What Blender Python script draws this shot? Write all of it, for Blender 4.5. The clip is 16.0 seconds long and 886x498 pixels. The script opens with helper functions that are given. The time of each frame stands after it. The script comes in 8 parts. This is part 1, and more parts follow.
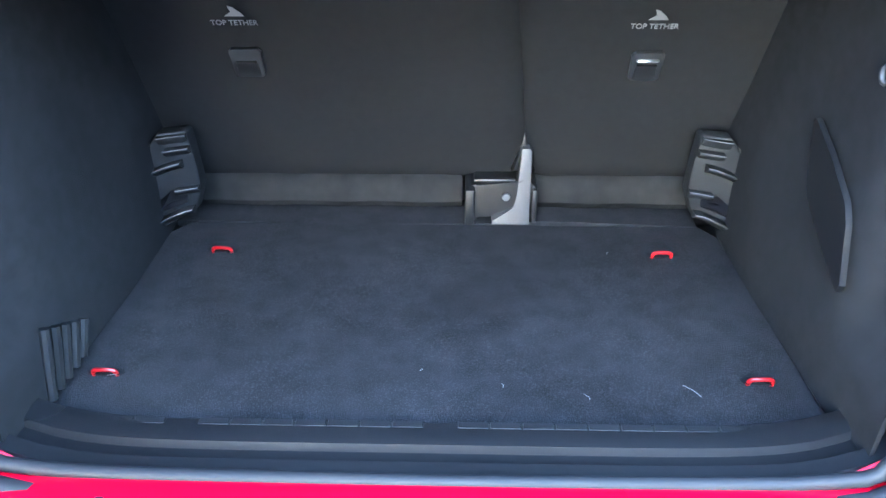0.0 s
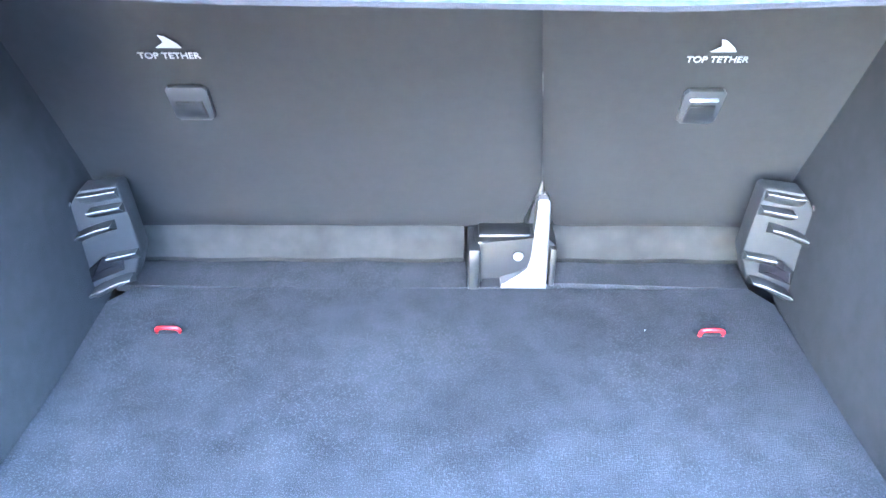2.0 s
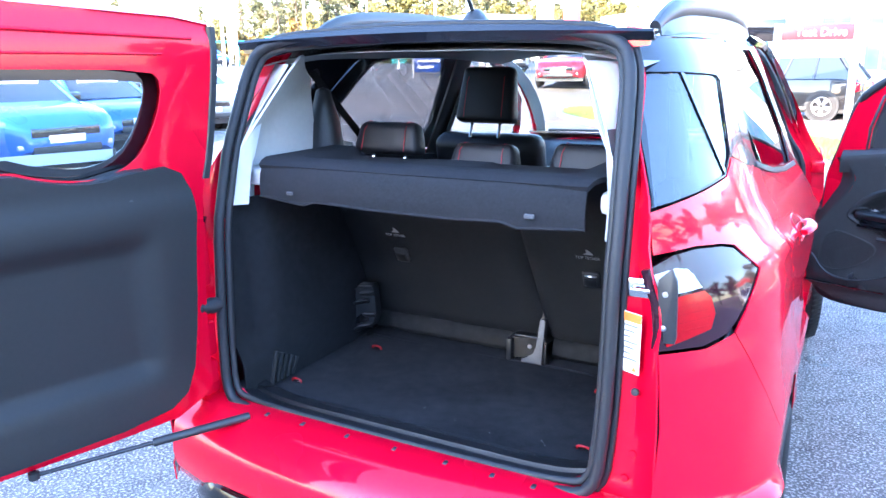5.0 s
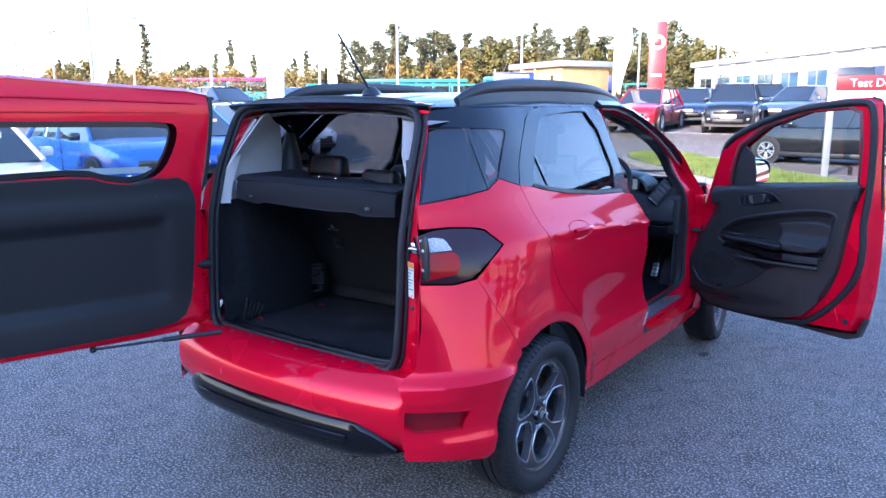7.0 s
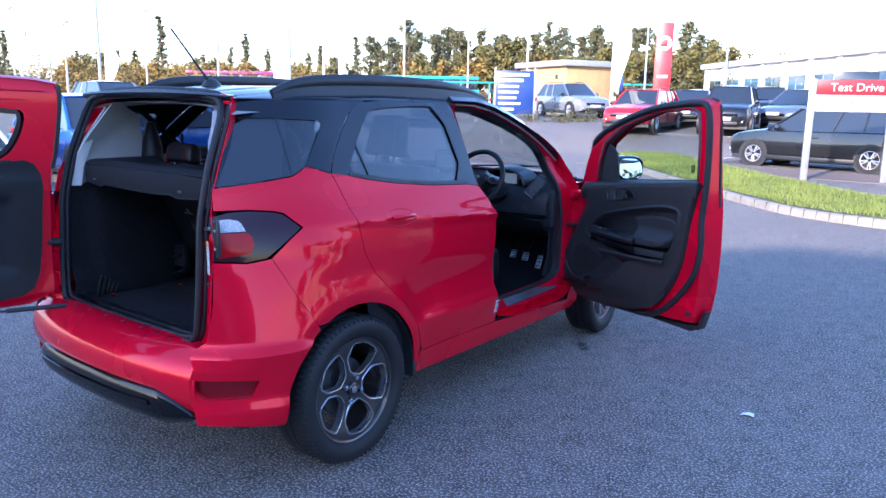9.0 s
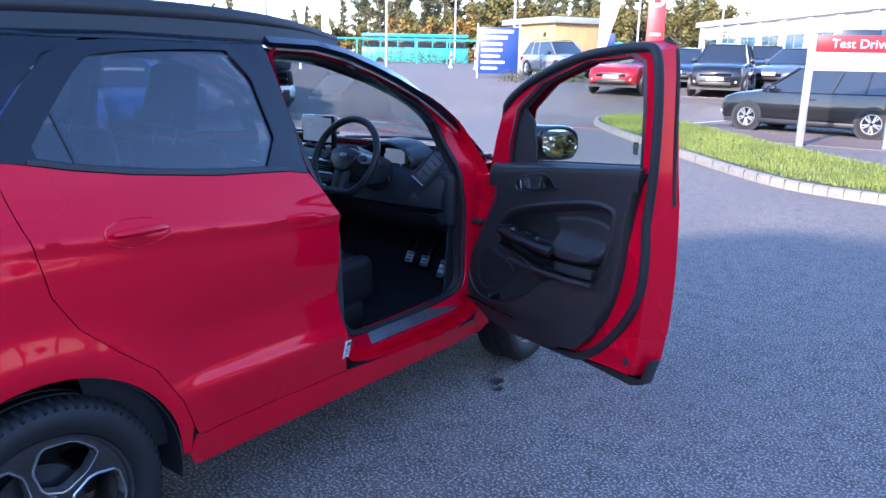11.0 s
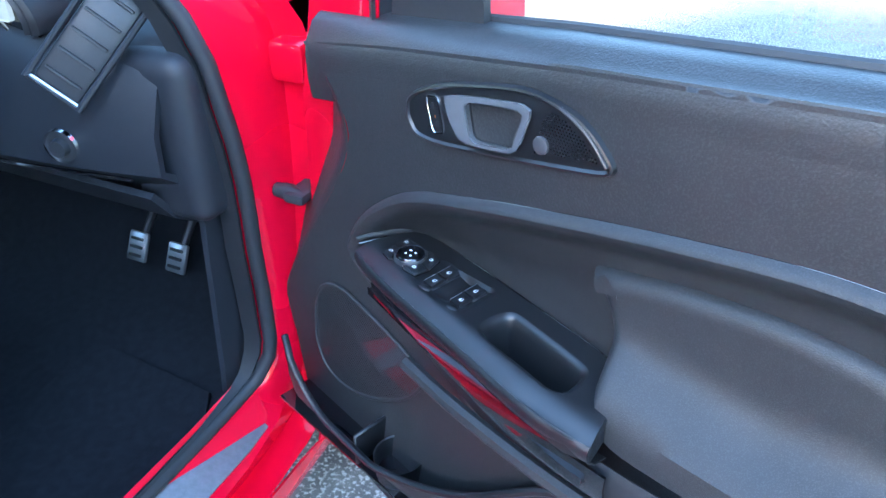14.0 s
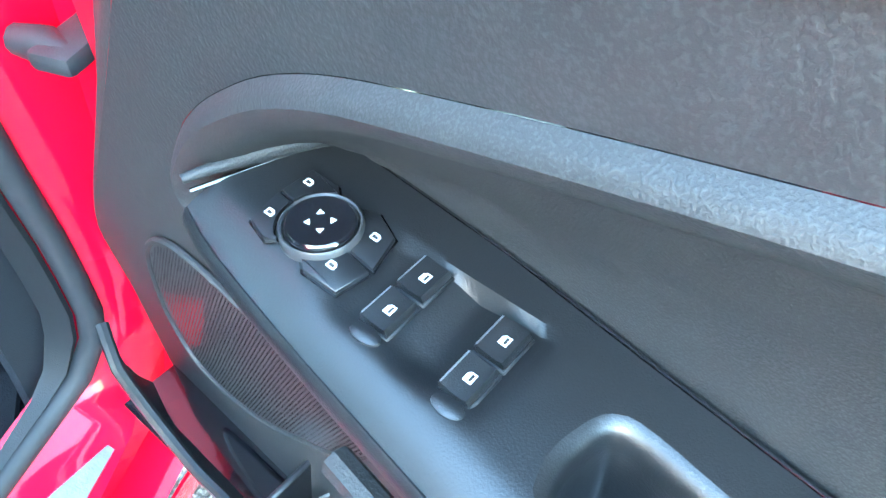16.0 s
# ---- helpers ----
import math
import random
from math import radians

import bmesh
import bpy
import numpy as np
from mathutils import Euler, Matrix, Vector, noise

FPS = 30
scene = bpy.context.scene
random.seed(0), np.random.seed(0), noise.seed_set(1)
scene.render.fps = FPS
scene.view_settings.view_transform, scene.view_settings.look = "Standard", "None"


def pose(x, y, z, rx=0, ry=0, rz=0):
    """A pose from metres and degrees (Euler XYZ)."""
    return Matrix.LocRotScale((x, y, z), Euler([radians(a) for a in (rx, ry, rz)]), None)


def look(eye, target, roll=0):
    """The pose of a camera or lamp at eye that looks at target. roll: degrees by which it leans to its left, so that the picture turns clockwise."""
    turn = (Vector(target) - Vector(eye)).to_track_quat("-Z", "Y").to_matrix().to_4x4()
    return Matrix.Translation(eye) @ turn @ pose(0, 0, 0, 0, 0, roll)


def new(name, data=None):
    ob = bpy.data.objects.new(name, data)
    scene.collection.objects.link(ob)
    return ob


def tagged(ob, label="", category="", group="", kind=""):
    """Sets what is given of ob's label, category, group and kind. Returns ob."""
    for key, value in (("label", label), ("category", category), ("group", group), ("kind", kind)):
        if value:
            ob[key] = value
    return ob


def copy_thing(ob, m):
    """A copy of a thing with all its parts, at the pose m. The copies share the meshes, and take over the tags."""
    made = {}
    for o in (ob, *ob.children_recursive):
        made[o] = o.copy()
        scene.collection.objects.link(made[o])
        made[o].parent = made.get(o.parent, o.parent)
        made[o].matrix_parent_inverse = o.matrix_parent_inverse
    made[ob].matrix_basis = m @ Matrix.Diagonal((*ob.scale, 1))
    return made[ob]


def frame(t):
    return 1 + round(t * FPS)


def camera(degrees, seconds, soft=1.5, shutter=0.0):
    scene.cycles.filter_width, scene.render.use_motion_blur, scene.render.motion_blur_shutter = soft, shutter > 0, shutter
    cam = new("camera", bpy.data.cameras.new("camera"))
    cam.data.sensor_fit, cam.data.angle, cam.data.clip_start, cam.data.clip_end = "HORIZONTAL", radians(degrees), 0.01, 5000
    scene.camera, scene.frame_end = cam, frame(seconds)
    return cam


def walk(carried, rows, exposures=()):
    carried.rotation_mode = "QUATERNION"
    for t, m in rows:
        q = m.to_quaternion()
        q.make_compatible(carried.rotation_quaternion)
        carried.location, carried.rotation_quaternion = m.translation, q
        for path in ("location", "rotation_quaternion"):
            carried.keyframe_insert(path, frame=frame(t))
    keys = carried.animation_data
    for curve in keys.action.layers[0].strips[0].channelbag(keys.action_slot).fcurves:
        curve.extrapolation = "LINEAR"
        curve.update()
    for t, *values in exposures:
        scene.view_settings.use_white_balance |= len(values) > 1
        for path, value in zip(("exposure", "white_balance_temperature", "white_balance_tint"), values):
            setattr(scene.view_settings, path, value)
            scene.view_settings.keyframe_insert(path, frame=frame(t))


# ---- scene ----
cam = camera(61.3, 16.0)
PATH = [
    (0, (0.031, -0.424, 1.264), (-0.013, 1.299, 0.25), -0.1),
    (0.5, (-0.009, -0.259, 1.218), (-0.022, 1.381, 0.074), 0.1),
    (1, (-0.001, -0.149, 1.2), (0.005, 1.437, -0.019), 0.2),
    (1.5, (0.008, -0.092, 1.222), (0.024, 1.516, 0.033), 0.5),
    (2, (0.007, -0.129, 1.266), (-0.001, 1.552, 0.184), 0.1),
    (2.5, (0.01, -0.24, 1.324), (-0.075, 1.513, 0.364), -0.4),
    (3, (0.072, -0.412, 1.38), (-0.155, 1.393, 0.551), -0.8),
    (3.5, (0.261, -0.63, 1.424), (-0.186, 1.185, 0.711), -1.2),
    (4, (0.432, -0.821, 1.458), (-0.202, 0.974, 0.846), -0.7),
    (4.2, (0.521, -0.915, 1.47), (-0.182, 0.865, 0.888), -0.7),
    (6.3, (1.779, -1.673, 1.575), (0.65, -0.07, 1.177), -0.4),
    (6.5, (1.924, -1.732, 1.573), (0.785, -0.135, 1.183), -0.3),
    (7, (2.216, -1.865, 1.581), (1.063, -0.275, 1.201), -0.1),
    (7.5, (2.465, -1.988, 1.565), (1.298, -0.408, 1.192), 0.0),
    (8, (2.66, -1.969, 1.59), (1.482, -0.397, 1.216), 0.3),
    (8.5, (2.906, -1.781, 1.596), (1.721, -0.214, 1.22), 0.6),
    (9, (3.023, -1.519, 1.572), (1.837, 0.044, 1.185), 1.0),
    (9.5, (3.026, -1.178, 1.564), (1.84, 0.38, 1.159), 1.4),
    (9.7, (3.028, -1.031, 1.553), (1.843, 0.526, 1.138), 1.6),
    (11.8, (2.353, 0.515, 1.487), (1.231, 2.073, 0.926), 0.9),
    (12, (2.262, 0.648, 1.469), (1.157, 2.209, 0.884), 0.9),
    (12.5, (1.992, 0.991, 1.449), (0.955, 2.571, 0.794), 0.7),
    (13, (1.81, 1.375, 1.417), (0.833, 2.948, 0.661), 0.3),
    (13.5, (1.624, 1.714, 1.4), (0.74, 3.258, 0.485), -0.8),
    (14, (1.441, 1.977, 1.333), (0.694, 3.494, 0.265), -0.7),
    (14.5, (1.34, 2.193, 1.237), (0.711, 3.647, 0.016), -0.9),
    (15, (1.281, 2.351, 1.166), (0.731, 3.701, -0.203), -1.4),
    (15.5, (1.239, 2.422, 1.116), (0.774, 3.68, -0.368), -1.3),
    (16, (1.203, 2.445, 1.093), (0.737, 3.694, -0.398), -0.7),
]
walk(cam, [(t, look(eye, target, roll)) for t, eye, target, roll in PATH],
     exposures=[(0, 5.75, 5700, 8), (0.5, 6.2, 5800, 10), (1.0, 6.25, 5800, 10), (1.5, 7.2, 5800, 10), (2.0, 7.85, 5400, 11), (2.6, 7.7, 4900, 13), (3.2, 7.15, 4900, 14), (4.2, 5.6, 5300, 15), (5.2, 4.2, 5300, 19), (6.3, 3.05, 5200, 24), (7.5, 2.65, 5100, 25), (9.7, 2.45, 4950, 25), (11.8, 2.63, 5150, 23), (13.2, 3.78, 5600, 15), (14.0, 4.78, 5600, 8), (15.0, 6.05, 6250, -3), (16.0, 6.3, 6350, -6)])

# ---- world and sun: low autumn sun behind the car, the near ground in a building's shade ----
SUN_ELEV, SUN_AZ = radians(21), radians(180)
world = bpy.data.worlds.new("sky")
scene.world = world
world.use_nodes = True
wn = world.node_tree
sky = wn.nodes.new("ShaderNodeTexSky")
sky.sky_type, sky.sun_disc = "NISHITA", False
sky.sun_elevation, sky.sun_rotation = SUN_ELEV, SUN_AZ
sky.air_density, sky.dust_density, sky.ozone_density = 1.3, 0.6, 2.0
wn.links.new(sky.outputs[0], wn.nodes["Background"].inputs[0])
wn.nodes["Background"].inputs[1].default_value = 0.10
sun = new("sun", bpy.data.lights.new("sun", "SUN"))
sun.data.energy, sun.data.angle, sun.data.color = 2.3, radians(0.6), (1.0, 0.76, 0.47)
sun.matrix_world = look((0, -30, 30 * math.tan(SUN_ELEV)), (0, 0, 0))


# ---- materials ----
def mat(name, col, rough=0.5, metal=0.0, coat=0.0, spec=0.5, var=0.12, scale=30.0, bump=0.0, bump_scale=200.0, col2=None, speck=0.0, trans=0.0, big=1.5, speck_lo=0.56, relief=0.004):
    """A surface with colour that varies at two scales, and fine relief."""
    m = bpy.data.materials.new(name)
    m.use_nodes = True
    nt = m.node_tree
    b = nt.nodes["Principled BSDF"]
    b.inputs["Roughness"].default_value, b.inputs["Metallic"].default_value = rough, metal
    b.inputs["Coat Weight"].default_value, b.inputs["Coat Roughness"].default_value = coat, 0.03
    b.inputs["Specular IOR Level"].default_value = spec
    b.inputs["Transmission Weight"].default_value = trans
    tc = nt.nodes.new("ShaderNodeTexCoord")
    n1 = nt.nodes.new("ShaderNodeTexNoise")
    n1.inputs["Scale"].default_value, n1.inputs["Detail"].default_value = scale, 6.0
    n2 = nt.nodes.new("ShaderNodeTexNoise")
    n2.inputs["Scale"].default_value, n2.inputs["Detail"].default_value = big, 3.0
    for n in (n1, n2):
        nt.links.new(tc.outputs["Object"], n.inputs["Vector"])
    add = nt.nodes.new("ShaderNodeMath")
    add.operation = "ADD"
    nt.links.new(n1.outputs["Fac"], add.inputs[0])
    nt.links.new(n2.outputs["Fac"], add.inputs[1])
    rng = nt.nodes.new("ShaderNodeMapRange")
    rng.inputs["From Min"].default_value, rng.inputs["From Max"].default_value = 0.7, 1.3
    nt.links.new(add.outputs[0], rng.inputs["Value"])
    mix = nt.nodes.new("ShaderNodeMix")
    mix.data_type = "RGBA"
    a = [c * (1 - var) for c in col]
    z = col2 or [min(1, c * (1 + var)) for c in col]
    mix.inputs[6].default_value, mix.inputs[7].default_value = (*a, 1), (*z, 1)
    nt.links.new(rng.outputs[0], mix.inputs[0])
    out = mix.outputs[2]
    if speck:
        v = nt.nodes.new("ShaderNodeTexNoise")
        v.inputs["Scale"].default_value, v.inputs["Detail"].default_value = bump_scale, 2.0
        nt.links.new(tc.outputs["Object"], v.inputs["Vector"])
        r2 = nt.nodes.new("ShaderNodeMapRange")
        r2.inputs["From Min"].default_value, r2.inputs["From Max"].default_value = speck_lo, speck_lo + 0.14
        r2.inputs["To Max"].default_value = speck
        nt.links.new(v.outputs["Fac"], r2.inputs["Value"])
        m2 = nt.nodes.new("ShaderNodeMix")
        m2.data_type = "RGBA"
        m2.inputs[7].default_value = (*[min(1, c * 3.5 + 0.02) for c in col], 1)
        nt.links.new(out, m2.inputs[6])
        nt.links.new(r2.outputs[0], m2.inputs[0])
        out = m2.outputs[2]
    nt.links.new(out, b.inputs["Base Color"])
    if bump:
        n3 = nt.nodes.new("ShaderNodeTexNoise")
        n3.inputs["Scale"].default_value, n3.inputs["Detail"].default_value = bump_scale, 3.0
        nt.links.new(tc.outputs["Object"], n3.inputs["Vector"])
        bp = nt.nodes.new("ShaderNodeBump")
        bp.inputs["Strength"].default_value, bp.inputs["Distance"].default_value = bump, relief
        nt.links.new(n3.outputs["Fac"], bp.inputs["Height"])
        nt.links.new(bp.outputs[0], b.inputs["Normal"])
    rr = nt.nodes.new("ShaderNodeMapRange")
    rr.inputs["From Min"].default_value, rr.inputs["From Max"].default_value = 0.3, 0.7
    rr.inputs["To Min"].default_value, rr.inputs["To Max"].default_value = max(0.01, rough * 0.8), min(1, rough * 1.2)
    nt.links.new(n2.outputs["Fac"], rr.inputs["Value"])
    nt.links.new(rr.outputs[0], b.inputs["Roughness"])
    return m


def glass_mat(name, tint, ior=1.5):
    """A thin pane: lets tinted light straight through and mirrors by its angle."""
    m = bpy.data.materials.new(name)
    m.use_nodes = True
    nt = m.node_tree
    nt.nodes.remove(nt.nodes["Principled BSDF"])
    t = nt.nodes.new("ShaderNodeBsdfTransparent")
    t.inputs[0].default_value = (*tint, 1)
    g = nt.nodes.new("ShaderNodeBsdfGlossy")
    g.inputs["Roughness"].default_value = 0.01
    lw = nt.nodes.new("ShaderNodeLayerWeight")
    lw.inputs[0].default_value = 0.5
    pw = nt.nodes.new("ShaderNodeMath")
    pw.operation = "POWER"
    pw.inputs[1].default_value = 4.5
    f = nt.nodes.new("ShaderNodeMapRange")
    f.inputs["To Min"].default_value, f.inputs["To Max"].default_value = ((ior - 1) / (ior + 1)) ** 2, 0.9
    nt.links.new(lw.outputs["Facing"], pw.inputs[0])
    nt.links.new(pw.outputs[0], f.inputs["Value"])
    mx = nt.nodes.new("ShaderNodeMixShader")
    for a, b in ((f.outputs[0], mx.inputs[0]), (t.outputs[0], mx.inputs[1]), (g.outputs[0], mx.inputs[2]), (mx.outputs[0], nt.nodes["Material Output"].inputs[0])):
        nt.links.new(a, b)
    return m


def glow_mat(name, col, strength):
    m = mat(name, col, 0.2)
    b = m.node_tree.nodes["Principled BSDF"]
    b.inputs["Emission Color"].default_value, b.inputs["Emission Strength"].default_value = (*col, 1), strength
    return m


RED = mat("red_paint", (0.72, 0.0006, 0.024), 0.26, 0.25, 0.60, spec=0.05, var=0.04, scale=900)
BLACKP = mat("black_paint", (0.008, 0.010, 0.016), 0.25, 0.0, 0.55, spec=0.2, var=0.1, scale=300)
GLOSSBK = mat("piano_black", (0.006, 0.006, 0.008), 0.08, 0.0, 1.0, scale=50)
TRIMBK = mat("satin_black_trim", (0.022, 0.023, 0.026), 0.45, scale=200, bump=0.1, bump_scale=600)
RUBBER = mat("seal_rubber", (0.020, 0.021, 0.024), 0.55, spec=0.35, scale=120)
TYRE = mat("tyre_rubber", (0.010, 0.010, 0.0115), 0.62, scale=90, bump=0.2, bump_scale=150)
RIM = mat("gunmetal_alloy", (0.10, 0.095, 0.095), 0.3, 0.85, 0.4, scale=80)
RIMEDGE = mat("bright_alloy_edge", (0.55, 0.55, 0.57), 0.25, 0.9, scale=80)
DARKMET = mat("dark_metal", (0.05, 0.05, 0.055), 0.45, 0.7, scale=60)
CHROME = mat("chrome", (0.62, 0.63, 0.65), 0.1, 1.0, var=0.03, scale=40)
SATIN = mat("satin_metal", (0.5, 0.51, 0.53), 0.3, 0.9, var=0.06, scale=150)
HANDLE = mat("satin_chrome", (0.22, 0.23, 0.245), 0.25, 0.6, var=0.05, scale=150)
TREAD = mat("brushed_tread_plate", (0.26, 0.26, 0.27), 0.42, 0.8, var=0.15, scale=120, bump=0.15, bump_scale=400)
PATCH = mat("faded_patch", (0.07, 0.072, 0.078), 0.8, var=0.1, scale=120)
# grey plastic of small parts; its paler tone also paints the trays' edge highlights
TRIMEDGE = mat("grey_plastic_and_edge_highlight", (0.035, 0.035, 0.038), 0.35, var=0.2, scale=80)
SATINDK = mat("grey_painted_metal", (0.065, 0.065, 0.07), 0.4, 0.3, var=0.1, scale=90)
CARPET = mat("boot_carpet", (0.0155, 0.0163, 0.0185), 0.95, var=0.3, scale=45, bump=0.5, bump_scale=1400, speck=0.2, spec=0.12, big=4.0)
FLOORC = mat("boot_floor_carpet", (0.018, 0.0185, 0.021), 0.95, var=0.42, scale=28, bump=0.6, bump_scale=560, speck=0.34, spec=0.12, big=5.0, speck_lo=0.52)
SEATBK = mat("seat_back_carpet", (0.0135, 0.0143, 0.0155), 0.9, var=0.15, scale=70, bump=0.3, bump_scale=1600, speck=0.08, spec=0.15, big=3.0)
SHELF = mat("shelf_felt", (0.0195, 0.0203, 0.0235), 0.95, var=0.2, scale=150, bump=0.4, bump_scale=1500, speck=0.2, spec=0.12)
GREYTRIM = mat("light_grey_trim", (0.52, 0.51, 0.49), 0.55, var=0.05, scale=60, bump=0.1, bump_scale=500)
PLASTIC = mat("black_grained_plastic", (0.013, 0.014, 0.016), 0.5, spec=0.3, var=0.1, scale=90, bump=0.18, bump_scale=800)
PLASTIC2 = mat("soft_black_plastic", (0.009, 0.0095, 0.011), 0.34, var=0.1, scale=70, bump=0.15, bump_scale=1300, spec=0.6)
CARD = mat("door_card_grain", (0.0175, 0.0183, 0.0194), 0.48, var=0.15, scale=60, bump=0.45, bump_scale=480, speck=0.16, speck_lo=0.50, spec=0.5, relief=0.0011)
CARDSOFT = mat("door_card_leather", (0.0180, 0.0187, 0.0200), 0.52, var=0.15, scale=60, bump=0.42, bump_scale=800, speck=0.18, speck_lo=0.50, spec=0.42, relief=0.0011)
ARMTOP = mat("armrest_plastic", (0.0085, 0.0092, 0.0105), 0.36, var=0.1, scale=70, bump=0.3, bump_scale=900, spec=0.6, relief=0.0006)
GRILLE = mat("grille_cloth", (0.024, 0.024, 0.025), 0.5, var=0.1, scale=90, spec=0.5)
LEATHER = mat("black_leather", (0.012, 0.012, 0.014), 0.42, spec=0.35, var=0.15, scale=40, bump=0.3, bump_scale=350)
FABRIC = mat("dark_fabric", (0.010, 0.0105, 0.012), 0.9, var=0.25, scale=120, bump=0.5, bump_scale=500, spec=0.2)
CABIN = mat("cabin_plastic", (0.0175, 0.0195, 0.0245), 0.46, spec=0.35, var=0.12, scale=90, bump=0.18, bump_scale=800)
FOOTC = mat("footwell_carpet", (0.0125, 0.0135, 0.0165), 0.95, var=0.3, scale=60, bump=0.4, bump_scale=700, spec=0.1, speck=0.06)
REDSTITCH = mat("red_thread", (0.4, 0.01, 0.02), 0.7)
REDPLAST = mat("red_plastic", (0.34, 0.004, 0.007), 0.35, coat=0.4, scale=60)
REDLENS = mat("red_lens", (0.42, 0.002, 0.008), 0.12, coat=0.0, spec=0.25, scale=200)
REFLECT = mat("dark_red_reflector", (0.19, 0.003, 0.010), 0.2, coat=0.3, spec=0.3, scale=200)
SMOKELENS = mat("smoked_lens", (0.03, 0.006, 0.012), 0.08, coat=0.3, spec=0.3, scale=100)
CLEARLENS = mat("clear_lens", (0.60, 0.57, 0.58), 0.25, 0.0, 0.2, scale=160, var=0.5)
SEATROLL = mat("worn_roll_fabric", (0.008, 0.0085, 0.0092), 0.8, var=0.3, scale=35, bump=0.4, bump_scale=900, spec=0.2, big=9.0, col2=(0.024, 0.024, 0.024))
TRIMGLOSS = mat("gloss_black_trim", (0.006, 0.006, 0.007), 0.16, 0.0, 0.25, spec=0.25, scale=60)
GLASS = glass_mat("window_glass", (0.86, 0.90, 0.90))
PRIVACY = glass_mat("privacy_glass", (0.46, 0.47, 0.49), 1.9)
MIRROR = mat("mirror_glass", (0.85, 0.86, 0.88), 0.01, 1.0, var=0.0)
WHITEPAINT = mat("white_paper", (0.8, 0.8, 0.79), 0.5, var=0.03)
SCREEN = glow_mat("lit_screen", (0.34, 0.36, 0.37), 0.045)
SCREEN_DIM = glow_mat("dim_display", (0.22, 0.25, 0.25), 0.09)
INKCLEAR = glass_mat("etched_mark", (0.55, 0.55, 0.55))
GREYMARK = mat("grey_print", (0.20, 0.205, 0.21), 0.6, var=0.05)
WHITEMARK = mat("white_print", (0.75, 0.75, 0.75), 0.5, var=0.02)
ORANGE = mat("orange_print", (0.8, 0.22, 0.03), 0.5, var=0.03)
INK = mat("grey_ink", (0.2, 0.2, 0.21), 0.6, var=0.03)
ASPHALT = mat("asphalt", (0.122, 0.110, 0.100), 0.78, var=0.5, scale=9, bump=1.0, bump_scale=88, speck=0.95, big=0.35, spec=0.25, speck_lo=0.50, relief=0.012)
PAVING = mat("brown_paving", (0.16, 0.12, 0.10), 0.85, var=0.25, scale=12, bump=0.4, bump_scale=60, big=0.5)
KERB = mat("kerb_concrete", (0.25, 0.235, 0.21), 0.85, var=0.2, scale=14, bump=0.4, bump_scale=80)
SOIL = mat("verge_soil", (0.07, 0.075, 0.03), 0.95, var=0.4, scale=8, bump=0.5, bump_scale=30)
GRASS = mat("grass", (0.11, 0.19, 0.03), 0.7, var=0.4, scale=20, col2=(0.25, 0.30, 0.06), big=0.8)
BARK = mat("bark", (0.09, 0.07, 0.055), 0.9, var=0.3, scale=12, bump=0.5, bump_scale=25)
PINE = mat("pine_needles", (0.085, 0.10, 0.04), 0.7, var=0.4, scale=3, col2=(0.17, 0.16, 0.07))
AUTUMN = mat("autumn_leaves", (0.24, 0.13, 0.03), 0.7, var=0.4, scale=2, col2=(0.34, 0.24, 0.05))
HEDGE = mat("hedge_leaves", (0.07, 0.09, 0.025), 0.7, var=0.4, scale=3, col2=(0.16, 0.15, 0.05))
LEAFY = mat("broad_leaves", (0.10, 0.12, 0.03), 0.7, var=0.4, scale=2, col2=(0.20, 0.16, 0.04))
ROADWHITE = mat("road_paint", (0.62, 0.62, 0.58), 0.8, var=0.2, scale=30, bump=0.3, bump_scale=120)
RENDERW = mat("white_render", (0.62, 0.62, 0.61), 0.8, var=0.06, scale=3, bump=0.1, bump_scale=80, big=0.3)
BRICK = mat("buff_brick", (0.48, 0.31, 0.13), 0.85, var=0.2, scale=10, bump=0.3, bump_scale=60)
STEELGREY = mat("grey_cladding", (0.30, 0.32, 0.34), 0.6, var=0.1, scale=4, bump=0.1, bump_scale=40)
OILSTAIN = mat("wet_stain", (0.03, 0.03, 0.03), 0.35, var=0.3, scale=40, bump=0.5, bump_scale=105, relief=0.008)
DARKCLAD = mat("dark_cladding", (0.07, 0.075, 0.08), 0.6, var=0.15, scale=4, bump=0.1, bump_scale=40)
POLEGREY = mat("galvanised_steel", (0.42, 0.44, 0.46), 0.45, 0.6, var=0.1, scale=10)
SIGNRED = mat("sign_red", (0.58, 0.02, 0.025), 0.4, coat=0.2, var=0.05, scale=4)
SIGNGREY = mat("sign_grey", (0.45, 0.46, 0.47), 0.4, var=0.05, scale=4)
SIGNBLUE = mat("sign_blue", (0.015, 0.045, 0.20), 0.4, var=0.08, scale=4)
FLAGW = mat("flag_white", (0.72, 0.74, 0.78), 0.8, var=0.06, scale=6)
FLAGB = mat("flag_navy", (0.03, 0.04, 0.10), 0.8, var=0.1, scale=6)
TEAL = mat("teal_paint", (0.05, 0.38, 0.40), 0.4, coat=0.5, var=0.08, scale=2)
MAGENTA = mat("magenta_paint", (0.45, 0.04, 0.20), 0.4, coat=0.4, var=0.08, scale=2)
WINBLUE = mat("office_glass", (0.06, 0.12, 0.20), 0.06, coat=1.0, var=0.15, scale=2)
CARGLASS = mat("car_glass", (0.02, 0.025, 0.03), 0.04, coat=1.0, var=0.1, scale=2)
PLATEW = mat("plate_white", (0.72, 0.72, 0.70), 0.4, var=0.03)
PLATEY = mat("plate_yellow", (0.70, 0.50, 0.04), 0.4, var=0.03)
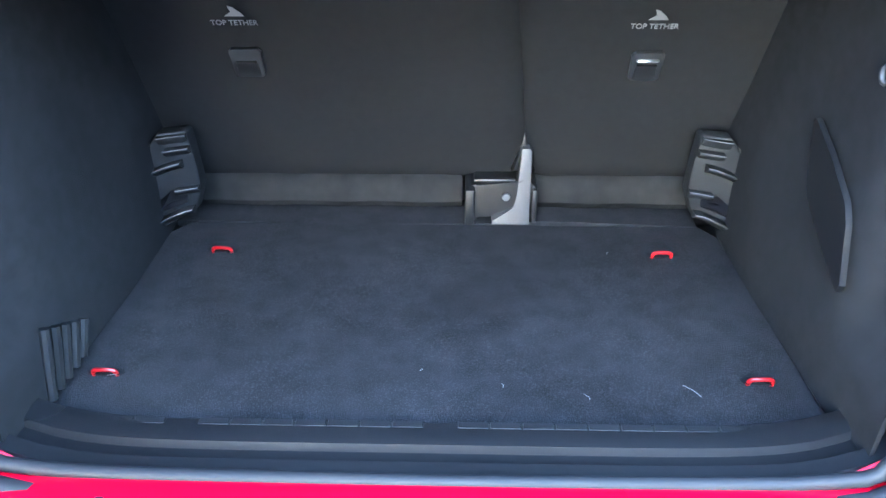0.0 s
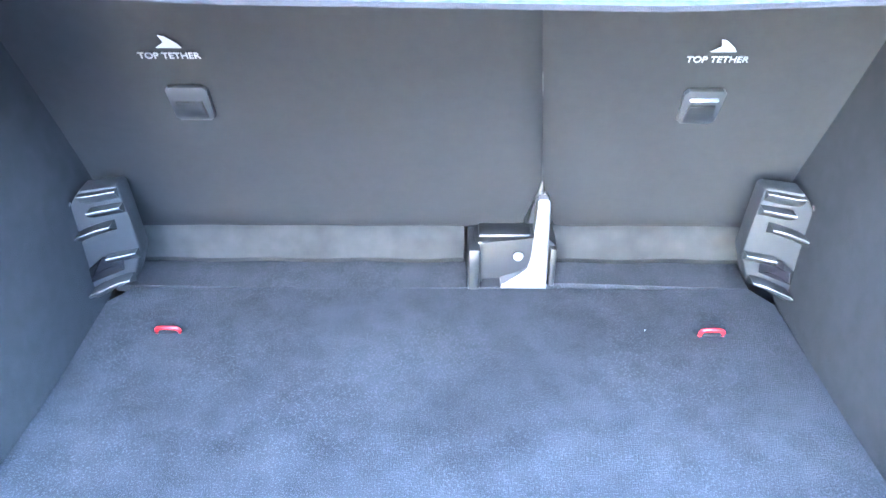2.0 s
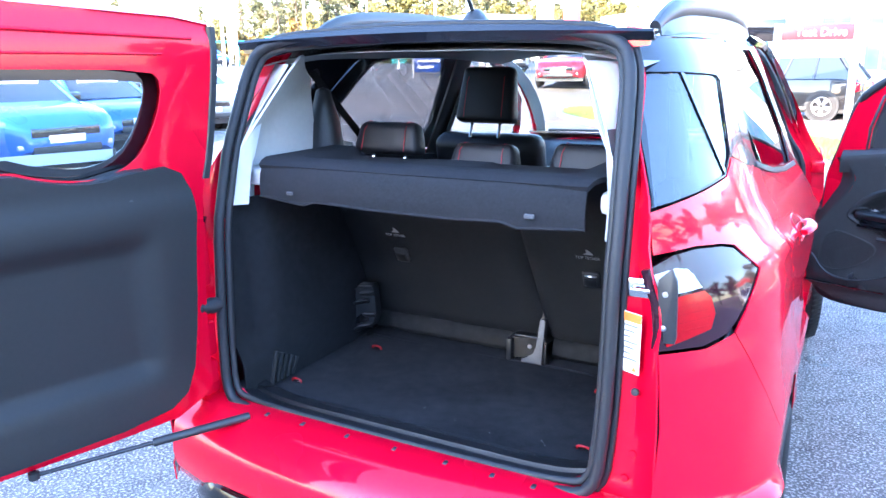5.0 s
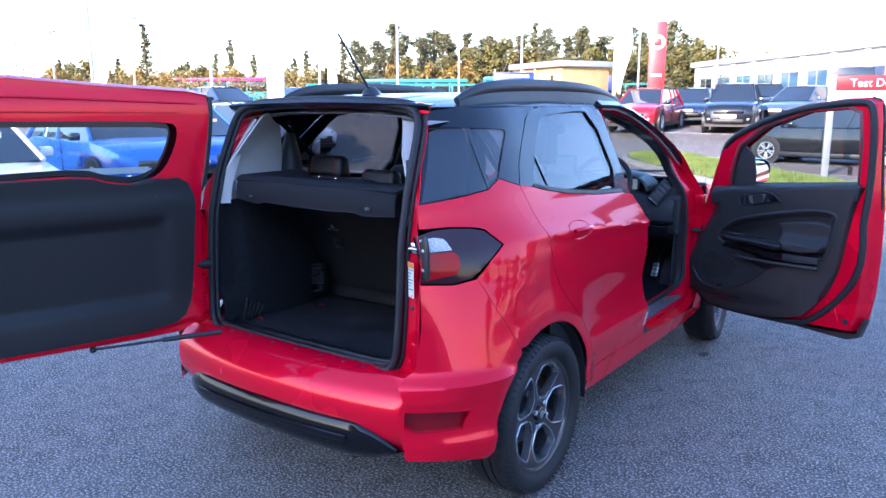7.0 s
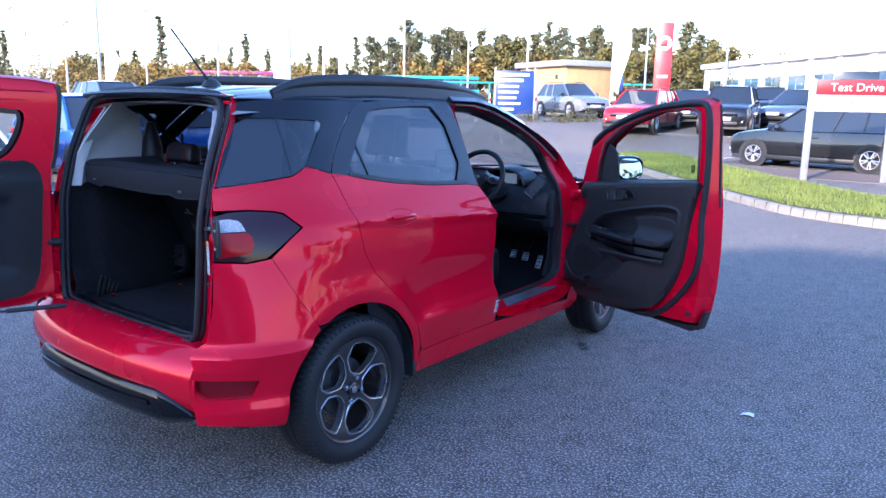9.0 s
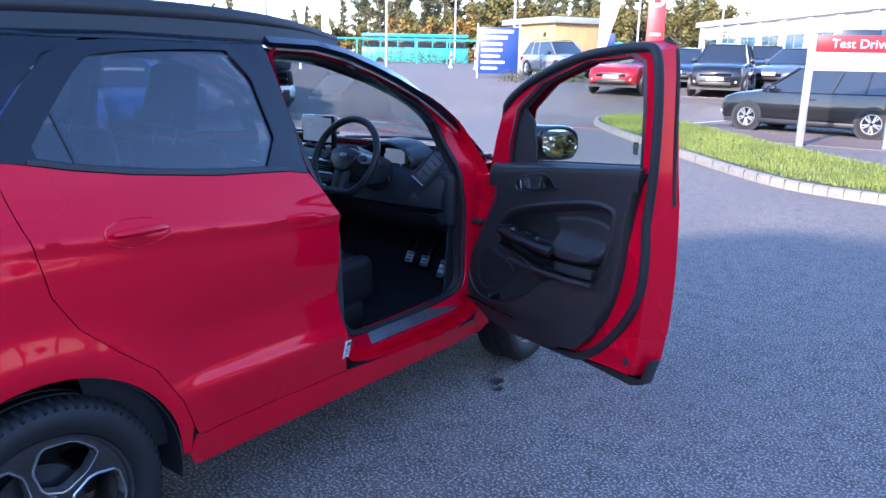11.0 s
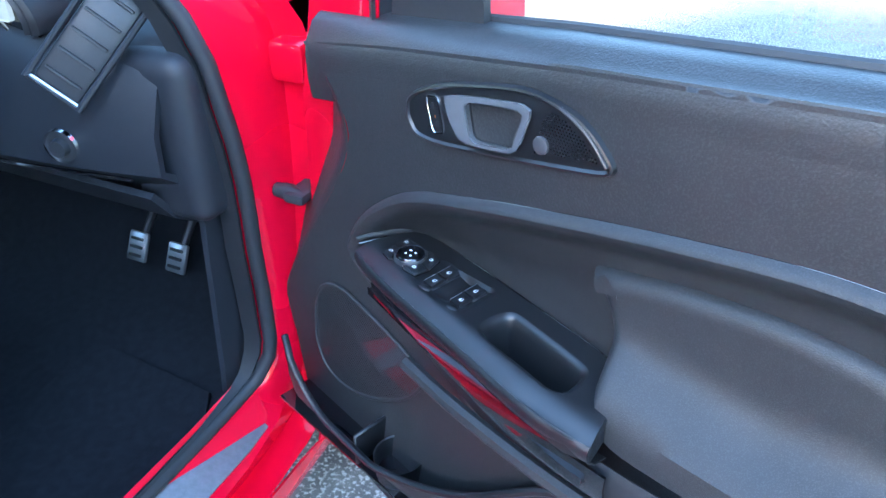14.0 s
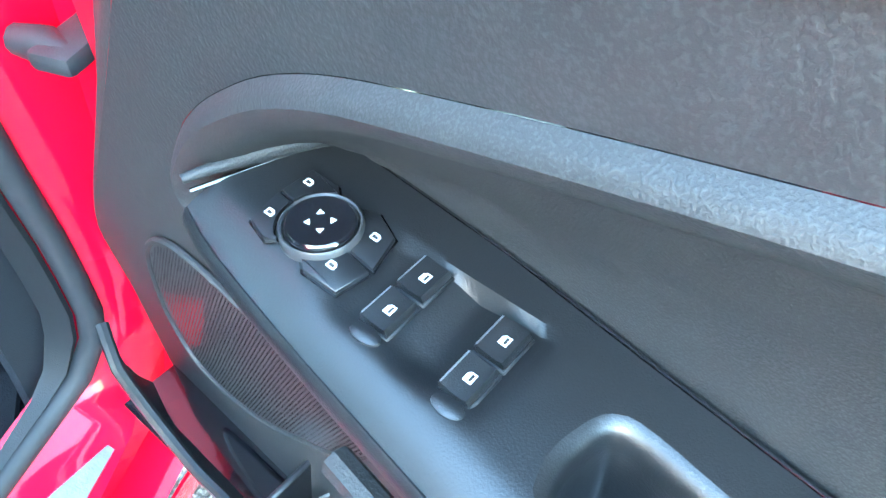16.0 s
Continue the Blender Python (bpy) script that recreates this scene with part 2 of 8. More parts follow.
ALLOY = mat("silver_alloy", (0.55, 0.56, 0.58), 0.3, 0.8, var=0.08, scale=20)
LAMPCLEAR = mat("headlamp", (0.55, 0.57, 0.60), 0.08, 0.5, 1.0, var=0.3, scale=30)
ROOFLIN = mat("roof_lining", (0.42, 0.41, 0.39), 0.9, var=0.06, scale=120, spec=0.1)


# ---- building tools ----
from mathutils import geometry


def part(name, bm, material, parent=None, label="", smooth=40):
    """Links a bmesh as one mesh object under a thing or a part."""
    me = bpy.data.meshes.new(name)
    bmesh.ops.recalc_face_normals(bm, faces=bm.faces)
    bm.to_mesh(me)
    bm.free()
    me.materials.append(material)
    if smooth:
        for p in me.polygons:
            p.use_smooth = True
        me.set_sharp_from_angle(angle=radians(smooth))
    ob = new(name, me)
    if parent:
        ob.parent = parent
    if label:
        ob["label"] = label
    return ob


def share(name, me, m, parent):
    """One more object on a mesh that exists already."""
    ob = new(name, me)
    ob.parent, ob.matrix_basis = parent, m
    return ob


def ip(x, xs, ys):
    return float(np.interp(x, xs, ys))


def soft(pts, n=2, closed=True, keep=0.25):
    """Cuts the corners of an outline n times."""
    for _ in range(n):
        out, k = [], len(pts)
        for i in range(k if closed else k - 1):
            a, b = Vector(pts[i]), Vector(pts[(i + 1) % k])
            out += [tuple(a.lerp(b, keep)), tuple(a.lerp(b, 1 - keep))]
        pts = out if closed else [tuple(pts[0])] + out[1:-1] + [tuple(pts[-1])]
    return pts


def inside(p, poly):
    x, y = p
    hit, k = False, len(poly)
    for i in range(k):
        (x1, y1), (x2, y2) = poly[i][:2], poly[i - 1][:2]
        if (y1 > y) != (y2 > y) and x < (x2 - x1) * (y - y1) / (y2 - y1) + x1:
            hit = not hit
    return hit


def dense(poly, step):
    out = []
    for i in range(len(poly)):
        a, b = Vector(poly[i][:2]), Vector(poly[(i + 1) % len(poly)][:2])
        k = max(1, int((b - a).length / step))
        out += [a.lerp(b, j / k) for j in range(k)]
    return out


def thicken(bm, faces, thick):
    """Gives an open skin a second side, thick metres behind it along its normals."""
    for f in faces:
        f.normal_update()
    verts = list({v for f in faces for v in f.verts})
    own = set(faces)
    rim = [e for e in {e for f in faces for e in f.edges} if sum(1 for f in e.link_faces if f in own) == 1]
    rim = [(e, next(f for f in e.link_faces if f in own)) for e in rim]
    twin = {}
    for v in verts:
        n = Vector()
        for f in v.link_faces:
            if f in own:
                n += f.normal * f.calc_area()
        n = n.normalized() if n.length > 1e-12 else Vector((0, 0, 1))
        twin[v] = bm.verts.new(v.co - n * thick)
    for f in faces:
        bm.faces.new([twin[v] for v in reversed(f.verts)])
    for e, f in rim:
        a, b = e.verts
        order = list(f.verts)
        if order[(order.index(a) + 1) % len(order)] is not b:
            a, b = b, a
        bm.faces.new((b, a, twin[a], twin[b]))


def sheet(outline, surf, step=0.05, thick=0.0, holes=(), bm=None):
    """A curved panel: an outline with holes in two coordinates, filled with a net and laid on surf(u, v)."""
    rings = [dense(r, step) for r in (outline, *holes)]
    pts, edges = [], []
    for r in rings:
        k = len(pts)
        pts += r
        edges += [(k + i, k + (i + 1) % len(r)) for i in range(len(r))]
    border = np.array([tuple(p) for p in pts])
    lo, hi = border.min(0), border.max(0)
    for u in np.arange(lo[0] + step / 2, hi[0], step):
        for v in np.arange(lo[1] + step / 2, hi[1], step):
            if inside((u, v), rings[0]) and not any(inside((u, v), h) for h in rings[1:]):
                if ((border - (u, v)) ** 2).sum(1).min() > (step * 0.45) ** 2:
                    pts.append(Vector((u, v)))
    vs, _, fs, *_ = geometry.delaunay_2d_cdt(pts, edges, [], 0, 1e-6)
    bm = bm or bmesh.new()
    made = [bm.verts.new(surf(*v)) for v in vs]
    new_faces = []
    for f in fs:
        c = sum((vs[i] for i in f), Vector((0, 0))) / len(f)
        if inside(c, rings[0]) and not any(inside(c, h) for h in rings[1:]):
            new_faces.append(bm.faces.new([made[i] for i in f]))
    loose = [v for v in made if not v.link_faces]
    bmesh.ops.delete(bm, geom=loose, context="VERTS")
    if thick:
        bmesh.ops.recalc_face_normals(bm, faces=new_faces)
        thicken(bm, new_faces, thick)
    return bm


def loft(lines, closed=False, caps=False, bm=None, thick=0.0):
    """A skin through rows of points."""
    bm = bm or bmesh.new()
    rows = [[bm.verts.new(p) for p in line] for line in lines]
    made = []
    for a, b in zip(rows, rows[1:]):
        n = len(a)
        for i in range(n if closed else n - 1):
            j = (i + 1) % n
            made.append(bm.faces.new((a[i], a[j], b[j], b[i])))
    if caps:
        made.append(bm.faces.new(rows[0]))
        made.append(bm.faces.new(rows[-1]))
    if thick:
        bmesh.ops.recalc_face_normals(bm, faces=made)
        thicken(bm, made, thick)
    return bm


def block(a, b, bevel=0.0, seg=2, bm=None, m=None):
    """A box from corner a to corner b with rounded edges."""
    bm = bm or bmesh.new()
    vs = bmesh.ops.create_cube(bm, size=1)["verts"]
    for v in vs:
        v.co = Vector([(a[i] + b[i]) / 2 + (b[i] - a[i]) * v.co[i] for i in range(3)])
    if bevel:
        es = list({e for v in vs for e in v.link_edges})
        vs = [v for v in bmesh.ops.bevel(bm, geom=es, offset=bevel, segments=seg, affect="EDGES", profile=0.5)["verts"]] or vs
        vs = list({v for v in vs})
    if m is not None:
        bmesh.ops.transform(bm, matrix=m, verts=vs)
    return bm


def prism(outline, depth, place, bevel=0.0, seg=2, bm=None):
    """An outline in two coordinates pushed out by depth; place(u, v, w) gives the point."""
    own = bmesh.new()
    lower = [own.verts.new((u, v, 0)) for u, v in outline]
    upper = [own.verts.new((u, v, depth)) for u, v in outline]
    own.faces.new(lower[::-1])
    own.faces.new(upper)
    for i in range(len(lower)):
        j = (i + 1) % len(lower)
        own.faces.new((lower[i], lower[j], upper[j], upper[i]))
    if bevel:
        rim = [e for e in own.edges if all(abs(v.co.z - depth) < 1e-7 for v in e.verts)]
        bmesh.ops.bevel(own, geom=rim, offset=bevel, segments=seg, affect="EDGES", profile=0.5)
    for v in own.verts:
        v.co = Vector(place(*v.co))
    if bm is None:
        return own
    me = bpy.data.meshes.new("tmp")
    own.to_mesh(me)
    own.free()
    bm.from_mesh(me)
    bpy.data.meshes.remove(me)
    return bm


def tube(points, r, sides=8, closed=False, bm=None, flat=1.0):
    """A round bar along points; r may be one radius or one for each point."""
    pts = [Vector(p) for p in points]
    rows, ref = [], None
    n = len(pts)
    for i, p in enumerate(pts):
        a, b = pts[(i - 1) % n if closed else max(i - 1, 0)], pts[(i + 1) % n if closed else min(i + 1, n - 1)]
        d = (b - a).normalized()
        ref = ref or (Vector((0, 0, 1)) if abs(d.z) < 0.9 else Vector((1, 0, 0)))
        s = d.cross(ref).normalized()
        ref = s.cross(d).normalized()
        rad = float(r[i] if isinstance(r, (list, tuple)) else r)
        rows.append([p + rad * (math.cos(2 * math.pi * k / sides) * s + flat * math.sin(2 * math.pi * k / sides) * ref) for k in range(sides)])
    if closed:
        rows.append(rows[0])
    return loft(rows, closed=True, caps=not closed, bm=bm)


def lathe(profile, sides=48, axis="x", bm=None, closed=False):
    """A profile of (along, radius) turned round an axis."""
    rows = []
    for k in range(sides + 1):
        a = 2 * math.pi * k / sides
        c, s = math.cos(a), math.sin(a)
        rows.append([(h, r * c, r * s) if axis == "x" else ((r * c, h, r * s) if axis == "y" else (r * c, r * s, h)) for h, r in profile])
    bm = loft(rows, closed=closed, bm=bm)
    bmesh.ops.remove_doubles(bm, verts=bm.verts, dist=1e-6)
    return bm


def bar_text(parent, name, text, size, m, material, extrude=0.0008):
    cu = bpy.data.curves.new(name, "FONT")
    cu.body, cu.size, cu.extrude, cu.align_x, cu.align_y = text, size, extrude, "CENTER", "CENTER"
    me_ob = bpy.data.objects.new(name, cu)
    dg = bpy.context.evaluated_depsgraph_get()
    scene.collection.objects.link(me_ob)
    dg.update()
    me = bpy.data.meshes.new_from_object(me_ob.evaluated_get(dg))
    bpy.data.objects.remove(me_ob)
    me.materials.clear()
    me.materials.append(material)
    ob = new(name, me)
    ob.parent, ob.matrix_basis = parent, m
    return ob


def circle(cx, cy, r, n=24, a0=0.0, a1=2 * math.pi):
    return [(cx + r * math.cos(a0 + (a1 - a0) * i / n), cy + r * math.sin(a0 + (a1 - a0) * i / n)) for i in range(n)]


# ---- the red car: outer body ----
car = tagged(new("car"), "red compact car with black roof, tailgate and driver's door open", "car")
car.empty_display_size = 0.2
HUB_Y, HUB_Z, FRONT_Y = 0.735, 0.318, 3.25

PZ = [0.2, 0.3, 0.40, 0.48, 0.6, 0.8, 0.9, 1.0, 1.06, 1.12, 1.17, 1.26, 1.4, 1.5, 1.56, 1.60, 1.63]
PX = [0.78, 0.815, 0.825, 0.835, 0.842, 0.847, 0.845, 0.838, 0.82, 0.785, 0.755, 0.72, 0.66, 0.62, 0.59, 0.55, 0.45]


def side(y, z):
    """Half width of the body: tumblehome, round rear corner, front taper, flares over the wheels and the pressed lines."""
    x = ip(z, PZ, PX)
    y0, n = ip(z, [0.6, 0.95, 1.25, 1.5], [0.45, 0.75, 0.80, 0.85]), ip(z, [0.6, 1.0], [3, 2.2])
    yr = ip(z, [0.3, 0.55, 0.65, 1.0, 1.2, 1.55], [0.05, 0.042, 0.12, 0.175, 0.20, 0.42])
    am = ip(z, [0.3, 0.55, 0.66, 0.95, 1.1, 1.24, 1.5], [0.2, 0.225, 0.19, 0.20, 0.175, 0.125, 0.12])
    if y < y0:
        x -= am * ((y0 - y) / (y0 - yr)) ** n
    if y > 2.2:
        x -= 0.06 * ((y - 2.2) / 1.6) ** 2 * (1 if z < 1.1 else 2)
    for cy in (HUB_Y, FRONT_Y):
        r = math.hypot(y - cy, z - HUB_Z)
        if z > 0.28:
            x += 0.022 * math.exp(-((r - 0.42) / 0.075) ** 2)
    line = 1.066 - 0.073 * (y - 0.77)
    x += 0.016 * max(0, 1 - abs(z - line) / 0.04) ** 1.2 * ip(y, [0.45, 0.8, 1.9, 2.3], [0, 1, 1, 0])
    x -= 0.020 * math.exp(-((z - 0.70) / 0.10) ** 2) * ip(y, [1.05, 1.3, 2.6, 2.8], [0, 1, 1, 0])
    x += ip(z, [0.40, 0.50, 0.535, 0.552, 0.58], [0.004, 0.018, 0.022, 0.016, 0.0]) * ip(y, [1.05, 1.25, 2.6, 2.8], [0, 1, 1, 0])
    if y < 0.5 and 0.25 < z < 0.64:
        x += ip(z, [0.25, 0.30, 0.33, 0.385, 0.415, 0.44, 0.52, 0.59, 0.602, 0.625], [-0.02, 0.014, 0.028, 0.030, 0.016, 0.010, 0.012, 0.026, 0.029, 0]) * ip(y, [0.34, 0.5], [1, 0.3])
    return x


def right(y, z):
    return (side(y, z), y, z)


def left(y, z):
    return (-side(y, z), y, z)


def inner(y, z, d=0.05):
    return (side(y, z) - d, y, z)


SEAM = [(0.727, 1.264), (0.751, 1.19), (0.771, 1.077), (0.799, 0.925), (0.858, 0.826), (0.951, 0.739), (1.062, 0.648), (1.138, 0.525), (1.179, 0.421)]
ARCH = [(HUB_Y + 0.405 * math.cos(radians(a)), HUB_Z + 0.395 * math.sin(radians(a))) for a in range(3, 118, 6)]
ARCH_R = [(HUB_Y + 0.405 * math.cos(radians(a)), HUB_Z + 0.395 * math.sin(radians(a))) for a in range(117, 187, 6)]
LAMP = [(0.183, 1.12), (0.25, 1.137), (0.315, 1.139), (0.40, 1.130), (0.44, 1.12), (0.492, 1.066), (0.416, 1.014), (0.341, 0.959), (0.27, 0.948), (0.17, 0.958)]
QGLASS = [(0.40, 1.496), (0.545, 1.493), (0.74, 1.483), (0.757, 1.47), (0.683, 1.387), (0.61, 1.305), (0.528, 1.267), (0.393, 1.252), (0.227, 1.236), (0.25, 1.27), (0.332, 1.38)]
RWIN = soft([(1.05, 1.505), (1.088, 1.53), (1.372, 1.548), (1.61, 1.547), (1.655, 1.172), (1.364, 1.188), (1.103, 1.217), (0.931, 1.245), (0.83, 1.268), (0.915, 1.365), (1.0, 1.46)], 1)
RDOOR_TOP = [(1.80, 1.03), (1.743, 1.136), (1.739, 1.35), (1.72, 1.572), (1.401, 1.578), (1.161, 1.570), (1.03, 1.560), (0.95, 1.52), (0.872, 1.447), (0.775, 1.344), (0.727, 1.264)]
RDOOR_RED = SEAM[:] + [(1.20, 0.385), (1.225, 0.376), (1.478, 0.378), (1.868, 0.371), (1.84, 0.55), (1.82, 0.708), (1.821, 0.985), (1.80, 1.03), (1.745, 1.135),
                       (1.66, 1.150), (1.364, 1.166), (1.103, 1.195), (0.931, 1.223), (0.82, 1.248)]
RDOOR_BLACK = [(0.82, 1.2505), (0.931, 1.2255), (1.103, 1.1975), (1.364, 1.1685), (1.66, 1.1525), (1.742, 1.139)] + RDOOR_TOP[2:]


def scaled(poly, f):
    c = sum((Vector(p) for p in poly), Vector((0, 0))) / len(poly)
    return [tuple(c + (Vector(p) - c) * f) for p in poly]


def grown(poly, d):
    """An outline pushed outwards by d."""
    out, n = [], len(poly)
    area = sum(poly[i - 1][0] * poly[i][1] - poly[i][0] * poly[i - 1][1] for i in range(n))
    s = 1 if area > 0 else -1
    for i in range(n):
        a, b, c = Vector(poly[i - 1]), Vector(poly[i]), Vector(poly[(i + 1) % n])
        d1, d2 = (b - a).normalized(), (c - b).normalized()
        t = d1 + d2
        t = t.normalized() if t.length > 1e-6 else d1
        out.append(tuple(b + s * d * Vector((t.y, -t.x))))
    return out


QUARTER = [(0.20, 1.146), (0.21, 1.228), (0.393, 1.246), (0.528, 1.261), (0.61, 1.297), (0.66, 1.281), (0.7235, 1.262)] + [(y - 0.0035, z) for y, z in SEAM[1:]] + \
          [(1.165, 0.335)] + ARCH + [(0.50, 0.672), (0.405, 0.842), (0.358, 0.957), (0.42, 1.012), (0.50, 1.066), (0.444, 1.127), (0.40, 1.137), (0.315, 1.146)]
BUMPER_SIDE = [(0.168, 0.952), (0.27, 0.942), (0.3562, 0.955), (0.4032, 0.842), (0.4985, 0.672)] + ARCH_R[1:-1] + [(0.338, 0.293), (0.16, 0.325), (0.056, 0.333), (0.045, 0.5), (0.06, 0.6), (0.12, 0.65), (0.15, 0.8)]
CPILLAR = [(0.225, 1.236), (0.30, 1.36), (0.38, 1.48), (0.43, 1.555), (0.60, 1.575), (0.90, 1.583), (1.08, 1.572), (0.945, 1.524), (0.868, 1.449), (0.770, 1.346), (0.7225, 1.267), (0.66, 1.285), (0.61, 1.301), (0.528, 1.265), (0.393, 1.25)]
REFL = [(0.05, 0.513), (0.14, 0.512), (0.234, 0.503), (0.207, 0.434), (0.083, 0.433), (0.059, 0.459)]

for where, tag in ((right, 1), (left, -1)):
    part("quarter_panel", sheet(QUARTER, where, 0.020, 0.004), RED, car)
    bmp = sheet(BUMPER_SIDE if tag > 0 else [(max(y, 0.10), z) for y, z in BUMPER_SIDE[:-7]] + [(0.338, 0.293), (0.16, 0.325), (0.105, 0.333), (0.10, 0.5), (0.11, 0.6), (0.125, 0.65), (0.15, 0.8)], where, 0.012, 0.004, holes=[REFL])
    part("bumper_corner", bmp, RED, car)
    part("pillar_panel", sheet(CPILLAR, where, 0.045, 0.004, holes=[QGLASS]), BLACKP, car, "gloss black rear pillar panel")
    part("quarter_glass", sheet(grown(QGLASS, 0.004), lambda y, z, w=where: (w(y, z)[0] - 0.006 * (1 if w is right else -1), y, z), 0.06, 0.003), PRIVACY, car, "tinted quarter glass")
    part("glass_bar", sheet([(0.548, 1.492), (0.56, 1.492), (0.545, 1.272), (0.533, 1.268)], lambda y, z, w=where: (w(y, z)[0] - 0.002 * (1 if w is right else -1), y, z), 0.06, 0.004), GLOSSBK, car)
    # pocket with the bumper's reflector
    part("reflector", sheet(grown(REFL, 0.004), lambda y, z, w=where, s=tag: (w(y, z)[0] - 0.016 * s, y + 0.020, z), 0.03, 0.003), REFLECT, car, "dark red bumper reflector")
    lip = dense(REFL, 0.03)
    part("reflector_frame", loft([[where(y, z) for y, z in lip], [(where(y, z)[0] - 0.018 * tag, y + 0.020, z) for y, z in lip]], closed=True), RED, car)

# tail lamps with clear and red chambers behind a smoked cover
for s in (1, -1):
    lamp = part("tail_lamp", sheet(LAMP, lambda y, z: (s * (side(y, z) - 0.004), y, z), 0.03, 0.02), SMOKELENS, car, "smoked tail lamp cover")
    part("clear_chamber", sheet([(0.191, 1.110), (0.240, 1.114), (0.268, 1.108), (0.279, 1.094), (0.284, 1.068), (0.187, 1.066)], lambda y, z: (s * (side(y, z) + 0.0015), y, z), 0.02, 0.004), CLEARLENS, lamp)
    part("red_chamber", sheet([(0.187, 1.061), (0.286, 1.062), (0.300, 1.046), (0.302, 1.012), (0.286, 0.982), (0.184, 0.966)], lambda y, z: (s * (side(y, z) + 0.0015), y, z), 0.02, 0.004), REDLENS, lamp, "red tail lamp chamber")
    for k in range(4):
        z = 0.99 + 0.016 * k
        part("lamp_rib", sheet([(0.195, z), (0.285, z), (0.285, z + 0.003), (0.195, z + 0.003)], lambda y, zz: (s * (side(y, zz) + 0.003), y, zz), 0.03, 0.003), REDLENS, lamp)

# rear doors
for s, where in ((1, right), (-1, left)):
    skin = part("rear_door", sheet(RDOOR_RED, where, 0.018, 0.004), RED, car, "glossy red rear door")
    part("window_frame", sheet(RDOOR_BLACK, where, 0.04, 0.006, holes=[RWIN]), BLACKP, skin, "black window surround")
    part("window_glass", sheet(grown(RWIN, 0.006), lambda y, z: (s * (side(y, z) - 0.010), y, z), 0.08, 0.003), PRIVACY, skin, "tinted door glass")
    part("waist_trim", sheet([(0.83, 1.262), (0.931, 1.241), (1.103, 1.213), (1.364, 1.184), (1.66, 1.168), (1.66, 1.154), (1.364, 1.170), (1.103, 1.199), (0.931, 1.227), (0.825, 1.25)],
                             lambda y, z: (s * (side(y, z) + 0.004), y, z), 0.04, 0.008), TRIMBK, skin)
    part("rear_window_bar", sheet([(0.925, 1.37), (0.935, 1.378), (0.965, 1.235), (0.953, 1.237)], lambda y, z: (s * (side(y, z) - 0.004), y, z), 0.05, 0.008), GLOSSBK, skin)
    cup = soft([(0.942, 1.055), (0.985, 1.090), (1.12, 1.086), (1.160, 1.052), (1.12, 1.014), (0.99, 1.010)], 2)
    part("handle_cup", sheet(cup, lambda y, z: (s * (side(y, z) + 0.003 - 0.034 * max(0, 1 - ((y - 1.05) / 0.10) ** 2 - ((z - 1.05) / 0.035) ** 2)), y, z), 0.012, 0.002), RED, skin)
    grip = [(s * (side(y, 1.058) + 0.012 + 0.018 * math.sin(math.pi * k / 10)), y, 1.056 + 0.004 * math.sin(math.pi * k / 10)) for k in range(11) for y in [0.975 + 0.016 * k]]
    part("door_handle", tube(grip, [0.010] + [0.015] * 9 + [0.010], 10, flat=0.75), RED, skin, "red door handle")
# front doors: the driver's is open (built further down), the other one is shut
FDOOR = [(1.875, 0.371), (2.2, 0.352), (2.72, 0.325), (2.78, 0.5), (2.80, 0.8), (2.84, 1.0), (2.80, 1.10), (2.3, 1.125), (1.75, 1.136), (1.825, 0.985), (1.824, 0.708), (1.845, 0.55)]
FFRAME = [(1.75, 1.139), (2.3, 1.128), (2.80, 1.103), (2.62, 1.32), (2.35, 1.46), (2.016, 1.555), (1.726, 1.572), (1.744, 1.35)]
FGLASS = [(1.81, 1.15), (2.3, 1.14), (2.70, 1.125), (2.56, 1.31), (2.32, 1.435), (2.0, 1.525), (1.79, 1.54), (1.80, 1.35)]
far_door = part("front_door", sheet(FDOOR, left, 0.06, 0.004), RED, car, "shut red front door")
part("window_frame", sheet(FFRAME, left, 0.06, 0.006, holes=[FGLASS]), BLACKP, far_door)
part("window_glass", sheet(grown(FGLASS, 0.005), lambda y, z: (-side(y, z) + 0.01, y, z), 0.1, 0.003), GLASS, far_door)
# sills, front wings, bonnet
for where in (right, left):
    part("sill", sheet([(1.16, 0.333), (1.19, 0.385), (1.225, 0.372), (1.478, 0.374), (1.87, 0.367), (2.73, 0.322), (2.9, 0.28), (2.85, 0.245), (1.98, 0.255), (1.2, 0.262)], where, 0.05, 0.004), RED, car)
    wing = [(2.735, 0.325)] + [(FRONT_Y + 0.405 * math.cos(radians(a)), HUB_Z + 0.395 * math.sin(radians(a))) for a in range(183, -4, -8)] + [(3.75, 0.35), (3.80, 0.7), (3.78, 0.95), (3.3, 1.04), (2.95, 1.085), (2.85, 1.0), (2.805, 0.8), (2.785, 0.5)]
    part("front_wing", sheet(wing, where, 0.06, 0.004), RED, car)
part("bonnet", loft([[(x, y, 1.07 - 0.12 * ((y - 2.85) / 1.0) ** 1.6 + 0.035 * (1 - (x / 0.75) ** 2)) for y in np.linspace(2.85, 3.85, 12)] for x in np.linspace(-0.765, 0.765, 15)], thick=0.004), RED, car)
part("front_bumper", loft([[(x, 3.80 + 0.17 * (1 - (x / 0.78) ** 2) - 0.5 * max(0, z - 0.75), z) for z in np.linspace(0.25, 0.96, 8)] for x in np.linspace(-0.78, 0.78, 15)], thick=0.01), RED, car)

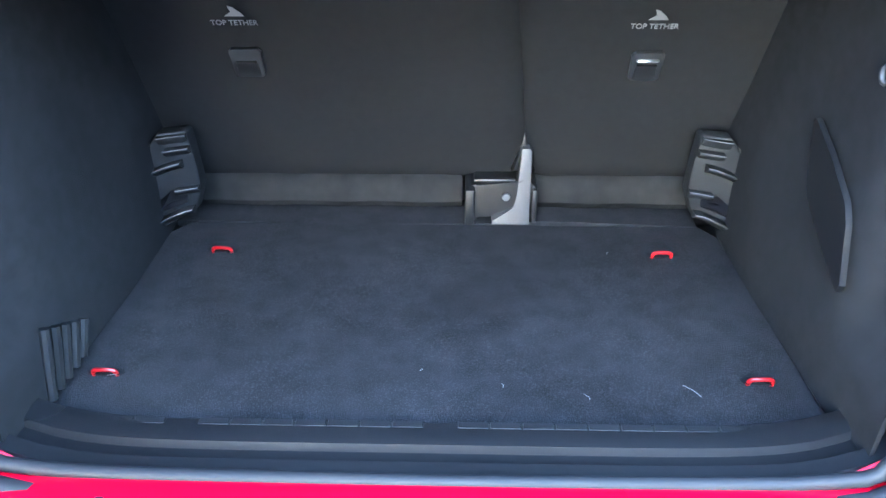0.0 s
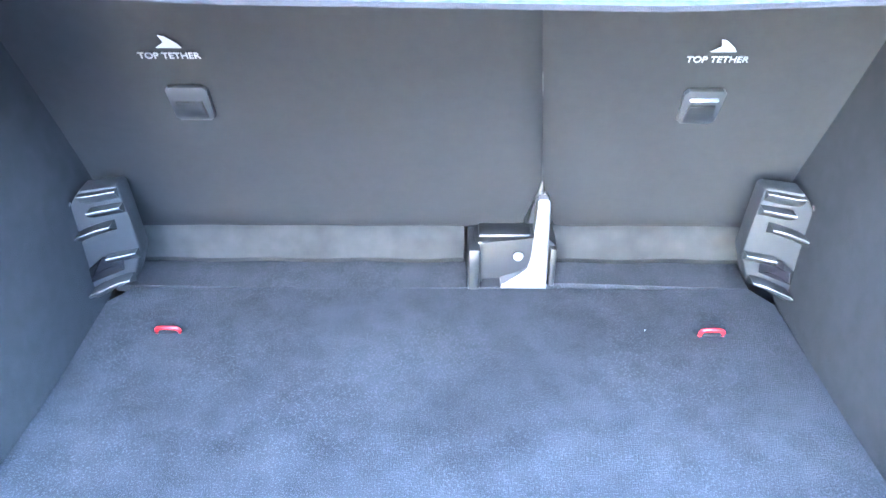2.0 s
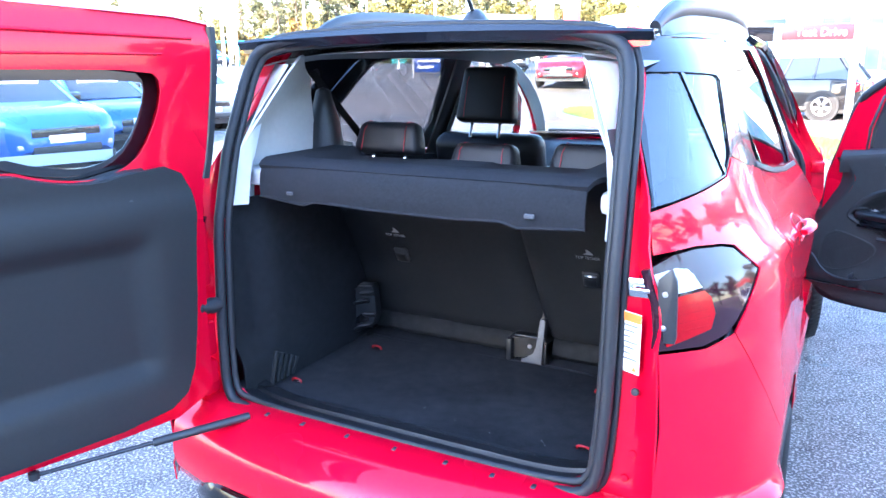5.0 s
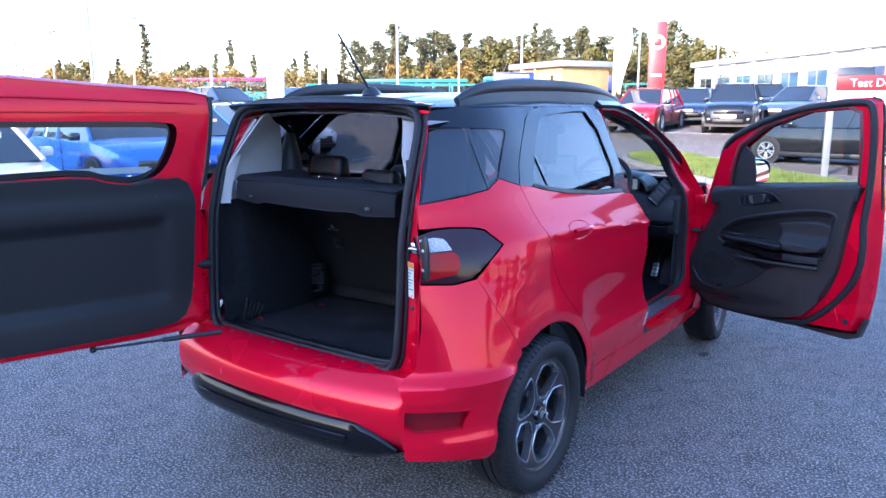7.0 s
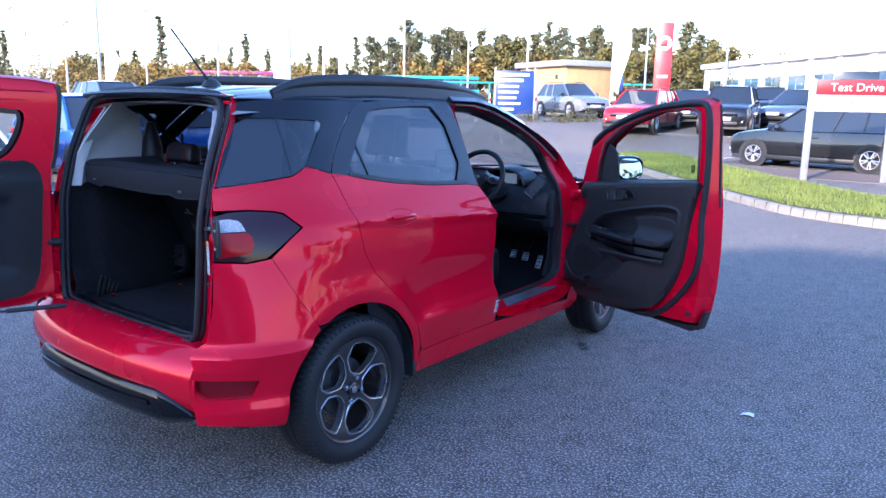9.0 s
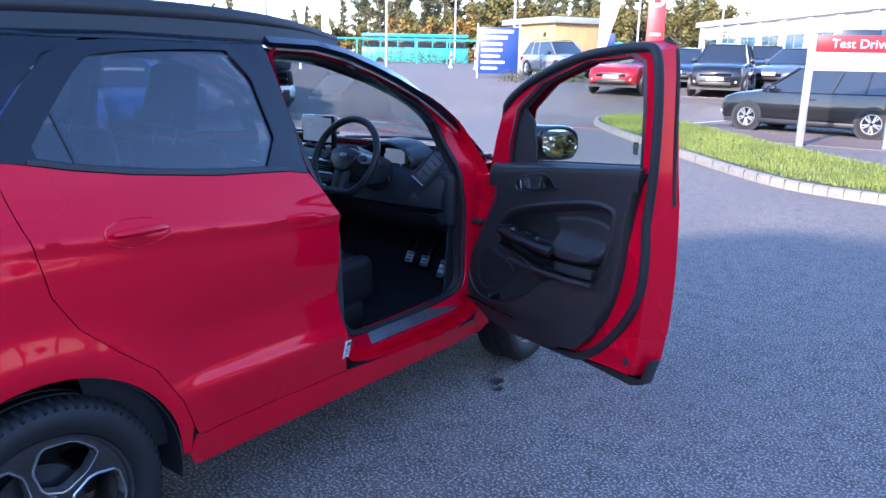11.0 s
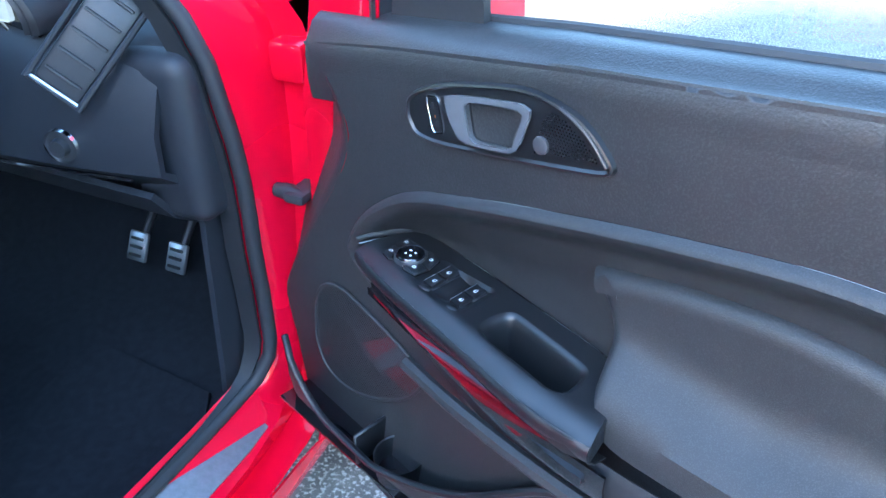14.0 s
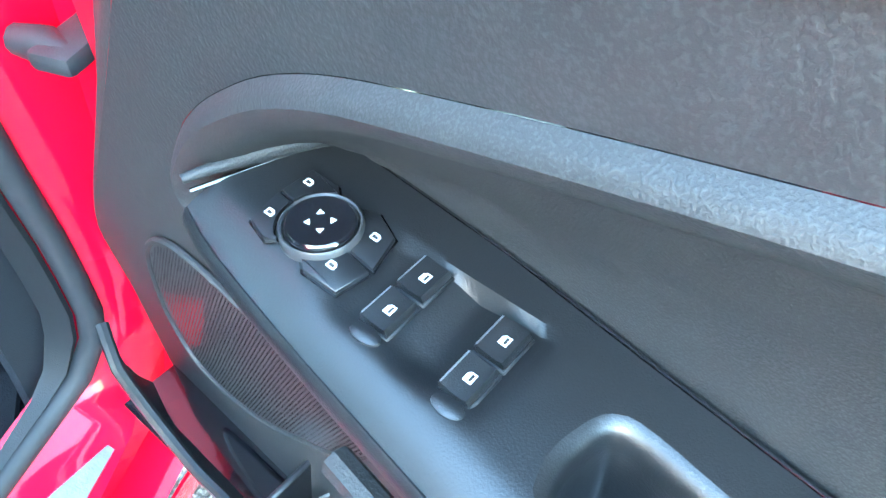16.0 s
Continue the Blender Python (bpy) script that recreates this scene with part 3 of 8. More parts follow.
# rear bumper: a moulded bar with a ledge under the tailgate opening
prof = [(0.17, 0.612), (0.15, 0.618), (0.10, 0.612), (0.055, 0.598), (0.02, 0.578), (-0.002, 0.55), (-0.012, 0.51), (-0.016, 0.47), (-0.008, 0.43), (0.004, 0.40), (0.03, 0.36), (0.06, 0.33), (0.12, 0.31)]
xs = list(np.linspace(-0.652, 0.652, 35))
part("rear_bumper", loft([[(x, y + 0.062 * abs(x / 0.625) ** 2.4 * (1 if y < 0.1 else 0.3), z) for y, z in prof] for x in xs], thick=0.006), RED, car, "red moulded rear bumper")
tprof = [(-0.010, 0.445), (-0.024, 0.44), (-0.034, 0.42), (-0.036, 0.395), (-0.028, 0.372), (-0.030, 0.352), (-0.018, 0.325), (0.02, 0.29), (0.08, 0.27)]
part("bumper_trim", loft([[(x, y + 0.062 * abs(x / 0.625) ** 2.4 + 0.05 * (max(0, abs(x) - 0.40) / 0.2) ** 2, z + (0.335 - z) * (max(0, abs(x) - 0.42) / 0.2) ** 2) for y, z in tprof] for x in np.linspace(-0.60, 0.60, 41)], thick=0.006), TRIMGLOSS, car, "gloss black lower bumper trim")
part("trim_strip", loft([[(x, -0.044 + 0.062 * abs(x / 0.625) ** 2.4 + dy, 0.383 + dz - 0.06 * max(0, abs(x) - 0.50) / 0.12) for dy, dz in ((0.004, 0.014), (0, 0.010), (0, -0.008), (0.006, -0.014))] for x in np.linspace(-0.42, 0.43, 25)], thick=0.004), TRIMGLOSS, car, "gloss black strip in the bumper trim")
part("floor_pan", block((-0.62, 0.30, 0.20), (0.62, 3.75, 0.28), 0.03), TRIMBK, car)
exhaust = tube([(0.35, 0.12, 0.26), (0.35, 0.5, 0.26)], 0.03, 10)
part("exhaust", exhaust, DARKMET, car)

# wheel arch liners
for s in (1, -1):
    for cy in (HUB_Y, FRONT_Y):
        part("arch_liner", loft([[(s * x, cy + 0.402 * math.cos(radians(a)), HUB_Z + 0.392 * math.sin(radians(a))) for a in range(-8, 190, 9)] for x in (0.842 if cy < 1 else 0.80, 0.80, 0.70, 0.55)], thick=0.004), TRIMBK, car)
        part("arch_back", sheet([(cy + 0.40 * math.cos(radians(a)), HUB_Z + 0.39 * math.sin(radians(a))) for a in range(-8, 190, 9)], lambda y, z: (s * 0.55, y, z), 0.2), TRIMBK, car)


# wheels: five hexagonal windows, four nuts
def make_wheel():
    w = new("wheel")
    w.parent = car
    R = HUB_Z + 0.012
    tyre = [(0.075, 0.236), (0.092, 0.246), (0.103, 0.270), (0.104, 0.295), (0.094, 0.316), (0.08, 0.3265), (0.06, R), (0.025, R), (0.022, R - 0.008), (0.018, R - 0.008), (0.015, R), (-0.015, R), (-0.018, R - 0.008), (-0.022, R - 0.008),
            (-0.025, R), (-0.06, R), (-0.08, 0.3265), (-0.10, 0.305), (-0.10, 0.26), (-0.08, 0.222)]
    part("tyre", lathe(tyre, 64), TYRE, w, "black low-profile tyre")
    bm = bmesh.new()
    for k in range(72):
        a = 2 * math.pi * k / 72
        m = Matrix.Rotation(a, 4, "X") @ pose(0.075, 0, R - 0.010, 0, 26, 8)
        block((-0.024, -0.0045, -0.004), (0.024, 0.0045, 0.0075), 0, 1, bm, m)
    part("tread_block", bm, TYRE, w)["kind"] = "stuff"
    barrel = [(-0.08, 0.222), (-0.07, 0.205), (0.03, 0.210), (0.06, 0.221), (0.078, 0.228), (0.082, 0.236), (0.076, 0.240), (0.070, 0.236)]
    part("rim_barrel", lathe(barrel, 56), RIM, w, "grey alloy rim")

    def dish(u, v):
        r = math.hypot(u, v)
        return (0.040 + 0.03 * min(1, (r / 0.2) ** 2) + (0.012 if r < 0.06 else 0.012 * math.exp(-((r - 0.06) / 0.04) ** 2)), u, v)
    hexes = []
    for k in range(5):
        a = radians(90 + 36 + 72 * k)
        h = [(0.070, -0.030), (0.070, 0.030), (0.126, 0.075), (0.190, 0.080), (0.216, 0.0), (0.190, -0.080), (0.126, -0.075)]
        hexes.append([(r * math.cos(a) - t * math.sin(a), r * math.sin(a) + t * math.cos(a)) for r, t in soft(h, 1, keep=0.14)])
    part("wheel_face", sheet(circle(0, 0, 0.228, 60), dish, 0.018, 0.022, holes=hexes), RIM, w, "grey five-spoke alloy face")
    for h in hexes:
        ring = grown(h, 0.004)
        part("spoke_edge", loft([[dish(*p) for p in grown(h, 0.007)], [tuple(Vector(dish(*p)) + Vector((0.004, 0, 0))) for p in ring], [tuple(Vector(dish(*p)) + Vector((0.003, 0, 0))) for p in h], [tuple(Vector(dish(*p)) - Vector((0.03, 0, 0))) for p in scaled(h, 0.97)]], closed=True), RIMEDGE, w, "bright machined spoke edge")
    part("centre_cap", lathe([(0.05, 0.0), (0.074, 0.0), (0.074, 0.024), (0.070, 0.030), (0.05, 0.031)], 24), GLOSSBK, w)
    part("cap_badge", lathe([(0.0745, 0.0), (0.076, 0.0), (0.076, 0.012), (0.0745, 0.016)], 20), SATIN, w)
    for k in range(4):
        a = radians(45 + 90 * k + 9)
        nut = lathe([(0.04, 0.012), (0.074, 0.0115), (0.078, 0.007), (0.078, 0.0)], 6)
        bmesh.ops.translate(nut, verts=nut.verts, vec=(0, 0.05 * math.cos(a), 0.05 * math.sin(a)))
        part("wheel_nut", nut, CHROME, w)
    part("brake_disc", lathe([(0.0, 0.0), (0.0, 0.13), (-0.02, 0.13), (-0.02, 0.0)], 40), DARKMET, w)
    part("hub_drum", lathe([(0.035, 0.0), (0.03, 0.06), (-0.05, 0.07)], 24), DARKMET, w)
    return w


wheel = make_wheel()
wheel.matrix_basis = pose(0.762, HUB_Y, HUB_Z, 14, 0, 0)
for m in (pose(0.752, FRONT_Y, HUB_Z, 40, 0, 6), pose(-0.762, HUB_Y, HUB_Z, 20, 0, 180), pose(-0.752, FRONT_Y, HUB_Z, 60, 0, 186)):
    copy_thing(wheel, m)


# roof with pressed ribs, rails, aerial
def roof_z(x, y):
    rib = 0.006 * math.exp(-(((abs(x) % 0.19) - 0.095) / 0.016) ** 2) if abs(x) < 0.47 and 0.5 < y < 1.95 else 0
    return ip(y, [0.32, 0.45, 0.7, 1.2, 1.7, 2.05], [1.585, 1.605, 1.628, 1.64, 1.632, 1.60]) - 0.052 * (abs(x) / 0.57) ** 2.6 - rib


def roof_half(y):
    return side(max(y, 0.43), 1.572) + 0.002


part("roof", loft([[(f * roof_half(y), y, roof_z(f * 0.57, y) if abs(f) < 1 else 1.572) for f in np.linspace(-1, 1, 61)] for y in np.linspace(0.36, 2.03, 36)], thick=0.004), BLACKP, car, "gloss black ribbed roof")
part("roof_lining", loft([[(f * 0.54, y, ip(y, [0.34, 0.7, 1.5, 2.0], [1.545, 1.575, 1.575, 1.545]) - 0.04 * f ** 4) for f in np.linspace(-1, 1, 15)] for y in np.linspace(0.36, 2.02, 12)]), ROOFLIN, car, "pale grey roof lining")
for s in (1, -1):
    rp = [(0.50, 0.595, 1.605), (0.505, 0.66, 1.632), (0.51, 0.76, 1.655), (0.515, 0.95, 1.668), (0.52, 1.35, 1.675), (0.52, 1.7, 1.668), (0.515, 1.95, 1.648), (0.505, 2.15, 1.61)]
    rp = soft(rp, 2, closed=False)
    rail = part("roof_rail", tube([(s * x, y, z - 0.012) for x, y, z in rp], [0.014 + 0.012 * math.sin(math.pi * min(1, max(0, i / (len(rp) - 1)))) for i in range(len(rp))], 10, flat=1.25), TRIMBK, car, "satin black roof rail")
    skirt = [[(s * (x + 0.012), y, z - 0.01), (s * (x + 0.018), y, z - 0.03), (s * (x + 0.03), y, 1.575)] for x, y, z in rp]
    part("rail_foot", loft(skirt, thick=0.006), TRIMBK, rail)
base = lathe([(0.0, 0.034), (0.012, 0.032), (0.03, 0.018), (0.036, 0.010), (0.037, 0.0)], 20, "z")
for v in base.verts:
    v.co.y *= 1.5
aerial = part("aerial", base, TRIMBK, car, "black roof aerial")
aerial.location = (0.0, 0.66, 1.622)
part("aerial_rod", tube([(0, -0.02, 0.03), (-0.0, -0.20, 0.245)], [0.0062, 0.0042], 8), TRIMBK, aerial)

# windscreen and its pillars
WS = [(-0.60, 1.99, 1.585), (0.60, 1.99, 1.585), (0.72, 2.86, 1.125), (-0.72, 2.86, 1.125)]
part("windscreen", loft([[tuple(Vector(WS[0]).lerp(Vector(WS[1]), f).lerp(Vector(WS[3]).lerp(Vector(WS[2]), f), g) + Vector((0, 0.07 * g * (1 - (2 * f - 1) ** 2), 0.02 * (1 - (2 * f - 1) ** 2)))) for f in np.linspace(0, 1, 17)] for g in np.linspace(0, 1, 9)], thick=0.004), GLASS, car, "clear windscreen")
part("cowl", loft([[(x, y, z) for y, z in ((2.85, 1.125), (2.92 , 1.10), (2.94, 1.06))] for x in np.linspace(-0.73, 0.73, 9)], thick=0.01), TRIMBK, car)
for s in (1, -1):
    a = [(s * 0.60, 1.74, 1.578), (s * 0.605, 2.03, 1.572), (s * 0.635, 2.34, 1.475), (s * 0.665, 2.58, 1.368), (s * 0.70, 2.80, 1.215), (s * 0.735, 2.93, 1.085)]
    o = [(s * 0.57, 1.74, 1.60), (s * 0.575, 2.05, 1.592), (s * 0.60, 2.40, 1.49), (s * 0.62, 2.65, 1.355), (s * 0.665, 2.86, 1.205), (s * 0.71, 2.97, 1.08)]
    part("screen_pillar", loft([soft(a, 1, False), soft(o, 1, False)], thick=0.02), BLACKP if s > 0 else RED, car)


for s in (1, -1):
    a = [(s * 0.575, 1.76, 1.560), (s * 0.585, 2.03, 1.552), (s * 0.612, 2.34, 1.455), (s * 0.642, 2.58, 1.348), (s * 0.675, 2.80, 1.195), (s * 0.695, 2.90, 1.10)]
    o = [(s * 0.545, 1.76, 1.575), (s * 0.552, 2.05, 1.568), (s * 0.575, 2.40, 1.468), (s * 0.595, 2.65, 1.335), (s * 0.635, 2.86, 1.185), (s * 0.66, 2.93, 1.10)]
    part("pillar_trim", loft([soft(a, 1, False), soft(o, 1, False)], thick=0.006), GREYTRIM, car, "pale grey inner pillar trim")


# ---- tailgate opening, tailgate and load space ----
def gate_y(z):
    return ip(z, [0.55, 0.65, 1.1, 1.3, 1.57], [0.15, 0.17, 0.20, 0.25, 0.36])


APERTURE = soft([(0.40, 0.602), (0.525, 0.618), (0.538, 0.80), (0.538, 1.10), (0.533, 1.30), (0.515, 1.54), (0.43, 1.578), (0.0, 1.592),
                 (-0.43, 1.578), (-0.515, 1.54), (-0.533, 1.30), (-0.538, 1.10), (-0.538, 0.80), (-0.525, 0.618), (-0.40, 0.602), (0.0, 0.598)], 2, keep=0.2)


def opening_seal(name, grow, y_off, r, label):
    ring = grown(APERTURE, grow)
    return part(name, tube([(x, gate_y(z) + y_off, z) for x, z in ring], r, 10, closed=True), RUBBER, car, label)


opening_seal("opening_seal", 0.004, -0.012, 0.014, "black rubber seal round the tailgate opening")
opening_seal("seal_lip", 0.020, 0.008, 0.008, "")
opening_seal("inner_lip", -0.014, 0.004, 0.009, "")

# painted frame between the seal and the body's corners
for s in (1, -1):
    rows = []
    for z in np.linspace(0.605, 1.572, 34):
        yr = ip(z, [0.6, 0.65, 0.95, 1.146, 1.23, 1.36, 1.48, 1.555], [0.13, 0.125, 0.168, 0.195, 0.215, 0.30, 0.38, 0.43])
        xo = side(yr, z) - 0.002
        xi = ip(z, [0.6, 0.66, 1.1, 1.3, 1.5, 1.555, 1.58], [0.42, 0.53, 0.538, 0.533, 0.52, 0.48, 0.42])
        yi = gate_y(z)
        rows.append([(s * xo, yr, z), (s * (xo - 0.012), yr + 0.015, z), (s * (xo * 0.55 + xi * 0.45), (yr + yi) / 2 + 0.035, z), (s * (xi + 0.022), yi + 0.018, z), (s * xi, yi + 0.012, z)])
    part("tailgate_pillar", loft(rows, thick=0.004), RED, car, "red painted tailgate pillar")
part("roof_header", loft([[(f * 0.56, y, z) for y, z in ((0.345, 1.568 - 0.01 * f * f), (0.33, 1.590 - 0.014 * f * f), (0.335, 1.603 - 0.022 * f * f), (0.37, 1.606 - 0.024 * f * f))] for f in np.linspace(-1, 1, 21)], thick=0.004), BLACKP, car, "black rear roof edge")
for s in (1, -1):
    hinge = prism([(0, 0), (0.05, 0.005), (0.055, 0.035), (0.0, 0.045)], 0.012, lambda u, v, w: (s * (0.50 + u), 0.345 + w, 1.545 + v), 0.003)
    part("header_bracket", hinge, RED if s > 0 else BLACKP, car)
striker = tube([(0.580, 0.215, 1.075), (0.580, 0.186, 1.075), (0.612, 0.186, 1.075), (0.612, 0.215, 1.075)], 0.005, 8)
plate = block((0.566, 0.200, 1.055), (0.624, 0.206, 1.095), 0.003, bm=striker)
part("gate_striker", plate, CHROME, car, "bright steel tailgate striker")
lh = part("lamp_housing", prism(soft([(0.628, 1.100), (0.655, 1.128), (0.668, 1.10), (0.672, 0.975), (0.640, 0.972)], 1, keep=0.1), 0.010, lambda x, z, w: (x, 0.190 - w - 0.10 * max(0, x - 0.65), z), 0.003), TRIMBK, car, "dark plate beside the tail lamp")
for z in (1.075, 1.005):
    part("plate_bolt", lathe([(0, 0.006), (-0.003, 0.0055), (-0.004, 0.0)], 10, "y"), SATIN, lh).matrix_basis = pose(0.646, 0.180, z)
sticker = part("warning_sticker", sheet([(0.552, 0.895), (0.603, 0.895), (0.603, 1.025), (0.552, 1.025)], lambda x, z: (x, ip(x, [0.55, 0.61], [0.205, 0.178]), z), 0.03, 0.0012), WHITEPAINT, car, "white and orange warning sticker")
part("sticker_band", sheet([(0.552, 1.005), (0.603, 1.005), (0.603, 1.024), (0.552, 1.024)], lambda x, z: (x, ip(x, [0.55, 0.61], [0.205, 0.178]) - 0.0018, z), 0.03, 0.0008), ORANGE, sticker)
part("sticker_mark", prism([(0.585, 0.90), (0.598, 0.90), (0.5915, 0.912)], 0.0008, lambda x, z, w: (x, ip(x, [0.55, 0.61], [0.205, 0.178]) - 0.002 - w, z)), ORANGE, sticker)
for k in range(7):
    z = 0.995 - 0.012 * k
    part("sticker_line", sheet([(0.557, z), (0.557 + 0.04 - 0.008 * (k % 3), z), (0.557 + 0.04 - 0.008 * (k % 3), z + 0.004), (0.557, z + 0.004)], lambda x, zz: (x, ip(x, [0.55, 0.61], [0.205, 0.178]) - 0.0018, zz), 0.03, 0.0006), INK, sticker)
for k, (x, z) in enumerate([(0.598, 0.86), (0.60, 0.72), (0.585, 0.66)]):
    bolt = lathe([(0, 0.009), (-0.004, 0.008), (-0.006, 0.0)], 12, "y")
    bmesh.ops.translate(bolt, verts=bolt.verts, vec=(x, 0.178, z))
    part("bolt", bolt, RED if k else TRIMBK, car)

# tailgate, side-hinged, standing open; built along its own width u, height z, depth w (inside face towards +w)
GA = radians(15)
GH = Vector((-0.57, 0.05, 0))
GU, GN = Vector((-math.sin(GA), -math.cos(GA), 0)), Vector((math.cos(GA), -math.sin(GA), 0))


def gate(u, z, w=0.0):
    u, z, w = float(u), float(z), float(w)
    return tuple(GH + u * GU + w * GN + Vector((0, 0, z)))


G_OUT = [(-0.16, 1.628), (-0.06, 1.648), (0.3, 1.667), (0.6, 1.69), (0.9, 1.675), (0.985, 1.62), (1.02, 1.30), (1.04, 1.0), (1.03, 0.75), (0.98, 0.61), (0.7, 0.60), (0.2, 0.592), (0.03, 0.595), (-0.05, 0.63), (-0.085, 0.66), (-0.088, 0.88), (-0.105, 1.18), (-0.125, 1.29), (-0.165, 1.54)]
G_WIN = soft([(0.92, 1.53), (0.30, 1.522), (0.012, 1.515), (-0.018, 1.48), (0.0, 1.404), (0.048, 1.316), (0.102, 1.277), (0.174, 1.258), (0.279, 1.271), (0.367, 1.303), (0.62, 1.299), (0.88, 1.29)], 1)
G_TRIM = soft([(0.93, 1.285), (0.62, 1.296), (0.367, 1.300), (0.279, 1.268), (0.174, 1.255), (0.10, 1.272), (-0.02, 1.282), (-0.062, 1.19), (-0.045, 1.05), (-0.035, 0.9), (-0.005, 0.70), (0.09, 0.642), (0.5, 0.640), (0.90, 0.643), (0.965, 0.70), (0.975, 1.0)], 1)


def gate_trim(u, z):
    """The lining: a ledge under the window, a shallow dish below it."""
    r = min(max((z - 0.755) / 0.03, 0), 1) * min(max((1.12 - z) / 0.03, 0), 1) * min(max((u - 0.06) / 0.05, 0), 1) * min(max((0.90 - u) / 0.05, 0), 1)
    ledge = min(max((z - 1.195) / 0.012, 0), 1)
    return gate(u, z, 0.028 - 0.024 * r - 0.010 * ledge + 0.01 * min(max((0.76 - z) / 0.1, 0), 1))


tailgate = part("tailgate", sheet(G_OUT, lambda u, z: gate(u, z, -0.085 + 0.03 * ((u - 0.45) / 0.6) ** 2), 0.06, 0.004, holes=[G_WIN]), RED, car, "red tailgate swung open on its side hinge")
part("inner_frame", sheet(grown(G_OUT, -0.012), lambda u, z: gate(u, z, 0.004 - 0.012 * min(max((z - 1.60) / 0.01, 0), 1)), 0.035, 0.004, holes=[grown(G_WIN, -0.004)]), RED, tailgate)
ring = dense(G_OUT, 0.06)
edge = [[gate(p[0], p[1], -0.085 + 0.03 * ((p[0] - 0.45) / 0.6) ** 2) for p in G_OUT], [gate(p[0], p[1], -0.03) for p in grown(G_OUT, 0.002)], [gate(p[0], p[1], 0.004) for p in grown(G_OUT, -0.012)]]
part("gate_edge", loft(edge, closed=True), RED, tailgate)
part("rear_window", sheet(grown(G_WIN, 0.012), lambda u, z: gate(u, z, -0.045), 0.1, 0.004), GLASS, tailgate, "clear tailgate window")
band = [[gate(p[0], p[1], -0.04) for p in grown(G_WIN, 0.010)], [gate(p[0], p[1], -0.04) for p in grown(G_WIN, -0.028)]]
part("window_band", loft(band, closed=True, thick=0.002), GLOSSBK, tailgate, "black glass border")
part("gate_lining", sheet(G_TRIM, gate_trim, 0.022, 0.012), PLASTIC, tailgate, "black plastic tailgate lining")
part("window_tray", loft([[gate(u, 1.296 + dz - ip(u, [0.10, 0.2, 0.279, 0.367], [0.02, 0.04, 0.028, 0]), w) for dz, w in ((0.004, -0.03), (0.006, 0.0), (0, 0.022), (-0.015, 0.028))] for u in np.linspace(0.06, 0.93, 22)], thick=0.004), PLASTIC, tailgate)
knob = lathe([(0, 0.012), (0.012, 0.011), (0.016, 0.006), (0.016, 0.0)], 14, "x")
part("trim_knob", knob, TRIMBK, tailgate).matrix_basis = Matrix.Translation(gate(0.105, 1.203, 0.018)) @ Matrix.Rotation(-GA, 4, "Z")
for u in (0.12, 0.42, 0.74):
    st = lathe([(0, 0.011), (0.004, 0.010), (0.005, 0.0)], 12, "x")
    part("trim_stud", st, TRIMBK, tailgate).matrix_basis = Matrix.Translation(gate(u, 0.665, 0.036)) @ Matrix.Rotation(-GA, 4, "Z")
part("window_label", sheet([(0.10, 1.300), (0.42, 1.304), (0.42, 1.330), (0.10, 1.326)], lambda u, z: gate(u, z, -0.052), 0.1, 0.001), WHITEMARK, tailgate, "pale lettered strip on the rear window")
strip = [(-0.106, 1.235), (-0.124, 1.30), (-0.144, 1.42), (-0.160, 1.54), (-0.158, 1.615)]
part("edge_strip", loft([[gate(u + a, z, w) for u, z in soft(strip, 1, False)] for a, w in ((0.012, 0.004), (0.006, 0.012), (-0.010, 0.010), (-0.014, -0.030), (-0.010, -0.070))], thick=0.003), TRIMBK, tailgate, "black rubber strip on the tailgate's hinge edge")
part("frame_ridge", tube([gate(u, ip(u, [-0.1, 0.6, 0.95], [1.585, 1.612, 1.60]), 0.006) for u in np.linspace(-0.10, 0.95, 18)], 0.008, 8, flat=0.6), RED, tailgate)
part("frame_ridge", tube([gate(u, ip(u, [-0.02, 0.95], [1.548, 1.560]), 0.006) for u in np.linspace(-0.02, 0.93, 18)], 0.006, 8, flat=0.6), RED, tailgate)
part("lining_line", tube([gate_trim(u, ip(u, [-0.02, 0.3, 0.9], [1.165, 1.182, 1.178])) for u in np.linspace(0.0, 0.90, 30)], 0.0022, 6), GLOSSBK, tailgate)
for u in (-0.045, -0.038):
    part("jamb_bolt", lathe([(0, 0.010), (0.005, 0.009), (0.006, 0.0)], 12, "x"), RED, tailgate).matrix_basis = Matrix.Translation(gate(u, 1.06 if u < -0.04 else 0.78, 0.008)) @ Matrix.Rotation(-GA, 4, "Z")
# hinges, loom and stay
for z in (0.70, 1.17):
    arm = block((-0.035, -0.05, -0.035), (0.035, 0.05, 0.035), 0.012)
    part("gate_hinge", arm, RED, car, "red painted hinge").matrix_basis = pose(-0.585, 0.105, z, 0, 0, -15)
    pin = lathe([(-0.05, 0.012), (0.05, 0.012)], 12, "z")
    part("hinge_pin", pin, RED, car).matrix_basis = pose(-0.60, 0.055, z)
loom = [(-0.545, 0.17, 0.885), (-0.56, 0.12, 0.885), (-0.59, 0.07, 0.905), (-0.61, 0.03, 0.915)]
loom = soft(loom, 3, False)
part("wiring_gaiter", tube(loom, [0.020 + 0.003 * (i % 2) for i in range(len(loom))], 12), RUBBER, car, "ribbed black wiring gaiter")
a, b = Vector((-0.40, 0.10, 0.612)), Vector(gate(0.40, 0.60, 0.02))
stay = part("gas_stay", tube([a, a.lerp(b, 0.48)], 0.011, 12), TRIMBK, car, "black gas stay holding the tailgate")
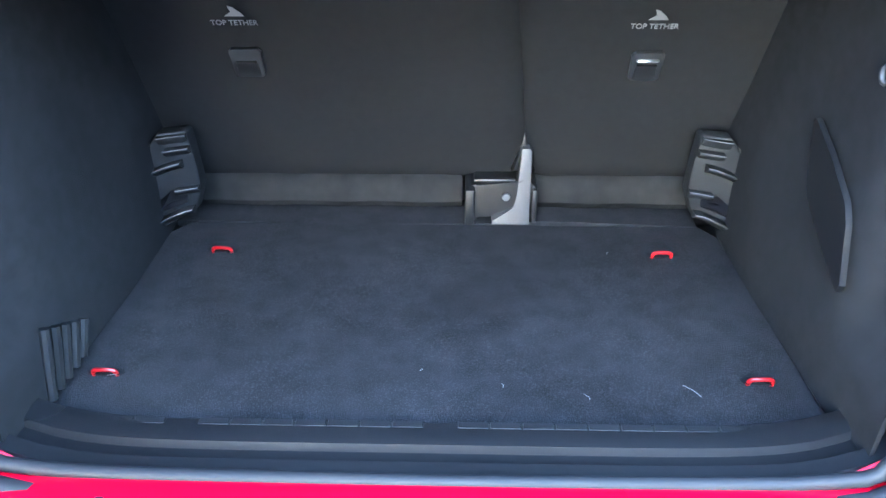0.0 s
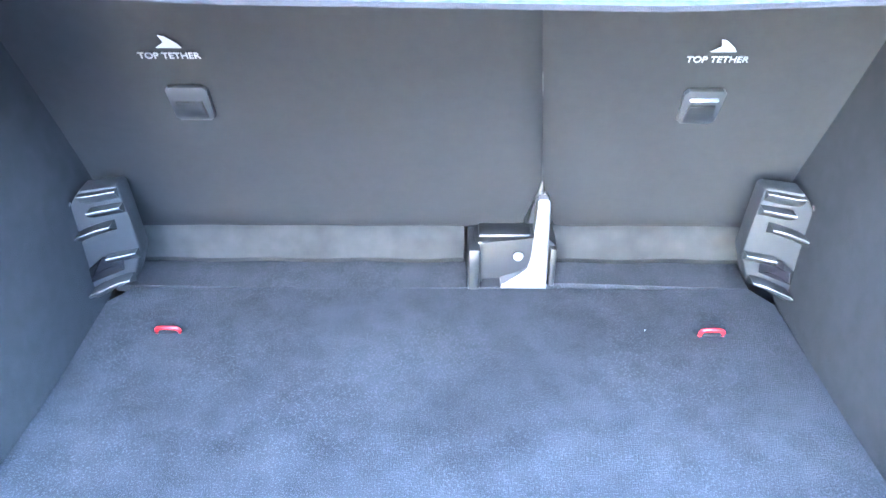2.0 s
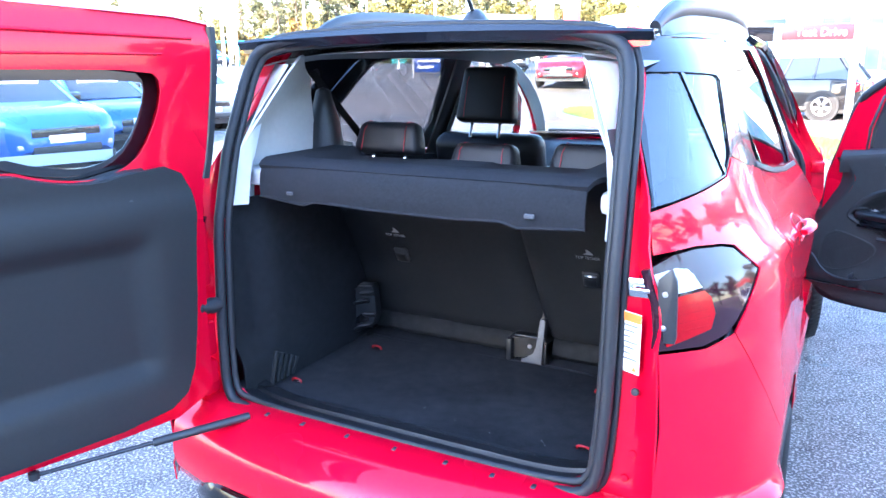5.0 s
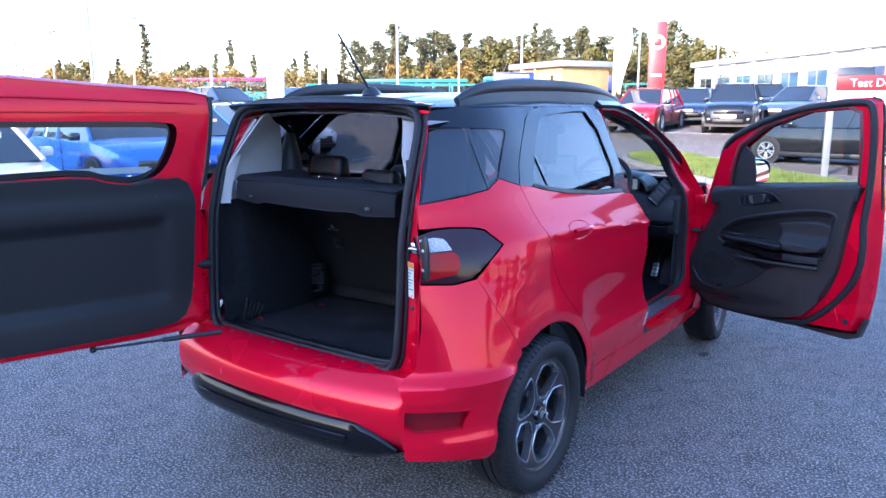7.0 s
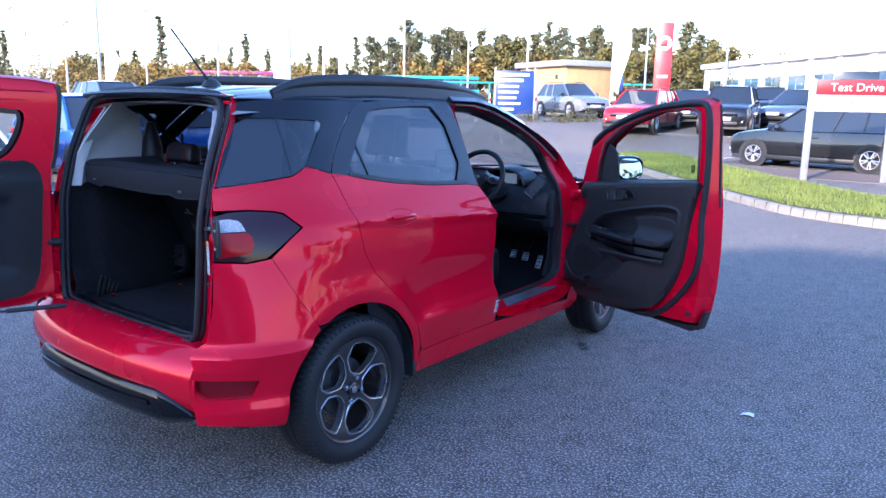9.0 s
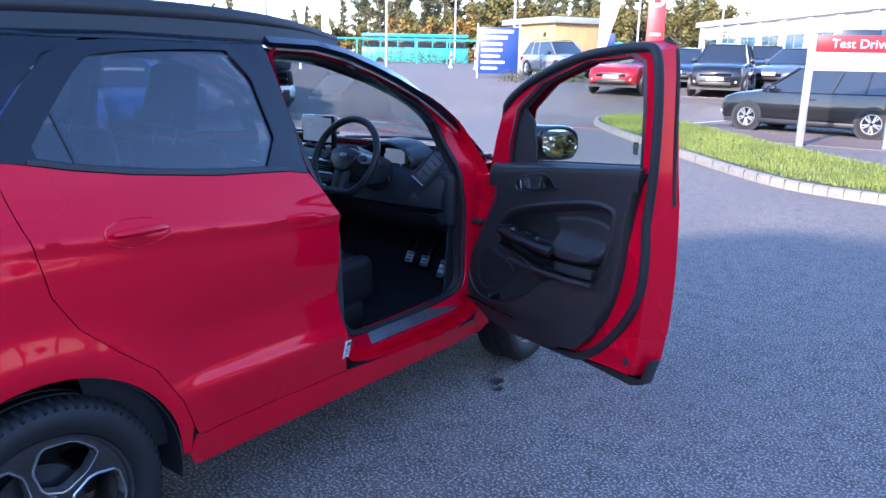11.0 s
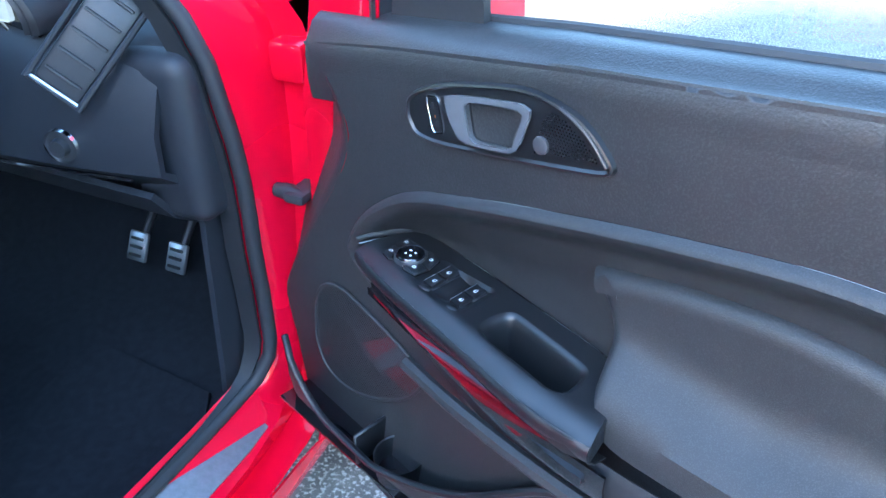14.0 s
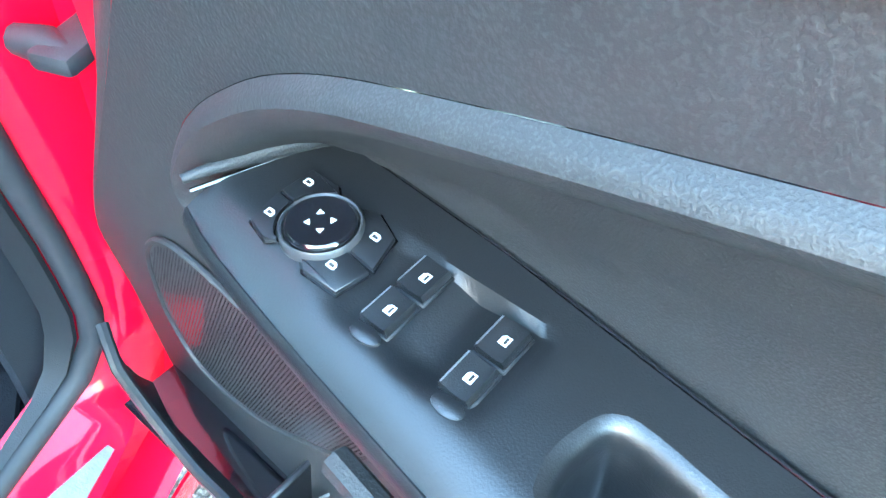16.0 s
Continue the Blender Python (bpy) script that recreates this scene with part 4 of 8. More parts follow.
part("stay_rod", tube([a.lerp(b, 0.47), b], 0.0055, 10), DARKMET, stay)
ball = lathe([(-0.012, 0.006), (-0.008, 0.013), (0.008, 0.013), (0.012, 0.006)], 12, "z")
part("stay_joint", ball, TRIMBK, stay).matrix_basis = Matrix.Translation(b)
# hinge plates with their slots, and clips under the seal
for z in (0.70, 1.17):
    hp = part("hinge_plate", block((-0.612, 0.086, z - 0.048), (-0.556, 0.098, z + 0.048), 0.006), RED, car, "red painted hinge plate")
    for dz in (-0.022, 0.022):
        part("hinge_slot", block((-0.604, 0.083, z + dz - 0.008), (-0.566, 0.088, z + dz + 0.008), 0.002, 1), TRIMBK, hp)
for x in (-0.36, -0.24, -0.10, 0.04, 0.18, 0.30, 0.40):
    part("seal_clip", block((x - 0.006, 0.118, 0.600), (x + 0.006, 0.136, 0.6165), 0.002, 1), TRIMBK, car)
# painted left jamb folds
for z0, z1 in ((0.63, 0.67), (0.74, 0.84), (0.94, 1.12), (1.21, 1.26)):
    part("jamb_fold", block((-0.60, 0.10, z0), (-0.552, 0.16, z1), 0.012), RED, car)

# sill plate of the opening
sill_prof = [(0.165, 0.600), (0.175, 0.612), (0.195, 0.614), (0.20, 0.602), (0.222, 0.600), (0.226, 0.610), (0.245, 0.613), (0.262, 0.611), (0.268, 0.598)]
xs = np.linspace(-0.53, 0.53, 30)
part("boot_sill_plate", loft([[(x, y + 0.025 * abs(x / 0.53) ** 6, z + 0.03 * abs(x / 0.53) ** 10) for y, z in sill_prof] for x in xs], thick=0.004), PLASTIC2, car, "dark plastic load sill plate")
for k in range(24):
    x = -0.47 + 0.04 * k
    if abs(x - 0.02) < 0.03 or abs(x + 0.30) < 0.02:
        continue
    part("sill_rib", block((x - 0.0186, 0.252, 0.6115), (x + 0.0186, 0.263, 0.6132), 0.0006, 1), PLASTIC, car)

# load floor: two boards of carpet with a step line
FLOOR_Z = 0.596


def floor_pt(x, y):
    dz = 0.006 * math.exp(-((y - 0.478) / 0.006) ** 2) - 0.003 * math.exp(-((y - 0.492) / 0.010) ** 2)
    return (x, y, FLOOR_Z - dz + 0.0025 * noise.noise(Vector((x * 5, y * 5, 0))))


part("boot_floor", sheet([(-0.50, 0.262), (0.50, 0.262), (0.502, 0.5), (0.495, 0.76), (0.47, 0.80), (-0.47, 0.80), (-0.50, 0.76), (-0.505, 0.5)], floor_pt, 0.03, 0.02), FLOORC, car, "dark grey carpeted boot floor")
part("floor_flap", sheet([(-0.50, 0.802), (0.15, 0.802), (0.165, 0.812), (0.47, 0.804), (0.475, 0.90), (-0.49, 0.90)], lambda x, y: (x, y, FLOOR_Z + 0.001 + 0.002 * math.sin(9 * x)), 0.04, 0.012), FLOORC, car)
for x, y in ((-0.383, 0.692), (0.38, 0.692), (-0.452, 0.362), (0.437, 0.362)):
    pts = soft([(x - 0.016, y, FLOOR_Z - 0.004), (x - 0.016, y - 0.003, FLOOR_Z + 0.008), (x - 0.010, y - 0.005, FLOOR_Z + 0.012), (x + 0.010, y - 0.005, FLOOR_Z + 0.012), (x + 0.016, y - 0.003, FLOOR_Z + 0.008), (x + 0.016, y, FLOOR_Z - 0.004)], 2, False)
    part("floor_loop", tube(pts, 0.0032, 8), REDPLAST, car, "red plastic loop on the boot floor")
    part("loop_slot", sheet(soft([(x - 0.026, y - 0.006), (x + 0.026, y - 0.006), (x + 0.026, y + 0.010), (x - 0.026, y + 0.010)], 2), lambda u, v: (u, v, FLOOR_Z + 0.0035), 0.02, 0.001), FABRIC, car)
for x, y, a, n in ((0.286, 0.695, 80, 0.004), (0.20, 0.325, 120, 0.012), (0.34, 0.34, 130, 0.03), (0.09, 0.345, 100, 0.008), (-0.44, 0.355, 10, 0.012), (-0.02, 0.375, 50, 0.006)):
    c, s = math.cos(radians(a)), math.sin(radians(a))
    part("lint", tube([(x - n / 2 * c, y - n / 2 * s, FLOOR_Z + 0.005), (x + 0.002, y, FLOOR_Z + 0.006), (x + n / 2 * c, y + n / 2 * s, FLOOR_Z + 0.005)], 0.0004, 5), GREYMARK, car)


# seat backs towards the load space, split at two fifths
def seat_y(z):
    return 0.875 - 0.43 * (z - 0.64)


def split_x(z):
    return 0.149 - 0.115 * (z - 0.74)


def seat_back(sgn):
    edge = [(split_x(z) + sgn * 0.002, z) for z in np.linspace(0.665, 1.235, 8)]
    far = sgn * 0.56

    def f(x, z):
        e = min((x - split_x(z)) * sgn, z - 0.655)
        return (x, seat_y(z) + 0.022 * max(0, 1 - e / 0.03) ** 2 + 0.003 * noise.noise(Vector((x * 4, z * 4, 3))), z)
    return sheet([*edge, (far, 1.235), (far, 0.665)], f, 0.03, 0.003)


part("rear_seat_back", seat_back(-1), SEATBK, car, "dark felt back of the wide rear seat")
part("rear_seat_back", seat_back(1), SEATBK, car, "dark felt back of the narrow rear seat")
roll = [(0.90, 0.60), (0.862, 0.603), (0.850, 0.618), (0.852, 0.645), (0.860, 0.662), (0.872, 0.672), (0.90, 0.674)]
for x0, x1 in ((-0.49, 0.035), (0.170, 0.48)):
    part("seat_hinge_roll", loft([[(x, y + 0.002 * math.sin(40 * x), z) for y, z in roll] for x in np.linspace(x0, x1, 26)]), SEATROLL, car, "worn dark roll under the rear seats")
for x, z, both in ((-0.313, 0.992, False), (0.319, 0.989, True)):
    y = seat_y(z) - 0.012
    tilt = Matrix.Translation((x, y, z)) @ Matrix.Rotation(radians(90 + 23), 4, "X")
    bar_text(car, "tether_wording", "TOP TETHER", 0.0125, tilt @ pose(0, -0.006, 0), GREYMARK)
    icon = prism([(-0.012, 0), (0.018, 0), (0.014, 0.006), (0.003, 0.016), (-0.004, 0.018), (-0.001, 0.008)], 0.0008, lambda u, v, w: (u, v + 0.006, w))
    part("tether_symbol", icon, GREYMARK, car).matrix_basis = tilt
    tag = Matrix.Translation((x + 0.003, seat_y(z - 0.075) - 0.006, z - 0.075)) @ Matrix.Rotation(radians(90 + 23), 4, "X")
    part("tether_frame", prism(soft([(-0.024, -0.028), (0.024, -0.028), (0.026, 0.028), (-0.026, 0.028)], 1, keep=0.1), 0.006, lambda u, v, w: (u, v, w), 0.002), TRIMBK, car, "small black tether flap").matrix_basis = tag
    part("tether_flap", prism([(-0.018, -0.02), (0.018, -0.02), (0.016, 0.006), (-0.016, 0.006)], 0.005, lambda u, v, w: (u, v, w + 0.005), 0.002), PLASTIC2, car).matrix_basis = tag
    if both:
        part("tether_bar", block((-0.018, 0.012, 0.004), (0.018, 0.017, 0.010), 0.002, 1), SATIN, car).matrix_basis = tag

# latch bracket between the seat backs
br = part("seat_latch_bracket", prism([(0.040, 0.600), (0.062, 0.600), (0.062, 0.612), (0.155, 0.612), (0.172, 0.622), (0.172, 0.668), (0.150, 0.690), (0.128, 0.676), (0.060, 0.676), (0.040, 0.668)], 0.06, lambda x, z, w: (x, 0.87 - w, z), 0.004), PLASTIC2, car, "black seat latch bracket")
part("bracket_cover", prism([(0.090, 0.602), (0.159, 0.602), (0.160, 0.735), (0.156, 0.741), (0.143, 0.741), (0.139, 0.735), (0.137, 0.65), (0.131, 0.632), (0.118, 0.622), (0.090, 0.612)], 0.03, lambda x, z, w: (x, 0.850 - w - (0.30 * max(0, 0.70 - z)), z), 0.003), SATINDK, br, "silver-grey L-shaped cover")
part("bracket_post", block((0.040, 0.790, 0.600), (0.058, 0.86, 0.672), 0.004), PLASTIC2, br)
part("bracket_post", block((0.162, 0.800, 0.600), (0.172, 0.86, 0.668), 0.004), PLASTIC2, br)
part("bracket_bar", block((0.056, 0.822, 0.668), (0.136, 0.86, 0.680), 0.003), PLASTIC2, br)
part("bracket_cone", prism([(0.125, 0.690), (0.168, 0.690), (0.152, 0.742), (0.147, 0.78), (0.143, 0.742)], 0.03, lambda x, z, w: (x, 0.865 - w, z), 0.004), PLASTIC2, br)
part("latch_pin", tube([(0.145, 0.845, 0.72), (0.145, 0.842, 0.758)], 0.004, 8), CHROME, br)
screw = lathe([(0, 0.008), (-0.003, 0.007), (-0.004, 0)], 10, "y")
part("screw", screw, SATIN, br).matrix_basis = pose(0.115, 0.806, 0.652)

# corner trays by the seat: a dished shell with shelves
TRAY = [(0.431, 0.792), (0.436, 0.797), (0.476, 0.798), (0.488, 0.784), (0.506, 0.752), (0.514, 0.712), (0.510, 0.665), (0.503, 0.624), (0.494, 0.622), (0.437, 0.650), (0.424, 0.690), (0.428, 0.752)]
for s in (1, -1):
    def tp(x, z, y, s=s):
        return (s * x, y + 0.45 * max(0, 0.47 - x) - 0.25 * max(0, x - 0.49), z)
    shell = part("corner_tray", prism(TRAY, 0.030, lambda x, z, w: tp(x, z, 0.765 - w), 0.004), PLASTIC, car, "black moulded corner tray with shelves")
    # thin paler tube that paints the highlight along the tray's outer edge
    part("tray_edge_highlight", tube([tp(x, z, 0.732) for x, z in soft([(0.490, 0.782), (0.506, 0.752), (0.513, 0.712), (0.509, 0.665), (0.502, 0.628)], 2, False)], [0.0012 + 0.0022 * math.sin(math.pi * i / 13) for i in range(14)], 8), TRIMEDGE, shell)
    for xa, xb, z, dz, out in ((0.433, 0.477, 0.794, 0.0, 0.010), (0.430, 0.468, 0.772, 0.0, 0.016), (0.445, 0.494, 0.748, -0.014, 0.020), (0.426, 0.462, 0.697, 0.0, 0.014), (0.438, 0.497, 0.660, -0.020, 0.022)):
        rows = [[tp(xa + (xb - xa) * f, z + dz * f * f + dd, 0.736 - yy) for dd, yy in ((0, 0), (-0.001, out), (-0.004, out), (-0.016, 0))] for f in np.linspace(0, 1, 6)]
        part("tray_shelf", loft(rows, closed=True, caps=True), PLASTIC, shell)
        # highlight on the shelf's front edge, put in as a paler line
        part("shelf_edge_highlight", tube([tp(xa + (xb - xa) * f, z + dz * f * f - 0.001, 0.736 - out) for f in np.linspace(0, 1, 6)], 0.0011, 6), TRIMEDGE, shell)
    # no recess here: a flat black plate paints the shade of the hollow
    part("hollow_shade", prism([(0.446, 0.690), (0.470, 0.694), (0.492, 0.676), (0.496, 0.652), (0.448, 0.668)], 0.002, lambda x, z, w: tp(x, z, 0.735 - w)), GLOSSBK, shell)

# side linings of the load space
for s in (1, -1):
    def lining(y, z, s=s):
        bulge = 0.010 * math.exp(-((y - 0.62) / 0.16) ** 2 - ((z - 0.72) / 0.16) ** 2)
        fore = 0.03 * min(max((0.335 - y) / 0.03, 0), 1) * min(max((z - 0.70) / 0.05, 0), 1)
        return (s * (0.504 + 0.03 * max(0, z - 0.8) - bulge + fore + 0.002 * noise.noise(Vector((y * 6, z * 6, s)))), y, z)
    part("boot_side_lining", sheet([(0.20, 0.60), (0.90, 0.60), (0.88, 0.75), (0.74, 1.10), (0.66, 1.20), (0.30, 1.16), (0.215, 1.15), (0.20, 0.9)], lining, 0.028, 0.006), CARPET, car, "dark felt side lining of the boot")
    # pale upper trims beside the parcel shelf
    up = [(0.212, 1.147), (0.33, 1.147), (0.335, 1.20), (0.42, 1.235), (0.80, 1.24), (0.82, 1.262), (0.62, 1.30), (0.60, 1.48), (0.44, 1.545), (0.385, 1.54), (0.30, 1.40), (0.225, 1.22)]
    part("upper_side_trim", sheet(up, lambda y, z: (s * (min(0.545, side(y, z) - 0.06) - 0.02 * max(0, z - 1.2)), y, z), 0.04, 0.006), GREYTRIM, car, "pale grey upper side trim")
    part("shelf_rest", block((min(s * 0.545, s * 0.47), 0.30, 1.195), (max(s * 0.545, s * 0.47), 0.50, 1.245), 0.014), GREYTRIM, car, "pale grey shelf support")
    part("pillar_cover", loft([[(s * (min(0.54, side(y, z) - 0.05)), y, z), (s * 0.50, y + 0.05, z)] for y, z in ((0.215, 1.15), (0.23, 1.23), (0.29, 1.38), (0.36, 1.52))], thick=0.004), GREYTRIM, car)
# grille in the right lining, blue-black shelf ribs
gl = [(0.50, 0.93), (0.43, 0.90), (0.36, 0.86), (0.325, 0.76), (0.39, 0.79), (0.465, 0.83)]
gf = part("side_grille", sheet(soft(gl, 1, keep=0.15), lambda y, z: (0.490, y, z), 0.03, 0.008), PLASTIC2, car, "black ribbed grille in the side lining")
inner_g = scaled(gl, 0.82)
bm = bmesh.new()
for k in range(34):
    z = 0.765 + 0.005 * k
    ys = [y for y in np.linspace(0.30, 0.52, 80) if inside((y, z), inner_g)]
    if len(ys) > 3:
        block((0.4825, ys[0], z), (0.4895, ys[-1], z + 0.002), 0, 1, bm)
part("grille_rib", bm, TRIMEDGE, gf)["kind"] = "stuff"
for k in range(5):
    part("lining_rib", tube([(-0.490 - 0.004, 0.30 + 0.022 * k, 0.605), (-0.492, 0.325 + 0.022 * k, 0.70 - 0.012 * k)], 0.007, 8), PLASTIC, car)
hook = tube(soft([(0.52, 0.40, 1.02), (0.495, 0.40, 1.02), (0.495, 0.39, 1.0), (0.505, 0.385, 1.01)], 2, False), 0.004, 8)
part("bag_hook", hook, TRIMEDGE, car)

# parcel shelf
def shelf_top(x, y):
    dip = 0.03 * min(max((0.40 - abs(x)) / 0.04, 0), 1) * min(max((y - 0.36) / 0.03, 0), 1)
    mid = 0.018 * min(max((0.135 - x) / 0.01, 0), 1) * min(max((x + 0.16) / 0.08, 0), 1) * min(max((y - 0.40) / 0.02, 0), 1) * min(max((0.56 - y) / 0.02, 0), 1)
    e = max(0, 1 - (y - 0.262) / 0.05)
    return (x, y, 1.276 - dip + mid - 0.018 * e ** 2 + 0.012 * (1 - (x / 0.46) ** 2) * 0)


sh = part("parcel_shelf", sheet([(-0.455, 0.266), (0.455, 0.266), (0.475, 0.33), (0.475, 0.63), (-0.475, 0.63), (-0.475, 0.33)], shelf_top, 0.022, 0.012), SHELF, car, "dark grey felt parcel shelf")
lower = [(-0.44, 1.178), (-0.30, 1.164), (-0.262, 1.176), (-0.10, 1.170), (0.12, 1.167), (0.262, 1.172), (0.295, 1.160), (0.435, 1.168)]
front = [[(x, ip(z, [1.16, 1.20, 1.24, 1.258], [0.252, 0.248, 0.254, 0.266]) + 0.012 * (x / 0.45) ** 4, z) for z in np.linspace(ip(x, [p[0] for p in lower], [p[1] for p in lower]), 1.258, 8)] for x in np.linspace(-0.452, 0.452, 60)]
part("shelf_front", loft(front, thick=0.010), SHELF, sh, "drooping felt front edge of the shelf")
part("shelf_hem", tube([r[0] for r in front], 0.004, 6), SHELF, sh)
part("shelf_patch", block((0.32, 0.240, 1.186), (0.345, 0.247, 1.197), 0.002, 1), PATCH, sh)
part("shelf_patch", block((-0.345, 0.240, 1.19), (-0.325, 0.247, 1.199), 0.002, 1), PATCH, sh)


# ---- cabin ----
def headrest(x, y, z0, z1, w, name="headrest", label="black leather headrest"):
    d, h = 0.085, z1 - z0
    bm = bmesh.new()
    bmesh.ops.create_cube(bm, size=1)
    for v in bm.verts:
        top = v.co.z > 0
        v.co = Vector((v.co.x * w * (0.86 if top else 1.0), v.co.y * d * (0.7 if top else 1.0), v.co.z * h))
    bmesh.ops.bevel(bm, geom=bm.edges[:], offset=min(0.03, h * 0.3), segments=4, affect="EDGES", profile=0.6)
    ob = part(name, bm, LEATHER, car, label)
    ob.matrix_basis = pose(x, y, (z0 + z1) / 2, -12, 0, 0)
    for s in (-1, 1):
        part("stitching", tube([(s * w * 0.32, -d * 0.53, -h * 0.42), (s * w * 0.31, -d * 0.47, h * 0.2), (s * w * 0.29, -d * 0.2, h * 0.5), (s * w * 0.29, d * 0.2, h * 0.5)], 0.0012, 5), REDSTITCH, ob)
        part("headrest_post", tube([(s * w * 0.24, 0, -h * 0.5), (s * w * 0.24, -0.01, -h * 0.5 - 0.06)], 0.006, 8), CHROME, ob)
    return ob


headrest(-0.31, 0.70, 1.245, 1.345, 0.235)
headrest(0.012, 0.70, 1.205, 1.292, 0.215)
headrest(0.327, 0.70, 1.205, 1.302, 0.235)
for s in (-1, 1):
    headrest(s * 0.355, 1.50, 1.28, 1.50, 0.255)


def cushion(a, b, bevel, tilt=0.0, m=LEATHER, name="cushion", label="", parent=None):
    c = [(a[i] + b[i]) / 2 for i in range(3)]
    bm = block([a[i] - c[i] for i in range(3)], [b[i] - c[i] for i in range(3)], bevel, 4)
    ob = part(name, bm, m, parent or car, label)
    ob.matrix_basis = pose(*c, tilt, 0, 0)
    return ob


for x0, x1 in ((-0.55, 0.12), (0.14, 0.55)):
    cushion((x0, 0.77, 0.66), (x1, 0.90, 1.215), 0.04, 23, LEATHER, "rear_seat_cushion", "black leather rear seat back")
cushion((-0.60, 0.95, 0.50), (0.60, 1.42, 0.70), 0.05, 0, LEATHER, "rear_bench", "black rear bench")
for s in (-1, 1):
    back = cushion((s * 0.355 - 0.235, 1.50, 0.62), (s * 0.355 + 0.235, 1.62, 1.245), 0.05, 12, LEATHER, "front_seat_back", "black leather front seat back")
    cushion((s * 0.355 - 0.26, 1.49, 0.66), (s * 0.355 - 0.18, 1.66, 1.10), 0.035, 12, LEATHER, "back_bolster")
    cushion((s * 0.355 + 0.18, 1.49, 0.66), (s * 0.355 + 0.26, 1.66, 1.10), 0.035, 12, LEATHER, "back_bolster")
    dy = 0.0 if s > 0 else 0.25
    seat = cushion((s * 0.355 - 0.17, 1.70 - dy, 0.50), (s * 0.355 + 0.14, 2.34 - dy, 0.664), 0.045, 3, FABRIC, "front_seat_base", "black cloth front seat")
    cushion((s * 0.355 - 0.26, 1.70 - dy, 0.48), (s * 0.355 - 0.17, 2.28 - dy, 0.695), 0.04, 3, LEATHER, "seat_bolster")
    cushion((s * 0.355 + 0.115, 1.70 - dy, 0.47), (s * 0.355 + 0.205, 2.335 - dy, 0.676), 0.042, 3, LEATHER, "seat_bolster")
    part("seat_seam", tube([(s * 0.355 + 0.128, 1.72 - dy, 0.650), (s * 0.355 + 0.128, 1.98 - dy, 0.665), (s * 0.355 + 0.128, 2.25 - dy, 0.681), (s * 0.355 + 0.128, 2.33 - dy, 0.655)], 0.0014, 5), REDSTITCH, car)
    part("seat_valance", block((s * 0.355 + 0.16, 1.60, 0.36), (s * 0.355 + 0.225, 2.24, 0.505), 0.02), PLASTIC, car, "black plastic seat side cover")
    part("seat_rail", block((s * 0.355 + 0.15, 1.6, 0.34), (s * 0.355 + 0.19, 2.22, 0.38), 0.006), DARKMET, car)
knob = lathe([(0, 0.036), (0.014, 0.034), (0.018, 0.026), (0.018, 0.0)], 20, "x")
part("seat_knob", knob, TRIMBK, car, "round seat adjuster").matrix_basis = pose(0.58, 1.90, 0.45)
part("seat_lever", block((0.578, 1.66, 0.45), (0.596, 1.78, 0.475), 0.008), TRIMBK, car)
# belts and inner pillars
for s in (-1, 1):
    part("belt", loft([[(s * 0.545, 0.60 + t, z), (s * 0.545, 0.645 + t, z)] for t, z in ((0.0, 1.50), (0.09, 1.42), (0.30, 1.24))], thick=0.002), FABRIC, car, "black seat belt")
    turret = lathe([(0.0, 0.06), (0.10, 0.05), (0.17, 0.03), (0.20, 0.022), (0.21, 0.0)], 16, "z")
    part("belt_guide", turret, TRIMBK, car).matrix_basis = pose(s * 0.53, 0.66, 1.24)
    pil = [[(s * (side(y0, z) - 0.035), y0, z), (s * (side(y0, z) - 0.06), (y0 + y1) / 2, z), (s * (side(y1, z) - 0.035), y1, z)] for z, y0, y1 in ((0.40, 1.74, 1.90), (0.9, 1.72, 1.86), (1.14, 1.66, 1.80), (1.35, 1.65, 1.77), (1.56, 1.63, 1.76))]
    part("centre_pillar", loft(pil, thick=0.01), TRIMBK, car, "dark centre pillar trim")
    part("belt", loft([[(s * (side(1.75, z) - 0.075), 1.70, z), (s * (side(1.75, z) - 0.075), 1.745, z)] for z in (0.5, 0.9, 1.2, 1.40)], thick=0.002), FABRIC, car, "black seat belt")
    lin = [(0.95, 0.36), (1.70, 0.36), (1.72, 1.12), (0.85, 1.22), (0.80, 0.9)]
    part("rear_door_lining", sheet(lin, lambda y, z: (s * (side(y, z) - 0.06), y, z), 0.12, 0.01), CABIN, car)
part("front_door_lining", sheet([(1.90, 0.38), (2.70, 0.36), (2.76, 1.08), (1.80, 1.12)], lambda y, z: (-side(y, z) + 0.07, y, z), 0.12, 0.012), CABIN, car)
part("cabin_floor", loft([[(x, 0.90, 0.33), (x, 2.55, 0.33), (x, 2.86, 0.40), (x, 3.06, 0.62)] for x in (-0.74, -0.2, 0.2, 0.70)], thick=0.01), FOOTC, car, "dark cabin carpet")
part("footwell_mat", sheet(soft([(0.26, 2.12), (0.66, 2.12), (0.64, 2.70), (0.30, 2.72)], 1, keep=0.1), lambda x, y: (x, y, 0.346 + 0.22 * max(0, y - 2.55)), 0.05, 0.008), FOOTC, car, "dark carpet mat")
part("kick_panel", sheet([(2.64, 0.36), (3.05, 0.36), (3.05, 0.95), (2.70, 0.95), (2.66, 0.5)], lambda y, z: (0.705 - 0.08 * max(0, y - 2.6), y, z), 0.08, 0.01), CABIN, car)
part("kick_panel", sheet([(2.30, 0.30), (3.08, 0.30), (3.08, 1.0), (2.50, 1.0)], lambda y, z: (-0.70 + 0.05 * max(0, y - 2.6), y, z), 0.1, 0.01), CABIN, car)
